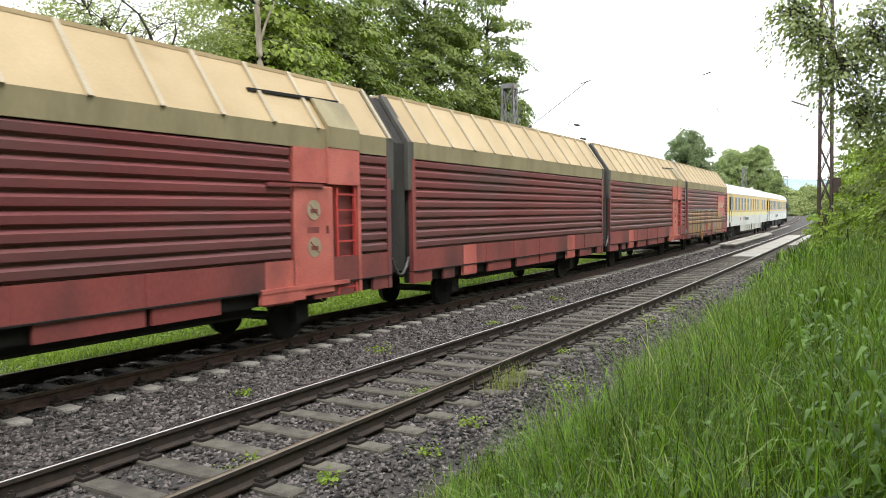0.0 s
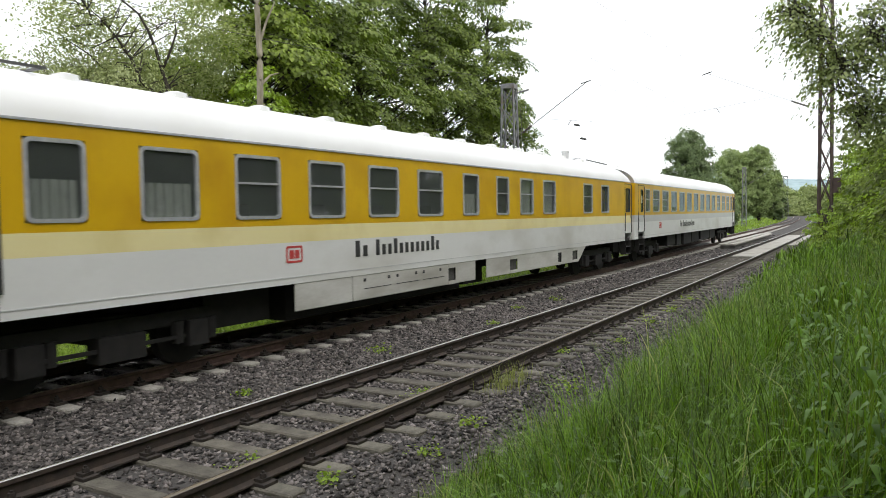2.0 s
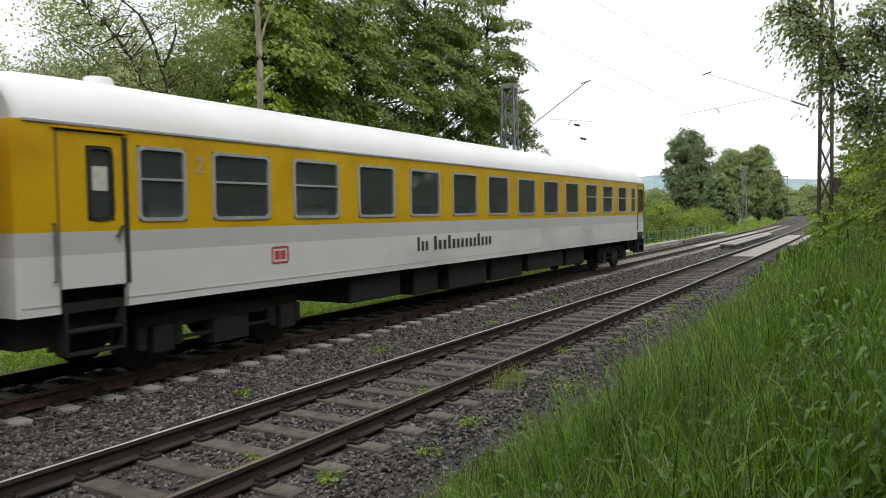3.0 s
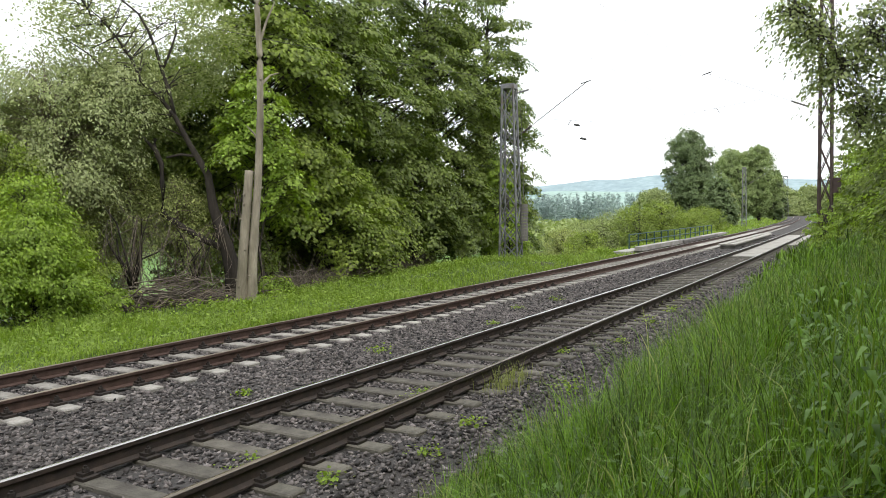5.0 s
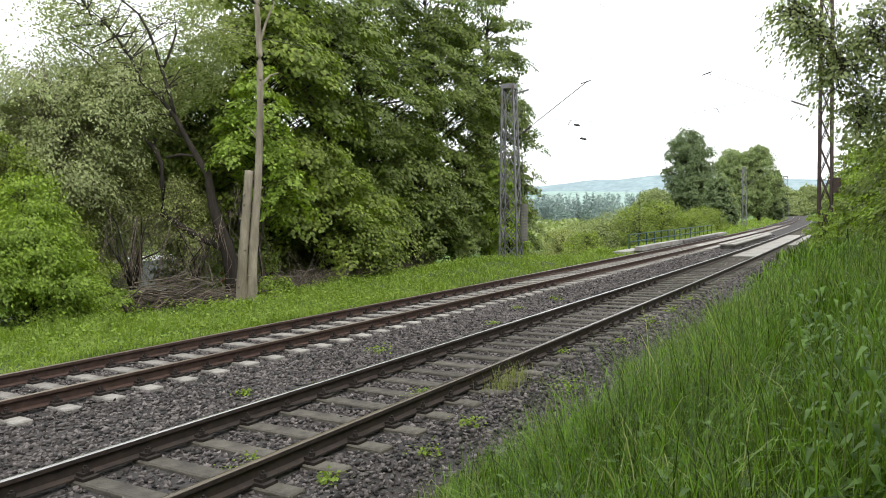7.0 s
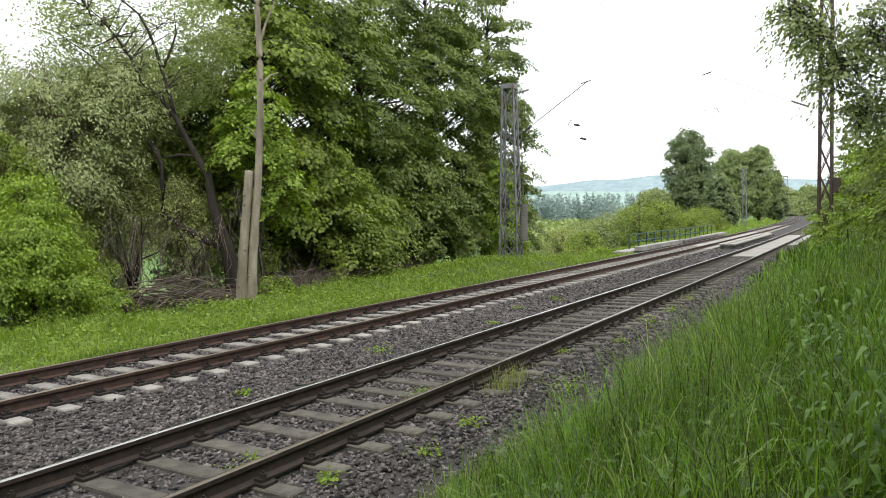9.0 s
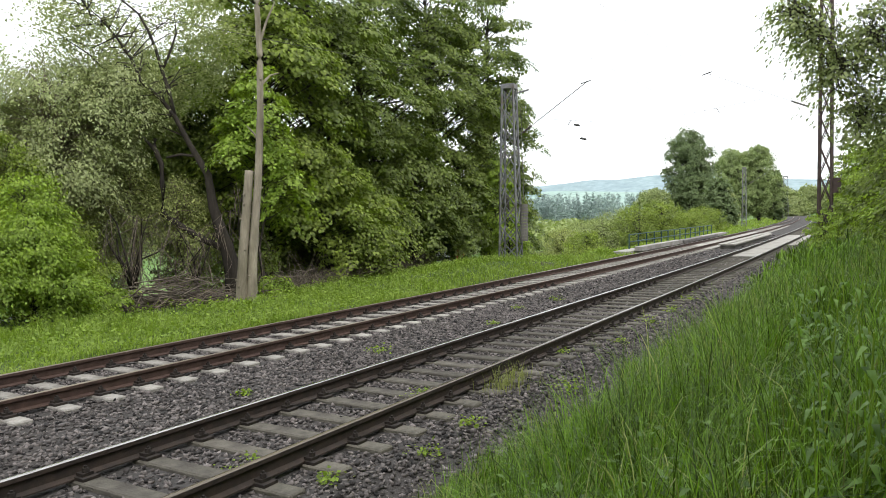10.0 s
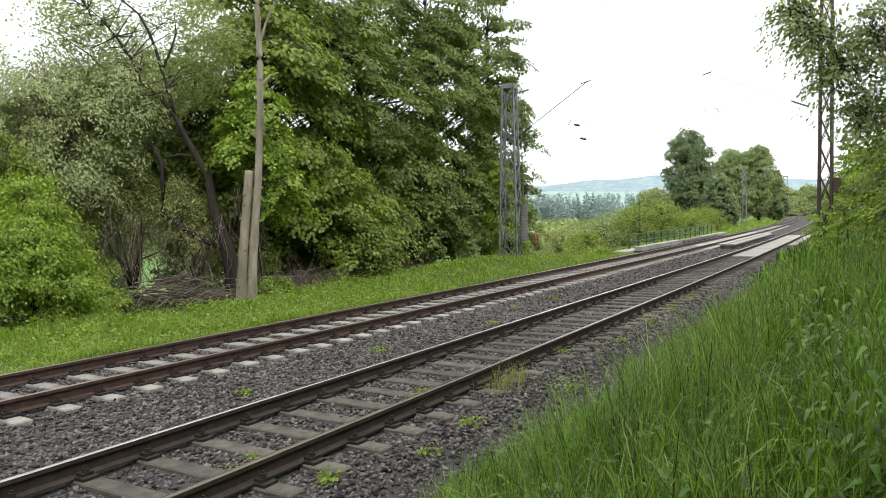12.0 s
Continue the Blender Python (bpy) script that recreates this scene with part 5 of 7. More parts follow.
def crown_points(rng, blobs, n_clumps, per, spread, shell=2.4, sag=0.25, gap=0.0, flat=0.5):
    """Leaf places: clumps in a crown made of ellipsoids, thinned by noise so that there are gaps."""
    vol = np.array([b[3] * b[4] * b[5] for b in blobs]) ** 0.75
    which = rng.choice(len(blobs), n_clumps, p=vol / vol.sum())
    B = np.array(blobs)[which]
    u = rng.normal(0, 1, (n_clumps, 3))
    u /= np.linalg.norm(u, axis=1, keepdims=True)
    c = B[:, :3] + u * B[:, 3:6] * (rng.uniform(0, 1, (n_clumps, 1)) ** (1 / shell))
    if gap:
        keep = np.array([noise.noise(Vector(p) * 0.55) > -0.5 + 2.2 * gap for p in c])
        c = c[keep]
    k = len(c)
    r = spread * rng.uniform(0.6, 1.4, (k, 1, 1))
    off = rng.normal(0, 1, (k, per, 3)) * r
    off[..., 2] = off[..., 2] * flat - sag * (off[..., 0] ** 2 + off[..., 1] ** 2) / spread
    return (c[:, None] + off).reshape(-1, 3), c


def bough_points(rng, blobs, count, per, length, width, shell=4.5, droop=0.45, loose=0.06):
    """Leaves on arching boughs, each a drooping fan; the boughs lie like loose shingles on a crown of ellipsoids.
    Gives the leaves' places, their way and face, and each bough's foot and tip."""
    vol = np.array([b[3] * b[4] * b[5] for b in blobs]) ** 0.7
    B = np.array(blobs, float)[rng.choice(len(blobs), count, p=vol / vol.sum())]
    u = rng.normal(0, 1, (count, 3))
    u /= np.linalg.norm(u, axis=1, keepdims=True)
    c = B[:, :3] + u * B[:, 3:6] * (rng.uniform(0, 1, (count, 1)) ** (1 / shell))
    out = u * np.array([1, 1, 0]) + rng.normal(0, 0.3, (count, 3)) * np.array([1, 1, 0])
    out /= np.linalg.norm(out, axis=1, keepdims=True) + 1e-6
    side = np.stack([-out[:, 1], out[:, 0], np.zeros(count)], -1)
    L = length * rng.uniform(0.6, 1.35, count)
    W = width * rng.uniform(0.7, 1.3, count)
    slope = 0.55 * u[:, 2] + rng.normal(0, 0.15, count)
    D = droop * rng.uniform(0.7, 1.4, count)
    f = rng.uniform(0, 1, (count, per)) ** 0.75
    w = rng.uniform(-1, 1, (count, per)) * (0.35 + 0.65 * np.sin(math.pi * np.clip(f, 0.05, 0.97) ** 0.8))
    up = np.array([0, 0, 1.0])
    z = (slope * L)[:, None] * (f - 0.4) - (D * L)[:, None] * (f ** 2 - 0.16) - 0.42 * W[:, None] * w ** 2
    pts = c[:, None] + out[:, None] * (L[:, None] * (f - 0.4))[..., None] + side[:, None] * (W[:, None] * w)[..., None] + up * z[..., None]
    pts = pts + rng.normal(0, 1, pts.shape) * (loose * length)
    face = up + out[:, None] * (2 * D[:, None] * f - slope[:, None])[..., None] + side[:, None] * (0.8 * w)[..., None]
    way = out[:, None] * 0.7 + side[:, None] * (0.6 * w)[..., None] - up * (0.45 + 0.6 * f)[..., None]
    foot = c - out * (0.4 * L)[:, None] - up * (0.4 * slope * L)[:, None]
    tip = c + out * (0.45 * L)[:, None] + up * (0.45 * slope * L - 0.6 * D * L)[:, None]
    return pts.reshape(-1, 3), (way.reshape(-1, 3), face.reshape(-1, 3)), foot, tip


def branch_mesh(foot, tip, axis_top, r, material, parent, rng, whole=1.0):
    """The thin branches that carry the boughs, from the trunk's line outwards."""
    bm = bmesh.new()
    for a, b in zip(foot, tip):
        zs = min(max(a[2] - 0.6 * math.hypot(a[0], a[1]), 0.25 * a[2]), axis_top[2])
        k = zs / axis_top[2]
        root = Vector((axis_top[0] * k, axis_top[1] * k, zs))
        p, q = Vector(a), Vector(b)
        root = p.lerp(root, whole)
        mid = root.lerp(p, 0.55) + Vector(rng.normal(0, 0.12, 3)) + Vector((0, 0, 0.12))
        tube(bm, [root, mid, p, p.lerp(q, 0.6) + Vector((0, 0, 0.05)), q], [r, r * 0.75, r * 0.5, r * 0.3, r * 0.12], 4, cap=False)
    return part("branchwork", bm, material, parent)


def bough_tree(name, base, height, blobs, count, per, length, width, leaf, material, label, seed, r0=0.2, bark="bark_dark", wide=0.42, lean=(0, 0), shell=4.5, droop=0.45, twig=0.03, limbs=10, loose=0.06, whole=1.0):
    """A tree or bush whose leaves hang on arching boughs."""
    rng = np.random.default_rng(seed)
    t = empty(name, pose(*base), label, "bush" if "bush" in name else "tree", "")
    pts, lie, foot, tip = bough_points(rng, blobs, count, per, length, width, shell, droop, loose)
    tips = [foot[i] for i in rng.choice(count, min(limbs, count), replace=False)]
    trunk = trunk_mesh("trunk", (0, 0, -0.3), (lean[0], lean[1], height * 0.86), r0, r0 * 0.2, t, M[bark], tips, rng)
    branch_mesh(foot, tip, (lean[0], lean[1], height * 0.86), twig, M[bark], trunk, rng, whole)
    leaf_cloud("crown", pts, leaf, rng, M[material], t, wide=wide, lie=lie)
    return t


def trunk_mesh(name, base, top, r0, r1, tree, material, limbs=(), rng=None, lean=0.3, spread=0.25):
    bm = bmesh.new()
    base, top = Vector(base), Vector(top)
    n = 9
    pts = []
    for k in range(n):
        f = k / (n - 1)
        w = Vector((rng.normal(0, spread), rng.normal(0, spread), 0)) * (f * (1 - f) * 2)
        pts.append(base.lerp(top, f) + w)
    radii = [r0 * (1.35 if k == 0 else 1) * (1 - f) + r1 * f for k, f in enumerate(np.linspace(0, 1, n))]
    tube(bm, pts, radii, 10)
    t = part(name, bm, material, tree, smooth=True)
    for tip in limbs:
        tip = Vector(tip)
        best = min(range(2, n - 1), key=lambda i: abs((tip.z - 0.45 * (tip - base).xy.length) - pts[i].z))
        a = pts[best]
        mid = a.lerp(tip, 0.5) + Vector((rng.normal(0, 0.25), rng.normal(0, 0.25), abs(rng.normal(0.35, 0.2))))
        r = radii[best] * rng.uniform(0.25, 0.5)
        bm = bmesh.new()
        tube(bm, [a, a.lerp(mid, 0.6) + Vector((0, 0, 0.1)), mid, mid.lerp(tip, 0.6), tip], [r, r * 0.75, r * 0.55, r * 0.35, r * 0.12], 6)
        part("limb", bm, material, t)
    return t


def tree(name, base, height, blobs, clumps, per, spread, leaf, material, label, seed, r0=0.25, bark="bark_dark", limbs=14, gap=0.15, sag=0.25, droop=0.5, flat=0.5, lean=(0, 0), shell=2.4, wide=0.38):
    """A tree: trunk, limbs that reach into the crown, and a crown of leaves. Blobs are given from the base."""
    rng = np.random.default_rng(seed)
    t = empty(name, pose(*base), label, "bush" if "bush" in name else "tree", "")
    pts, c = crown_points(rng, blobs, clumps, per, spread, sag=sag, gap=gap, flat=flat, shell=shell)
    tips = [c[i] for i in rng.choice(len(c), min(limbs, len(c)), replace=False)] if limbs else []
    trunk_mesh("trunk", (0, 0, -0.3), (lean[0], lean[1], height * 0.86), r0, r0 * 0.2, t, M[bark], tips, rng)
    leaf_cloud("crown", pts, leaf, rng, M[material], t, "", droop, wide=wide, axis=(lean[0] * 0.6, lean[1] * 0.6, height * 0.45))
    return t


def woodland():
    G = lambda x, y: float(ground_height(x - float(bend(y)), y))
    # tall lindens in a row
    def linden(x, y, h, w, seed, mt="linden", n=1500):
        bough_tree("linden_tree", (x, y, G(x, y)), h, [(0, 0, h * 0.76, w * 0.85, w * 0.85, h * 0.25), (0.15 * w, -0.15 * w, h * 0.48, w, w, h * 0.27), (0.2 * w, 0.1 * w, h * 0.25, w * 0.95, w * 0.95, h * 0.2)],
                   n, 165, 1.55, 0.72, 0.165, mt, "tall linden tree with dense fresh green leaves", seed, 0.3, limbs=16, twig=0.035, droop=0.55)
    linden(-15.4, 21.6, 14.5, 2.7, 21, "linden", 210)
    linden(-16.6, 25.8, 18.5, 3.4, 22, "linden_shaded", 270)
    linden(-17.6, 31.0, 19.5, 3.7, 23, "linden_shaded", 280)
    linden(-17.2, 36.8, 20.0, 3.8, 24, "linden_shaded", 300)
    linden(-15.5, 41.2, 18.0, 2.6, 25, "linden_shaded", 270)
    # low drooping boughs along the edge of the wood
    bough_tree("drooping_bush", (-13.6, 22.8, G(-13.6, 22.8)), 5.6, [(0, 0, 3.2, 2.0, 2.0, 2.2), (0.8, 1.2, 2.2, 1.5, 2.0, 1.5), (-0.6, -1.6, 3.8, 1.5, 1.5, 1.7), (0.0, 3.4, 2.4, 1.5, 1.8, 1.8)], 190, 110, 1.2, 0.5, 0.13, "linden",
               "leafy boughs drooping to the ground at the wood's edge", 31, 0.12, twig=0.018, droop=0.75)
    bough_tree("drooping_bush", (-14.9, 31.5, G(-14.9, 31.5)), 6.4, [(0, 0, 3.6, 2.0, 2.8, 2.6), (0.5, 3.0, 3.0, 1.7, 2.6, 2.3), (0, -3, 3.2, 1.7, 2, 2.2)], 230, 110, 1.3, 0.6, 0.165, "linden_shaded",
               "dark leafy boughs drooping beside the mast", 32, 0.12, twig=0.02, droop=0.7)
    bough_tree("drooping_bush", (-11.7, 36.2, G(-11.7, 36.2)), 3.2, [(0, 0, 1.4, 0.9, 1.1, 1.4), (-1.5, 1.2, 3.2, 0.9, 1.1, 2.8)], 130, 80, 0.7, 0.35, 0.12, "bush", "bright green bush at the foot of the mast", 33, 0.06, twig=0.012, droop=0.6)
    # the pale, thin-leaved tree with a dark leaning trunk
    t = empty("leaning_tree", pose(-13.0, 17.2, -0.6), "old leaning tree with dark trunk and sparse grey green leaves", "tree")
    rng = np.random.default_rng(41)
    path = [(0.2, 0.2, -0.3), (0.14, 0.15, 1.0), (0.0, 0.0, 1.9), (-0.24, -0.25, 3.05), (-0.33, -0.36, 4.15), (-0.71, -0.75, 5.15), (-1.0, -1.07, 6.05), (-1.26, -1.35, 6.55), (-1.65, -1.76, 7.1), (-1.84, -1.96, 7.8), (-2.12, -2.27, 8.45), (-2.39, -2.55, 8.95), (-2.75, -2.9, 9.4)]
    bm = bmesh.new()
    tube(bm, path, [0.36, 0.27, 0.22, 0.165, 0.125, 0.09, 0.075, 0.065, 0.055, 0.045, 0.034, 0.024, 0.01], 10)
    trunk = part("trunk", bm, M["bark_dark"], t, "dark crooked leaning trunk", smooth=True)
    for line, r0, r1 in (([(-1.0, -1.07, 6.05), (-1.1, -1.18, 6.85), (-1.22, -1.3, 7.45), (-1.34, -1.43, 8.15), (-1.48, -1.58, 8.7), (-1.66, -1.77, 9.2), (-2.0, -2.12, 9.6), (-2.15, -2.3, 9.95)], 0.07, 0.02),
                         ([(-0.05, -0.06, 1.75), (-0.47, -0.5, 2.05), (-0.94, -1.0, 2.5), (-1.3, -1.39, 2.9), (-1.29, -1.36, 3.8), (-1.3, -1.39, 4.5), (-1.44, -1.54, 5.05), (-1.4, -1.5, 5.3)], 0.12, 0.07),
                         ([(-1.45, -1.55, 5.0), (-1.63, -1.74, 5.3), (-1.95, -2.1, 5.42)], 0.06, 0.03),
                         ([(-0.6, -0.64, 4.75), (-0.9, -0.95, 4.8), (-1.2, -1.27, 4.7)], 0.05, 0.03),
                         ([(-1.22, -1.3, 7.45), (-1.06, -1.13, 8.0), (-0.9, -0.97, 8.65), (-0.94, -1.0, 9.35)], 0.05, 0.015),
                         ([(-1.65, -1.76, 7.1), (-2.05, -2.2, 7.15), (-2.42, -2.6, 7.5), (-2.65, -2.82, 7.85), (-3.1, -3.3, 8.3)], 0.045, 0.012)):
        bm = bmesh.new()
        tube(bm, line, list(np.linspace(r0, r1, len(line))), 8)
        part("bough", bm, M["bark_dark"], trunk, smooth=True)
    pts, c = crown_points(rng, [(-2.9, -0.8, 7.8, 2.2, 2.2, 2.4), (-4.5, -2.0, 5.8, 2.4, 2.2, 2.2), (-1.4, 0.5, 8.9, 1.5, 1.5, 2.0), (-5.8, -3.0, 4.3, 2.0, 2.0, 1.9), (-3.2, -3.0, 9.2, 1.6, 1.4, 1.3)], 1300, 26, 0.32, gap=0.14, sag=0.3)
    for i in rng.choice(len(c), 170, replace=False):
        tip = Vector(c[i])
        a = min((Vector(p0).lerp(Vector(p1), f) for p0, p1 in zip(path[3:], path[4:]) for f in (0.0, 0.25, 0.5, 0.75)), key=lambda q: (q - tip).length + (1.5 if q.z > tip.z + 0.3 else 0.0))
        if (a - tip).length > 2.4:
            continue
        mid = a.lerp(tip, 0.5) + Vector(rng.normal(0, 0.3, 3)) + Vector((0, 0, 0.25))
        bm = bmesh.new()
        tube(bm, [a, a.lerp(mid, 0.5), mid, mid.lerp(tip, 0.6) + Vector(rng.normal(0, 0.12, 3)), tip], [0.026, 0.02, 0.015, 0.01, 0.004], 5)
        part("limb", bm, M["bark_dark"], trunk)
    leaf_cloud("crown", pts, 0.115, rng, M["willow"], t, "sparse grey green leaves", axis=(-2, -2, 5), wide=0.3)
    # other trees and bushes of the left edge
    bough_tree("pale_tree", (-16.6, 13.5, G(-16.6, 13.5)), 8.8, [(0, 0, 5.6, 2.1, 2.1, 2.7), (-1.4, -1.5, 4.4, 1.8, 1.8, 2.2), (0.8, 0.2, 4.2, 1.5, 1.5, 1.8), (0.8, 1.2, 6.2, 1.7, 1.7, 1.8), (1.3, 1.7, 7.6, 1.4, 1.4, 1.5), (-0.5, -0.4, 7.2, 1.4, 1.4, 1.5)], 560, 110, 0.95, 0.36, 0.10, "willow",
               "pale grey green tree with fine leaves", 42, 0.16, bark="twig", wide=0.27, shell=2.6, twig=0.009, droop=0.5, loose=0.14)
    bough_tree("pale_tree", (-20.0, 14.4, G(-20, 14.4)), 8.4, [(0, 0, 5.4, 2.4, 2.2, 2.5), (1.6, 1.5, 4.6, 2.0, 2, 2.2), (-1, -2, 4.0, 2.2, 2.2, 2.4)], 300, 130, 1.1, 0.45, 0.125, "willow",
               "pale grey green tree behind the bushes", 43, 0.18, bark="twig", wide=0.3, shell=2.6, twig=0.01, loose=0.14)
    bough_tree("leafy_tree", (-19.5, 18.5, G(-19.5, 18.5)), 11.0, [(0, 0, 7.6, 2.2, 2.2, 2.8), (0, 1.2, 6.6, 2.0, 2.0, 2.2), (0.2, 0.8, 6.0, 2.0, 2.0, 1.6), (-0.8, -1.0, 5.6, 1.8, 1.8, 1.5), (0.8, 1.6, 8.6, 1.8, 1.8, 1.8)], 340, 130, 1.2, 0.5, 0.13, "linden_shaded", "green tree behind the leaning trunk", 44, 0.2, twig=0.025)
    bough_tree("leafy_tree", (-18.5, 11.0, G(-18.5, 11.0)), 6.4, [(0, 0, 4.4, 1.7, 1.7, 2.2), (0.6, 0.9, 3.4, 1.5, 1.5, 1.6)], 150, 120, 0.9, 0.42, 0.1, "bush", "fresh green tree among the bushes", 45, 0.1, twig=0.02)
    for i, (x, y, h, mt, k) in enumerate(((-12.6, 8.6, 3.6, "bush", 150), (-12.5, 10.4, 3.0, "bush", 150), (-14.0, 11.2, 4.0, "bush", 170), (-14.8, 12.5, 2.9, "linden", 110), (-14.8, 9.8, 4.6, "bush", 170), (-16.8, 13.2, 3.4, "linden", 120), (-15.6, 11.7, 5.6, "linden", 200))):
        bough_tree("leafy_bush", (x, y, G(x, y)), h, [(0, 0, h * 0.62, 0.9, 0.9, h * 0.40), (0.4, 0.4, h * 0.32, 1.05, 1.05, h * 0.34)], k, 120, 0.6, 0.26, 0.078, mt, "dense bush with small fresh leaves on the verge", 50 + i, 0.05, shell=2.4, twig=0.009, droop=0.3, limbs=8, loose=0.15, wide=0.36)
    for i, (x, y, h, w, mt) in enumerate(((-15.8, 17.8, 1.5, 1.0, "linden_shaded"), (-13.3, 18.6, 2.4, 0.8, "linden_shaded"), (-12.9, 12.6, 0.8, 0.6, "bush"), (-11.6, 18.0, 0.7, 0.4, "bush"), (-17.5, 16.2, 1.6, 0.9, "willow"))):
        bough_tree("bramble_bush", (x, y, G(x, y)), h, [(0, 0, h * 0.55, w, w, h * 0.45)], 50, 50, 0.5, 0.25, 0.085, mt, "low tangled bramble bush under the trees", 170 + i, 0.02, bark="twig", shell=3, twig=0.008, limbs=6)
    for i, (x, y, h) in enumerate(((-15.6, 15.6, 4.8), (-14.6, 16.6, 4.2), (-16.2, 14.4, 4.2), (-16.4, 17.6, 4.6))):
        bough_tree("straggling_bush", (x, y, G(x, y)), h, [(0, 0, h * 0.74, 1.1, 1.1, h * 0.24), (0.3, 0.3, h * 0.5, 0.9, 0.9, h * 0.2)], 130, 80, 0.7, 0.25, 0.075, "olive", "straggling half-bare bush with olive grey leaves", 270 + i, 0.035, bark="twig", shell=2.0, twig=0.012, limbs=8, loose=0.16, wide=0.3, droop=0.8)
    bough_tree("leafy_tree", (-18.2, 20.4, G(-18.2, 20.4)), 11.0, [(0, 0, 6.0, 1.8, 1.8, 2.2), (0.8, 0.8, 4.4, 1.4, 1.4, 1.6), (-1.2, -1.0, 5.4, 1.5, 1.5, 1.8), (-0.6, -0.4, 8.6, 1.5, 1.5, 2.0)], 250, 120, 1.1, 0.5, 0.14, "linden_shaded", "young green tree behind the leaning trunk", 46, 0.1, twig=0.02)
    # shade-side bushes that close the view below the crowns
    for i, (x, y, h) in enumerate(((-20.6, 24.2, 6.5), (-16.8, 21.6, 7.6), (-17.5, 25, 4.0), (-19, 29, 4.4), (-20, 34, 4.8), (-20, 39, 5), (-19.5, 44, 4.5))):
        tree("undergrowth_bush", (x, y, G(x, y)), h, [(0, 0, h * 0.5, 1.8, 2.2, h * 0.55)], 260, 30, 0.4, 0.17, "linden_shaded", "dark undergrowth bush below the lindens", 70 + i, 0.06, limbs=6, gap=0.05)
    # the two pale trunks
    for pts_, r0, r1, lab in (([(-10.9, 16.2, -0.75), (-10.84, 16.25, 0.9), (-10.77, 16.31, 2.0), (-10.70, 16.38, 3.0), (-10.65, 16.43, 4.0), (-10.60, 16.48, 5.3), (-10.58, 16.5, 7.0), (-10.62, 16.47, 8.6), (-10.62, 16.5, 11.5)], 0.145, 0.075, "tall pale bare trunk at the wood's edge"),
                              ([(-11.12, 15.98, -0.75), (-11.04, 16.05, 1.0), (-10.95, 16.13, 2.2), (-10.86, 16.22, 3.55)], 0.155, 0.13, "sawn-off pale trunk stump beside the tall trunk")):
        t = empty("bare_trunk", pose(0, 0, 0), lab, "tree trunk", "bare trunks")
        bm = bmesh.new()
        n = len(pts_)
        knots = np.random.default_rng(n)
        fine, fr = [], []
        for k in range(n - 1):
            for j in range(9):
                fine.append(Vector(pts_[k]).lerp(Vector(pts_[k + 1]), j / 9) + Vector(knots.normal(0, 0.0015, 3)))
                fr.append((r0 + (r1 - r0) * (k + j / 9) / (n - 1)) * (1 + 0.25 * max(0.0, 1 - (k * 9 + j) / 7)) * (1 + knots.normal(0, 0.012) + (0.09 if knots.uniform() < 0.07 else 0.0)))
        tube(bm, fine + [Vector(pts_[-1])], fr + [r1], 12)
        tr = part("trunk", bm, M["bark"], t, smooth=True)
        for j in knots.choice(len(fine) - 4, 11, replace=False):
            a = knots.uniform(0, math.tau)
            way = Vector((math.cos(a), math.sin(a), 0.25))
            bm = bmesh.new()
            tube(bm, [fine[j] + way * fr[j] * 0.7, fine[j] + way * (fr[j] + 0.02), fine[j] + way * (fr[j] + 0.05)], [0.045, 0.034, 0.018], 7)
            part("knot", bm, M["bark"], tr)
        if n > 4:
            for a, b in (((-10.6, 16.5, 7.3), (-10.2, 16.8, 8.6)), ((-10.57, 16.51, 4.2), (-10.9, 16.2, 4.9)), ((-10.58, 16.5, 6.1), (-10.2, 16.9, 6.5))):
                bm = bmesh.new()
                tube(bm, [a, Vector(a).lerp(Vector(b), 0.5) + Vector((0, 0, 0.1)), b], [0.05, 0.035, 0.015], 6)
                part("limb", bm, M["bark"], tr)
    # leaf sprays round the tall trunk
    bough_tree("climbing_leaves_bush", (-12.3, 18.2, G(-12.3, 18.2)), 8.0, [(0, 0, 6.2, 0.8, 0.8, 1.5), (0.3, 0.9, 4.0, 0.6, 0.9, 1.4), (-0.4, -0.5, 5.2, 0.7, 0.7, 1.2)], 105, 80, 0.8, 0.34, 0.12, "bush", "bright leaf sprays beside the tall trunk", 61, 0.06, limbs=8, twig=0.014, droop=0.8)


woodland()
bm = bmesh.new()
sweep(bm, [(-2.6, -0.06), (-2.6, 0.02), (3.4, 0.02), (3.4, -0.06)], -43.5, [-120, -60, -20, 0, 20, 36])
sweep_road = part("road", bm, M["asphalt"])
sweep_road.location.z = float(ground_height(-42.6, 0))
tagged(sweep_road, "grey valley road behind the trees", "road", kind="structure")


def edge_of_wood(y):
    return -11.75 - max(0.0, y - 17.0) * 0.19


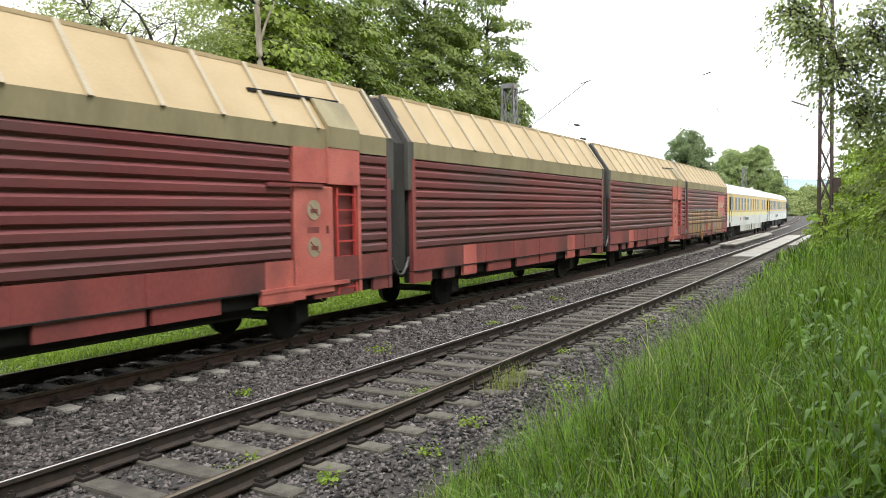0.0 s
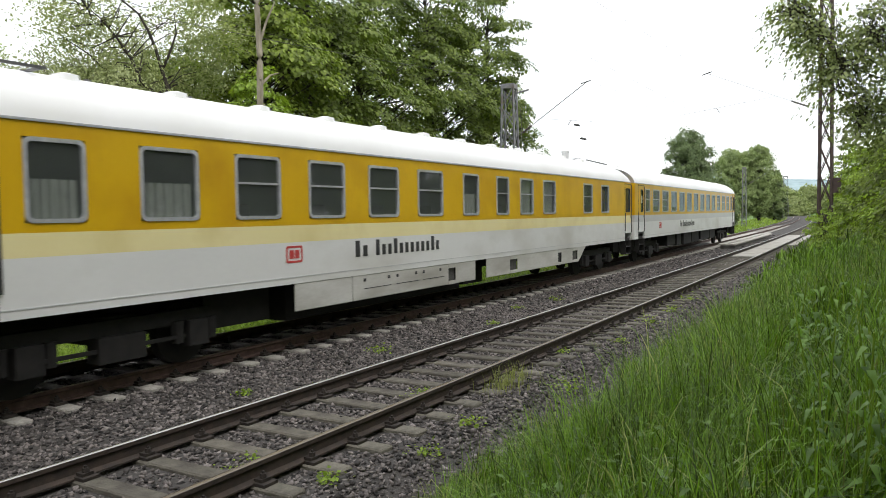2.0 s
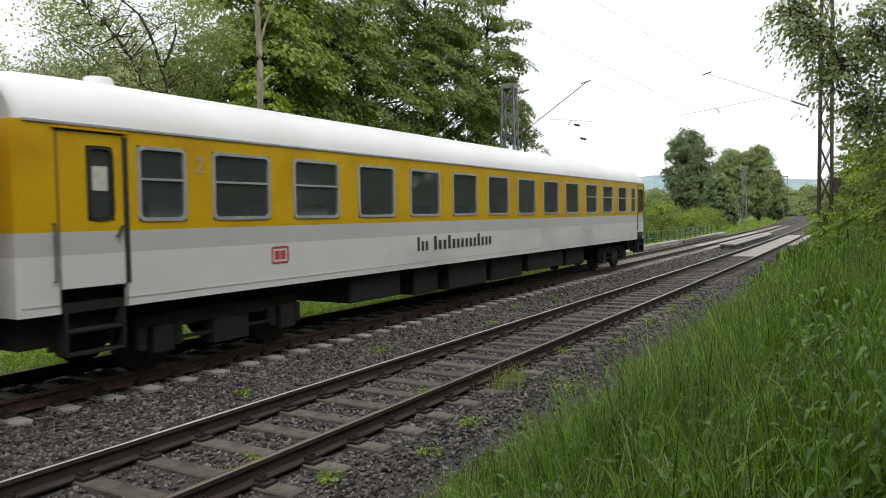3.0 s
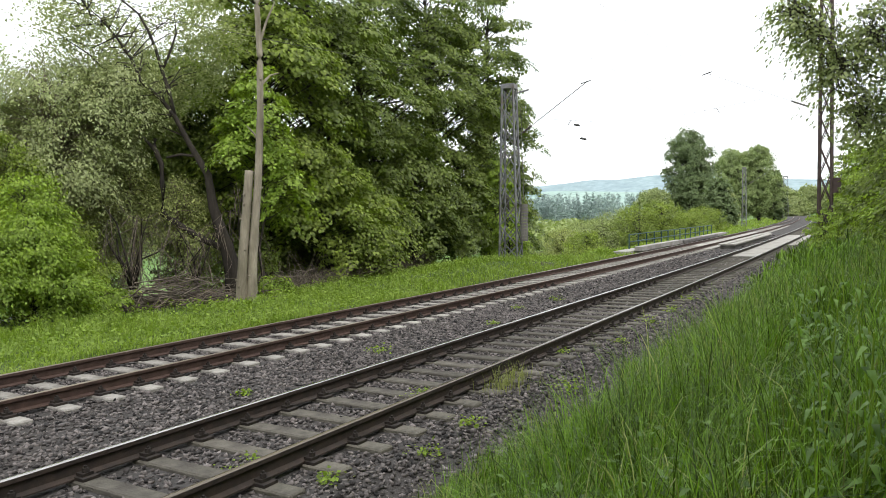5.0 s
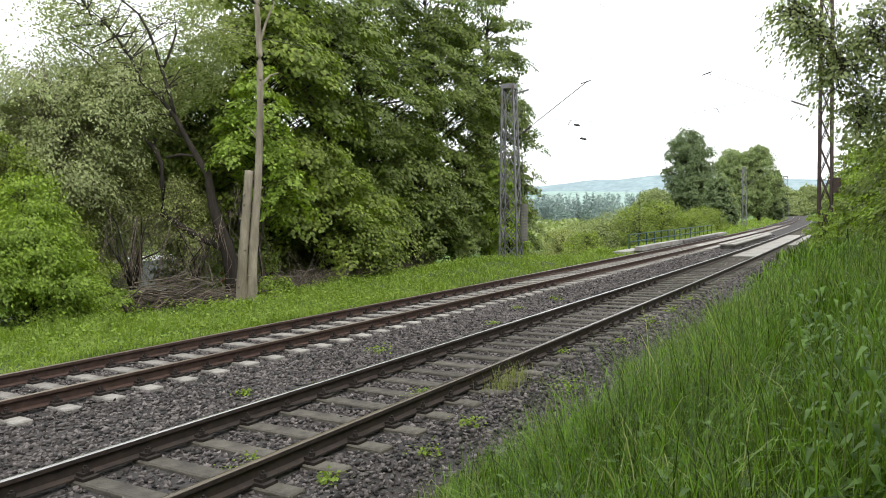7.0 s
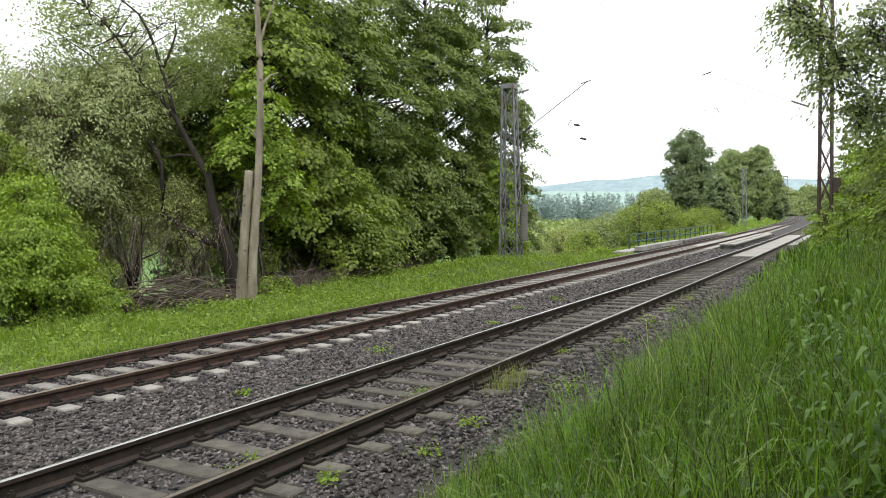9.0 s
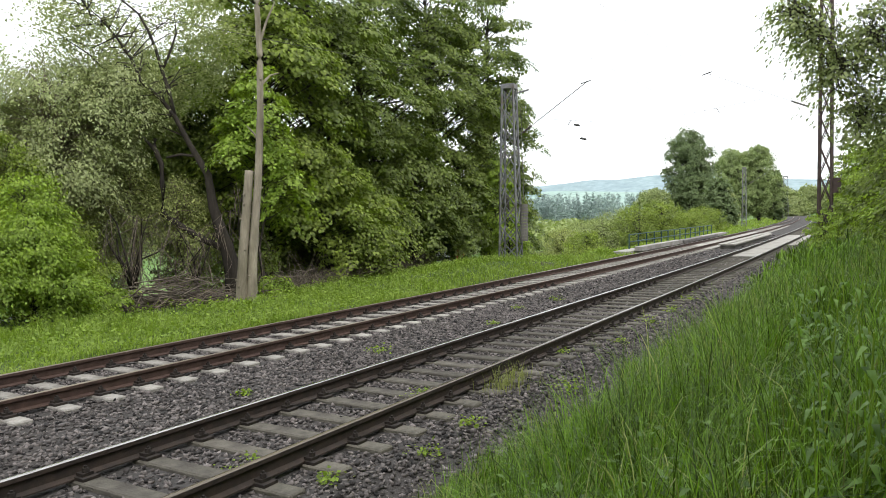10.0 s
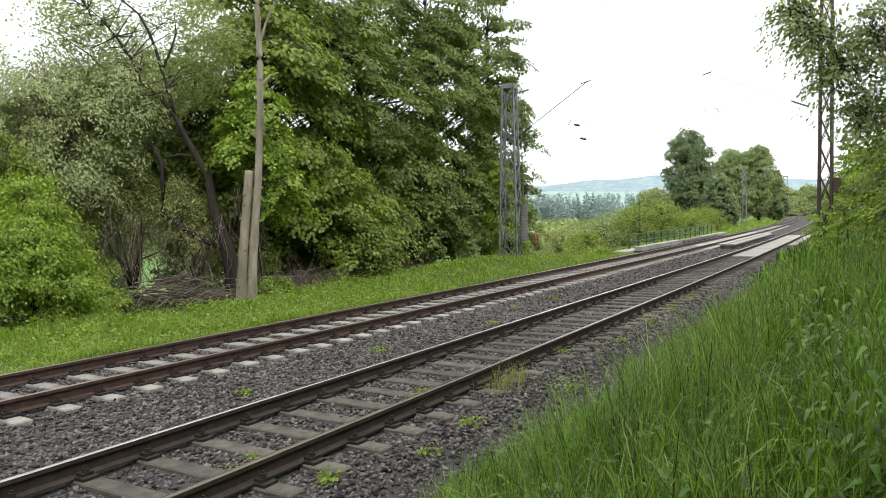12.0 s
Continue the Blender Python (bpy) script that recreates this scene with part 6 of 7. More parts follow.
def brushwood():
    """Tangled dry branches lying under the trees."""
    rng = np.random.default_rng(8)
    bm = bmesh.new()
    for k in range(380):
        y = rng.uniform(12.5, 31)
        x = edge_of_wood(y) - 0.5 + rng.normal(0, 0.55)
        z = float(ground_height(x, y)) + abs(rng.normal(0.06, 0.2))
        L = rng.uniform(0.4, 1.7)
        a = rng.uniform(0, math.tau)
        d = Vector((math.cos(a), math.sin(a), rng.normal(0.1, 0.3))) * L
        p = Vector((x, y, z))
        m = p + d * 0.5 + Vector((0, 0, rng.normal(0.1, 0.12)))
        r = rng.uniform(0.005, 0.018)
        tube(bm, [p, m, p + d], [r, r * 0.8, r * 0.3], 4, cap=False)
    for k in range(90):                             # thin upright shoots
        y = rng.uniform(17, 31)
        x = edge_of_wood(y) - 0.6 + rng.normal(0, 0.4)
        p = Vector((x, y, float(ground_height(x, y))))
        q = p + Vector((rng.normal(0, 0.35), rng.normal(0, 0.35), rng.uniform(0.5, 1.6)))
        tube(bm, [p, p.lerp(q, 0.5) + Vector(rng.normal(0, 0.1, 3)), q], [0.012, 0.009, 0.004], 4, cap=False)
    tagged(part("brushwood", bm, M["twig"]), "tangled dry grey branches on the ground", "brushwood", kind="stuff")
    # arching bramble canes along the wood's edge
    bm = bmesh.new()
    for k in range(1500):
        y = 17.5 + 15 * rng.uniform(0, 1)
        x = edge_of_wood(y) - 0.35 + rng.normal(0, 0.5)
        p = Vector((x, y, float(ground_height(x, y)) - 0.03))
        a, L, h = rng.uniform(0, math.tau), rng.uniform(0.3, 1.0), rng.uniform(0.2, 0.75)
        d = Vector((math.cos(a), math.sin(a), 0)) * L
        tube(bm, [p, p + d * 0.25 + Vector((0, 0, h * 0.75)), p + d * 0.6 + Vector((0, 0, h)), p + d + Vector((0, 0, h * 0.55))], [0.008, 0.007, 0.005, 0.002], 3, cap=False)
    tagged(part("bramble_canes", bm, M["bramble"]), "grey brown leafless bramble canes at the wood's edge", "brambles", kind="stuff")
    # a heap of cut branches
    bm = bmesh.new()
    for k in range(330):
        f = rng.normal(0, 0.75)
        c = Vector((-12.35, 14.6, -0.5)) + Vector((0.55, 0.83, 0)) * f * 1.25 + Vector(rng.normal(0, 0.25, 3)) * 0.8
        c.z = -0.5 + abs(rng.normal(0, 0.34)) * math.exp(-f * f * 0.6)
        a = rng.normal(0.95, 0.55)
        d = Vector((math.cos(a), math.sin(a), rng.normal(0, 0.22))) * rng.uniform(0.35, 1.1)
        r = rng.uniform(0.007, 0.022)
        tube(bm, [c - d, c + Vector((0, 0, rng.normal(0.03, 0.05))), c + d], [r, r * 0.8, r * 0.4], 4, cap=False)
    tagged(part("branch_heap", bm, M["bramble"]), "heap of cut brown branches on the verge", "brushwood", kind="stuff")


def tangled_shrub(base, h, count, spread, seed, hang, label, thick=0.05):
    """A half-bare shrub: dark forking stems, and thin pale shoots that hang from them."""
    rng = np.random.default_rng(seed)
    t = empty("tangled_shrub", pose(*base), label, "shrub", "tangled shrubs")
    bm = bmesh.new()
    tube(bm, [(0, 0, -0.2), (0.03, 0.0, h * 0.18), (-0.04, 0.03, h * 0.36)], [thick * 1.8, thick * 1.4, thick * 1.2], 8)
    trunk = part("trunk", bm, M["bark_dark"], t, smooth=True)
    for k in range(count):
        a = k * 2.4 + rng.normal(0, 0.4)
        o = Vector((math.cos(a), math.sin(a), 0)) * spread * rng.uniform(0.5, 1.1)
        z = h * rng.uniform(0.75, 1.1)
        pts = [Vector((-0.03, 0.02, h * rng.uniform(0.2, 0.36))), o * 0.35 + Vector((0, 0, h * 0.5)), o * 0.7 + Vector((0, 0, z * 0.82)), o + Vector((0, 0, z))]
        pts = [pts[0]] + [p + Vector(rng.normal(0, 0.12, 3)) for p in pts[1:]]
        bm = bmesh.new()
        tube(bm, pts, [thick, thick * 0.7, thick * 0.45, thick * 0.15], 6)
        b = part("bough", bm, M["bark_dark"], trunk, smooth=True)
        bm = bmesh.new()
        for j in range(hang):
            i = int(rng.integers(0, 3))
            p = pts[i].lerp(pts[i + 1], rng.uniform(0.1, 1))
            d = Vector((rng.normal(0, 0.4), rng.normal(0, 0.4), 0))
            e = p + d * 1.5 - Vector((0, 0, rng.uniform(0.1, 0.85) * p.z))
            tube(bm, [p, p + d * 0.5 + Vector((0, 0, 0.15)), p.lerp(e, 0.55) + d * 0.5 + Vector(rng.normal(0, 0.06, 3)), e], [0.011, 0.009, 0.007, 0.003], 4, cap=False)
        part("shootwork", bm, M["twig"], t, "thin pale hanging shoots")
    return t


brushwood()
tangled_shrub((-14.4, 14.7, -0.9), 3.4, 8, 1.3, 5, 11, "half-bare shrub with forking stems and hanging shoots")
tangled_shrub((-13.5, 16.4, -0.8), 3.0, 7, 1.1, 6, 12, "half-bare shrub tangled with hanging shoots", 0.03)
tangled_shrub((-12.9, 17.9, -0.75), 3.6, 6, 0.9, 7, 8, "leafless shoots beside the leaning trunk", 0.03)


def right_side():
    """Overhanging boughs, hedge and trees on the viewer's side of the line."""
    G = lambda x, y: float(ground_height(x, y))
    bough_tree("overhanging_tree", (7.6, 10.2, G(7.6, 10.2)), 7.5, [(-3.14, 0.4, 3.6, 0.3, 0.4, 0.25), (-2.88, 0.5, 3.35, 0.35, 0.5, 0.3), (-2.63, 0.6, 2.85, 0.35, 0.5, 0.35), (-2.2, 0.9, 3.3, 0.45, 0.6, 0.5), (-2.4, 0.8, 2.3, 0.25, 0.5, 0.35), (-2.0, 0.9, 2.3, 0.4, 0.6, 0.5), (-1.9, 0.9, 1.5, 0.3, 0.6, 0.4), (-1.0, 0.8, 3.0, 1.0, 1.0, 0.9)], 900, 22, 0.36, 0.15, 0.055, "near_leaf",
               "overhanging tree with small grey green leaves", 81, 0.12, wide=0.34, shell=2.2, twig=0.005, droop=0.6, limbs=3, whole=0.04)
    for i, (x, y, h, w) in enumerate(((6.0, 30, 4.2, 1.4), (6.8, 24, 4.6, 1.6), (7.7, 18.5, 4.6, 1.7), (5.6, 36.5, 4.0, 1.5), (8.6, 14, 4.6, 1.8), (4.9, 42, 5, 1.6), (4.6, 50, 6, 2.0), (4.3, 60, 7, 2.4))):
        bough_tree("hedge_tree", (x, y, G(x, y)), h, [(0, 0, h * 0.58, w * 0.85, w * 0.85, h * 0.42), (-0.3, -0.4, h * 0.3, w * 0.85, w, h * 0.28)], 120, 90, 0.8, 0.36, 0.11, "bush" if i % 2 else "linden_shaded", "dense green hedge tree beside the line", 90 + i, 0.09, twig=0.015)
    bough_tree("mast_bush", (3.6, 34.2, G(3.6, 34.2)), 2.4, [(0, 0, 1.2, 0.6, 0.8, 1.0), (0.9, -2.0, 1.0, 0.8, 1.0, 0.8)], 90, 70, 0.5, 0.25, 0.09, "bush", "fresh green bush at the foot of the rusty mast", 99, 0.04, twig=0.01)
    # unseen wood added behind the viewer: dark window reflections, and shade on the bank
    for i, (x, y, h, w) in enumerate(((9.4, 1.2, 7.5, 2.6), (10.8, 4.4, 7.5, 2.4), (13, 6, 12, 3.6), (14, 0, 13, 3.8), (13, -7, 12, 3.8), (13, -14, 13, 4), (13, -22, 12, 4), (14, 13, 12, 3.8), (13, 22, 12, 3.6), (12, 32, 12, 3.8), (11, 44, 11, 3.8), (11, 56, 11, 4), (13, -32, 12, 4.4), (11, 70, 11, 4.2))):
        tree("wood_tree", (x, y, G(x, y)), h, [(0, 0, h * 0.6, w, w, h * 0.42), (0, 0, h * 0.28, w * 0.95, w, h * 0.3)], 210, 26, 0.6, 0.56, "linden_shaded", "unseen dense green tree added for shade and reflections", 110 + i, 0.2, limbs=5, gap=0.05)


right_side()


def distance():
    """Trees beyond the bridge, the valley's woods, and the hills."""
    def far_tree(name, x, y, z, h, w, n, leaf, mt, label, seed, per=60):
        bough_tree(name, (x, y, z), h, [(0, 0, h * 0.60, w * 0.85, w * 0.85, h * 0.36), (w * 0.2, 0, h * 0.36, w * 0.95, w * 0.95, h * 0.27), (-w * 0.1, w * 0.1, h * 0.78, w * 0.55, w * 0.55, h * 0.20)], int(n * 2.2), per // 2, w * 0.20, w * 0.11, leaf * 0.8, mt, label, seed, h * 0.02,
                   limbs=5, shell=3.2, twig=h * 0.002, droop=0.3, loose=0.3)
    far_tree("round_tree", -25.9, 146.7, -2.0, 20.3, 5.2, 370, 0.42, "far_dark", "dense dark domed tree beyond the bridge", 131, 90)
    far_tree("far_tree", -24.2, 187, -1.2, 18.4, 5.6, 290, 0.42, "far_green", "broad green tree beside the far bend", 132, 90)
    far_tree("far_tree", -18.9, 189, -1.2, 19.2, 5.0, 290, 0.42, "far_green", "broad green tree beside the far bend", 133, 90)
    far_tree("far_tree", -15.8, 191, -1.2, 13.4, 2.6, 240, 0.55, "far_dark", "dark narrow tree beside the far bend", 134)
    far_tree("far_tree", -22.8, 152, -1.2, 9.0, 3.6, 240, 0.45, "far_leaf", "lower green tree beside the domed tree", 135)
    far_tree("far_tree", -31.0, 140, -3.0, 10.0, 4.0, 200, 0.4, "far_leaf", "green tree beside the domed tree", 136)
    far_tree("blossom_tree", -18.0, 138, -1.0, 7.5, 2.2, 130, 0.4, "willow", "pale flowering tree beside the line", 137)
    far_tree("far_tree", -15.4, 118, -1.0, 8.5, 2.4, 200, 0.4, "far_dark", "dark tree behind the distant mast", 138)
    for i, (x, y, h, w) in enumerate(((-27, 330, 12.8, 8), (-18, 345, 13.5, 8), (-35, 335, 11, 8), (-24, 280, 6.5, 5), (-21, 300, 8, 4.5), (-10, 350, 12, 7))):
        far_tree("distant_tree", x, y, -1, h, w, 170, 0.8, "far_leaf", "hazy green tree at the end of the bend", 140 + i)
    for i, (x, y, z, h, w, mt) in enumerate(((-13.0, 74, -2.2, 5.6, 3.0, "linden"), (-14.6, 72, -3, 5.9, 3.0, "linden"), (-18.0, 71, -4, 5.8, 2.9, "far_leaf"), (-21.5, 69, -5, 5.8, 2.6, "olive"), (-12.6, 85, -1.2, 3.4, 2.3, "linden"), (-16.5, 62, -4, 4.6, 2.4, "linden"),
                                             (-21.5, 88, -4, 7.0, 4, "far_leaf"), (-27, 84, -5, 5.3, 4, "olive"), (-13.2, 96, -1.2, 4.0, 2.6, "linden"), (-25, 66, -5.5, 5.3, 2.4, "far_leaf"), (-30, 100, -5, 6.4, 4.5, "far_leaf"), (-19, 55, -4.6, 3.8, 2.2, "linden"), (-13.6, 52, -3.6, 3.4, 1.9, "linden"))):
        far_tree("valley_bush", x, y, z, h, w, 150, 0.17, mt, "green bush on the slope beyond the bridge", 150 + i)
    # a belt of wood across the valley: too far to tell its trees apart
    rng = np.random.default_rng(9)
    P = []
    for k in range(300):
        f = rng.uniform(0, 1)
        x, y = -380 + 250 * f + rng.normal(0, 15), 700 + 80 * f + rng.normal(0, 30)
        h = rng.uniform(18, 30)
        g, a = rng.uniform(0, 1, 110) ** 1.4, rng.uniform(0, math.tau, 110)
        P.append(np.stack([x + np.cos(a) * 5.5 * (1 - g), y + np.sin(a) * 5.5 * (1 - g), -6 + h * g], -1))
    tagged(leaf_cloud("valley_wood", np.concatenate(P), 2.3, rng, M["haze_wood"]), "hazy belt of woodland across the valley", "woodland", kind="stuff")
    P = []
    for k in range(420):
        x, y = rng.uniform(-190, -32), rng.uniform(150, 480)
        if x > -24 - (y - 150) * 0.12:
            continue
        h = rng.uniform(3, 7)
        u = rng.normal(0, 1, (60, 3))
        u /= np.linalg.norm(u, axis=1, keepdims=True)
        P.append(np.array([x, y, -8 + h * 0.45]) + u * np.array([5, 5, h * 0.5]))
    tagged(leaf_cloud("valley_scrub", np.concatenate(P), 1.9, rng, M["far_leaf"]), "hazy scrub and hedges in the valley", "woodland", kind="stuff")
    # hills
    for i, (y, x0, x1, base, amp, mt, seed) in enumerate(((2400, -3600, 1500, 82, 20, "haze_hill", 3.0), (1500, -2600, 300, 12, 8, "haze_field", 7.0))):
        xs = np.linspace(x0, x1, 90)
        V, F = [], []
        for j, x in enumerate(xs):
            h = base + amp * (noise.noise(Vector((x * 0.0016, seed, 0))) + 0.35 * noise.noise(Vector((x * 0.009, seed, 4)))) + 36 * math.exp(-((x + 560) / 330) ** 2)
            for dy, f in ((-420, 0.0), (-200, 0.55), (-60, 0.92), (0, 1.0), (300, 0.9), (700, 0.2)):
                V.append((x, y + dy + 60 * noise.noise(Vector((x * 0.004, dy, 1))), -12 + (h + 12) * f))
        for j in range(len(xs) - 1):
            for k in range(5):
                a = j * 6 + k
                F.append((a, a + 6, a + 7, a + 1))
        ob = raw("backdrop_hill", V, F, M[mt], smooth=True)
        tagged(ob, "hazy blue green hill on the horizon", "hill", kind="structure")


# distance haze is put into the hill and field base colours
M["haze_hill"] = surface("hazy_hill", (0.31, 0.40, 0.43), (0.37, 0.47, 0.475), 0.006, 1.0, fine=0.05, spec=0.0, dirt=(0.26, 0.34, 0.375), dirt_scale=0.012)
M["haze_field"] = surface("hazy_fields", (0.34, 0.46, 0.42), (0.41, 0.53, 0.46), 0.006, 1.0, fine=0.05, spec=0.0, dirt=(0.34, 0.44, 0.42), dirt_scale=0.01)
# leaf colour of the valley belt, paled and blued to paint in haze
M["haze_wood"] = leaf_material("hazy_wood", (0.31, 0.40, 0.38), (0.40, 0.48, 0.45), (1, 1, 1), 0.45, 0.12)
distance()


# ---- grass and weeds ----
def blades(name, d, y, h, w, lean, rng, material, label, z0=None):
    """Tapering blades of grass that arch over; lean is how far each one bends."""
    n = len(d)
    x = bend(y) + d
    z = ground_height(d, y) - 0.02 if z0 is None else z0
    a = np.array([noise.noise(Vector((p * 1.6, q * 1.6, 3.3))) for p, q in zip(x, y)]) * 9.0 + rng.normal(0, 0.8, n)
    dx, dy = np.cos(a), np.sin(a)
    t = a + math.pi / 2 + rng.normal(0, 0.5, n)
    side = np.stack([np.cos(t) * w / 2, np.sin(t) * w / 2, np.zeros(n)], -1)
    out = np.stack([dx, dy, np.zeros(n)], -1)
    p = np.stack([x, y, z], -1)
    steps = (0.34, 0.26, 0.22, 0.18)
    angle, V = 0.28 * lean * rng.uniform(0, 1, n), [p - side * 0.8, p + side * 0.8]
    for k, (f, taper) in enumerate(zip(steps, (1.0, 0.85, 0.55, 0.0))):
        p = p + (h * f)[:, None] * (out * np.sin(angle)[:, None] + np.array([0, 0, 1.0]) * np.cos(angle)[:, None])
        angle = angle + lean * (0.25, 0.6, 1.0, 0.0)[k]
        V += [p - side * taper, p + side * taper] if taper else [p]
    V = np.stack(V, 1)
    tri = np.array([(0, 1, 2), (1, 3, 2), (2, 3, 4), (3, 5, 4), (4, 5, 6), (5, 7, 6), (6, 7, 8)])
    F = (tri[None] + (np.arange(n) * 9)[:, None, None]).reshape(-1, 3)
    return tagged(raw(name, V.reshape(-1, 3), F, material), label, "grass", kind="stuff")


def grass():
    rng = np.random.default_rng(17)

    def edge(y):
        return 2.25 + 0.22 * np.sin(y * 0.9) + 0.15 * np.sin(y * 2.7) - 0.75 * smooth(12, 42, y)

    def bank(n, y0, y1, dmax, hmin, hmax, w, power, tuft, material, name, label):
        y = y0 + (y1 - y0) * rng.uniform(0, 1, n) ** power
        e = edge(y)
        f = rng.uniform(0, 1, n)
        d = e + (dmax - e) * f
        # gather in tufts
        d = d + rng.normal(0, tuft, n)
        keep = (d > e - 0.1 * rng.uniform(0, 1, n)) & (np.hypot(d - 5.44, y) > 1.9)
        d, y, f = d[keep], y[keep], f[keep]
        n = len(d)
        patch = np.array([noise.noise(Vector((a * 0.8, b * 0.5, 0))) for a, b in zip(d, y)])
        bare = np.array([noise.noise(Vector((a * 2.3, b * 1.7, 9))) for a, b in zip(d, y)])
        on = bare + 0.25 * rng.normal(0, 1, n) > -0.2
        d, y, patch, n = d[on], y[on], patch[on], int(on.sum())
        grow = 0.3 + 0.7 * smooth(0.0, 1.0, (d - edge(y)) / 1.1)
        h = rng.uniform(hmin, hmax, n) * grow * (1 + 0.9 * patch + 0.5 * bare[on])
        blades(name, d, y, h, w * rng.uniform(0.5, 1.8, n), 0.2 + 1.7 * rng.uniform(0, 1, n) ** 1.2, rng, material, label)
    bank(88000, 1.2, 10, 7.5, 0.20, 0.85, 0.0052, 1.0, 0.05, M["grass"], "meadow_grass", "long fresh green meadow grass on the bank")
    bank(40000, 8, 24, 8.5, 0.3, 0.85, 0.0095, 1.2, 0.05, M["grass"], "meadow_grass", "long fresh green meadow grass on the bank")
    bank(12000, 22, 75, 8.0, 0.4, 0.9, 0.04, 1.3, 0.05, M["grass"], "meadow_grass", "long fresh green meadow grass on the bank")
    bank(6000, -14, 1.6, 8.5, 0.25, 0.7, 0.009, 1.0, 0.05, M["grass"], "meadow_grass", "long fresh green meadow grass on the bank")
    bank(7500, 1.5, 16, 7.0, 0.4, 0.9, 0.0048, 1.0, 0.05, M["grass_dry"], "seeding_grass", "pale seeding grass stalks on the bank")

    def verge(n, y0, y1, d0, d1, hmin, hmax, w, power):
        y = y0 + (y1 - y0) * rng.uniform(0, 1, n) ** power
        d = d0 + (d1 - d0) * rng.uniform(0, 1, n)
        d = d + 0.25 * np.sin(y * 1.3)
        patch = np.array([noise.noise(Vector((a * 0.7, b * 0.4, 5))) for a, b in zip(d, y)])
        wood = -11.75 - np.maximum(0.0, y - 17.0) * 0.19
        on = d > wood + rng.normal(0.1, 0.25, n)
        d, y, patch, n = d[on], y[on], patch[on], int(on.sum())
        blades("verge_grass", d, y, rng.uniform(hmin, hmax, n) * (1 + 1.1 * patch), w * rng.uniform(0.5, 1.5, n), rng.uniform(0.3, 1.5, n), rng, M["verge"], "low fresh green grass on the verge")
    verge(32000, 3, 20, -11.8, -6.7, 0.06, 0.30, 0.014, 1.0)
    verge(24000, 18, 44, -15.5, -6.7, 0.08, 0.32, 0.024, 1.1)
    verge(6000, 42, 130, -10.5, -8.4, 0.15, 0.4, 0.09, 1.4)
    verge(6000, -14, 3.2, -11.6, -6.7, 0.10, 0.3, 0.05, 1.0)
    verge(4000, 82, 260, -16, -6.9, 0.15, 0.4, 0.15, 1.2)
    # broad-leaved plants low on the verge
    n = 34000
    y = rng.uniform(3, 40, n)
    d = rng.uniform(-12.3, -6.9, n) - np.maximum(0, y - 17) * 0.12 * rng.uniform(0, 1, n)
    lush = np.array([noise.noise(Vector((a * 1.1, b * 0.8, 21))) for a, b in zip(d, y)]) + 0.3 * rng.normal(0, 1, n)
    d, y, lush = d[lush > -0.05], y[lush > -0.05], lush[lush > -0.05]
    pts = np.stack([bend(y) + d, y, ground_height(d, y) + 0.04 + rng.uniform(0, 0.34, len(d)) * np.clip(0.3 + lush, 0.2, 1)], -1)
    tagged(leaf_cloud("verge_weeds", pts, 0.085, rng, M["verge"], None, "", 0.0, 1.5), "low broad-leaved weeds on the verge", "weeds", kind="stuff")
    n = 8000
    y = rng.uniform(2.0, 12, n)
    d = rng.uniform(2.9, 7.5, n)
    ok = np.hypot(d - 5.44, y) > 2.4
    pts = np.stack([bend(y) + d, y, ground_height(d, y) + rng.uniform(0.05, 0.5, n)], -1)[ok]
    tagged(leaf_cloud("bank_weeds", pts, 0.06, rng, M["nettle"], None, "", 0.2, 1.2, wide=0.3), "broad-leaved weeds among the long grass", "weeds", kind="stuff")


grass()


def nettle(seed):
    """A tall stalk with pairs of toothed leaves."""
    rng = np.random.default_rng(seed)
    t = empty("nettle", pose(0, 0, 0), "tall green nettle stalk with drooping leaves", "weed", "nettles on the bank")
    h = 0.8
    top = Vector((rng.normal(0, 0.08), rng.normal(0, 0.08), h))
    bm = bmesh.new()
    tube(bm, [(0, 0, -0.05), top * 0.5 + Vector((0.02, 0, 0)), top], [0.006, 0.005, 0.003], 5)
    part("stalk", bm, M["weed"], t)
    V, F = [], []
    for k in range(9):
        z = h * (0.2 + 0.09 * k)
        a = k * 1.57 + rng.normal(0, 0.2)
        L = 0.08 * (1.15 - 0.07 * k)
        for s in (0, math.pi):
            dx, dy = math.cos(a + s), math.sin(a + s)
            c = Vector((top.x * z, top.y * z, z))
            i = len(V)
            for f, w, dz in ((0.1, 0.0, 0.0), (0.35, 0.26, 0.02), (0.35, -0.26, 0.02), (0.7, 0.18, 0.005), (0.7, -0.18, 0.005), (1.15, 0.0, -0.03)):
                V.append((c.x + dx * L * f - dy * L * w, c.y + dy * L * f + dx * L * w, c.z + dz))
            F += [(i, i + 1, i + 2), (i + 1, i + 3, i + 2), (i + 3, i + 4, i + 2), (i + 3, i + 5, i + 4)]
    raw("leaves", V, F, M["nettle"], t)
    return t


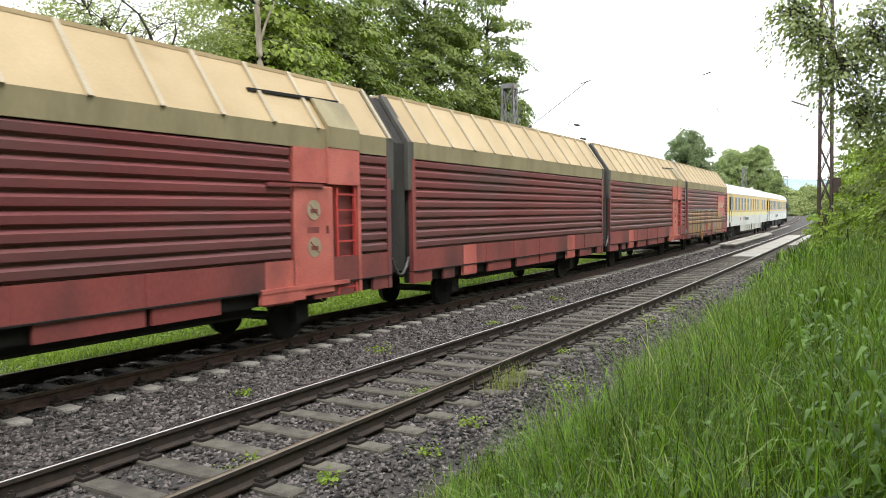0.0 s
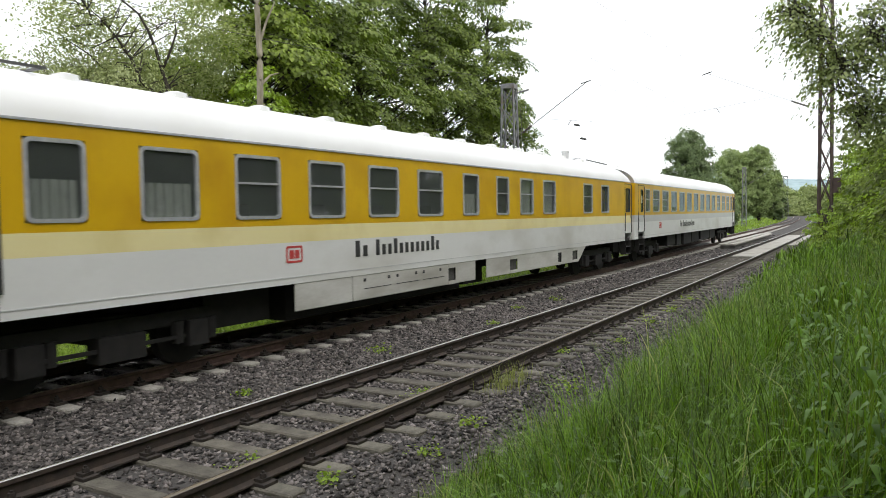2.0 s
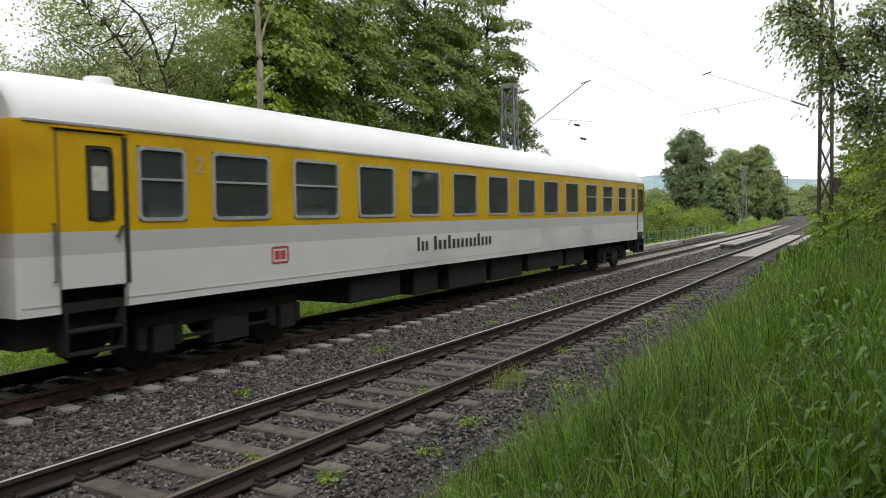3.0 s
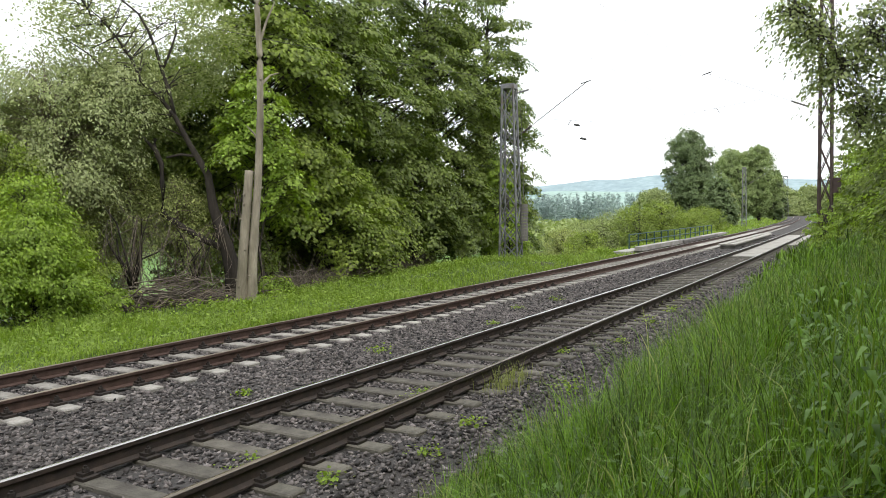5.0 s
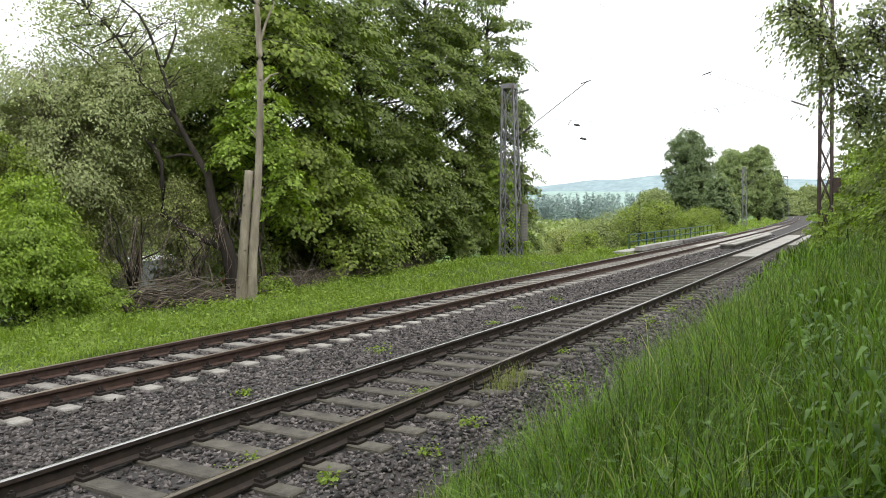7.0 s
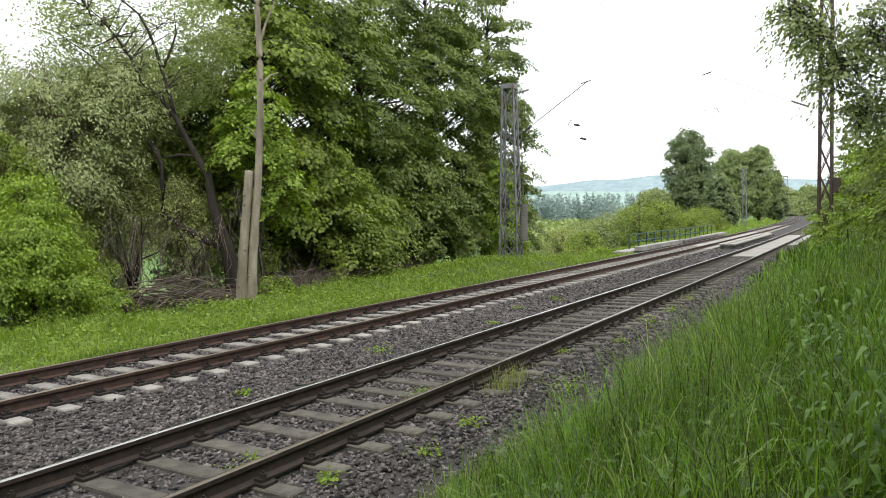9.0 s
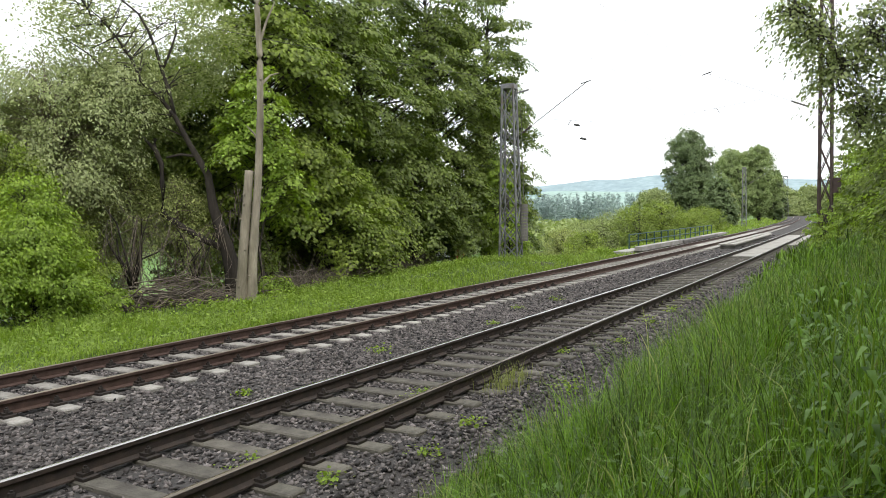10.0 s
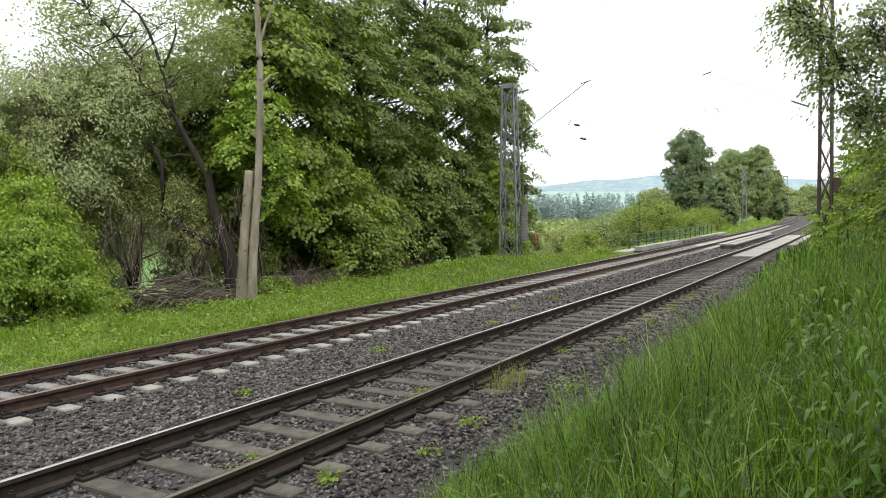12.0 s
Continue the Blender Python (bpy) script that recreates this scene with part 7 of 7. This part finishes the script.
def weeds():
    rng = np.random.default_rng(23)
    protos = [nettle(s) for s in (1, 2, 3)]
    spots = []
    while len(spots) < 80:
        y = rng.uniform(2.8, 7.2)
        d = rng.uniform(4.2, 6.6)
        b = d - 5.44
        if math.hypot(b, y) < 3.0 or b < -0.05 * y - 0.09 * y * rng.uniform(-0.3, 1) ** 3 or b > 0.05 * y + 0.5:
            continue
        spots.append((d, y))
    for i, (d, y) in enumerate(spots):
        m = pose(d, y, float(ground_height(d, y)), rng.normal(0, 6), rng.normal(0, 6), rng.uniform(0, 360)) @ Matrix.Scale(rng.uniform(0.95, 1.25), 4)
        p = protos[i % 3]
        if i < 3:
            p.matrix_basis = m
        else:
            copy_thing(p, m)
    # small plants that grow in the ballast
    plants = ((0.42, 4.95, 0.16), (-1.05, 7.6, 0.10), (0.35, 8.0, 0.13), (-1.95, 10.3, 0.15), (1.25, 5.0, 0.10), (1.35, 15.5, 0.2), (1.3, 17.6, 0.18), (-2.2, 16.5, 0.12), (-2.0, 18.6, 0.15), (1.85, 9.5, 0.22), (1.5, 7.2, 0.12),
              (1.45, 13.0, 0.12), (-1.8, 7.0, 0.08), (1.6, 6.1, 0.12), (-3.9, 6.9, 0.08), (1.2, 20, 0.2), (0.9, 11.6, 0.1), (-1.6, 14.0, 0.1))
    for i, (d, y, s) in enumerate(plants):
        t = empty("ballast_weed", pose(d + float(bend(y)), y, float(ground_height(d, y))), "small yellow green weed growing in the ballast", "weed", "weeds in the ballast")
        n = int(30 + 300 * s)
        u = rng.normal(0, 1, (n, 3)) * np.array([s * 0.75, s * 0.75, s * 0.35])
        u[:, 2] = np.abs(u[:, 2]) + 0.02
        leaf_cloud("leaves", u, 0.045, rng, M["weed"], t, "", 0.0, 1.0)
        for k in range(5):
            a = rng.uniform(0, math.tau)
            bm = bmesh.new()
            tube(bm, [(0, 0, -0.03), (math.cos(a) * s * 0.3, math.sin(a) * s * 0.3, s * 0.4), (math.cos(a) * s * 0.6, math.sin(a) * s * 0.6, s * 0.7)], [0.004, 0.003, 0.002], 4)
            part("stem", bm, M["weed"], t)
    n = 260                                            # dry tuft by the rail
    d, y = rng.normal(1.12, 0.12, n), rng.normal(9.0, 0.35, n)
    blades("dry_tuft", d, y, rng.uniform(0.1, 0.38, n), np.full(n, 0.006), rng.uniform(0.2, 0.9, n), rng, M["grass_dry"], "dry grass tuft beside the rail")


weeds()


motions()
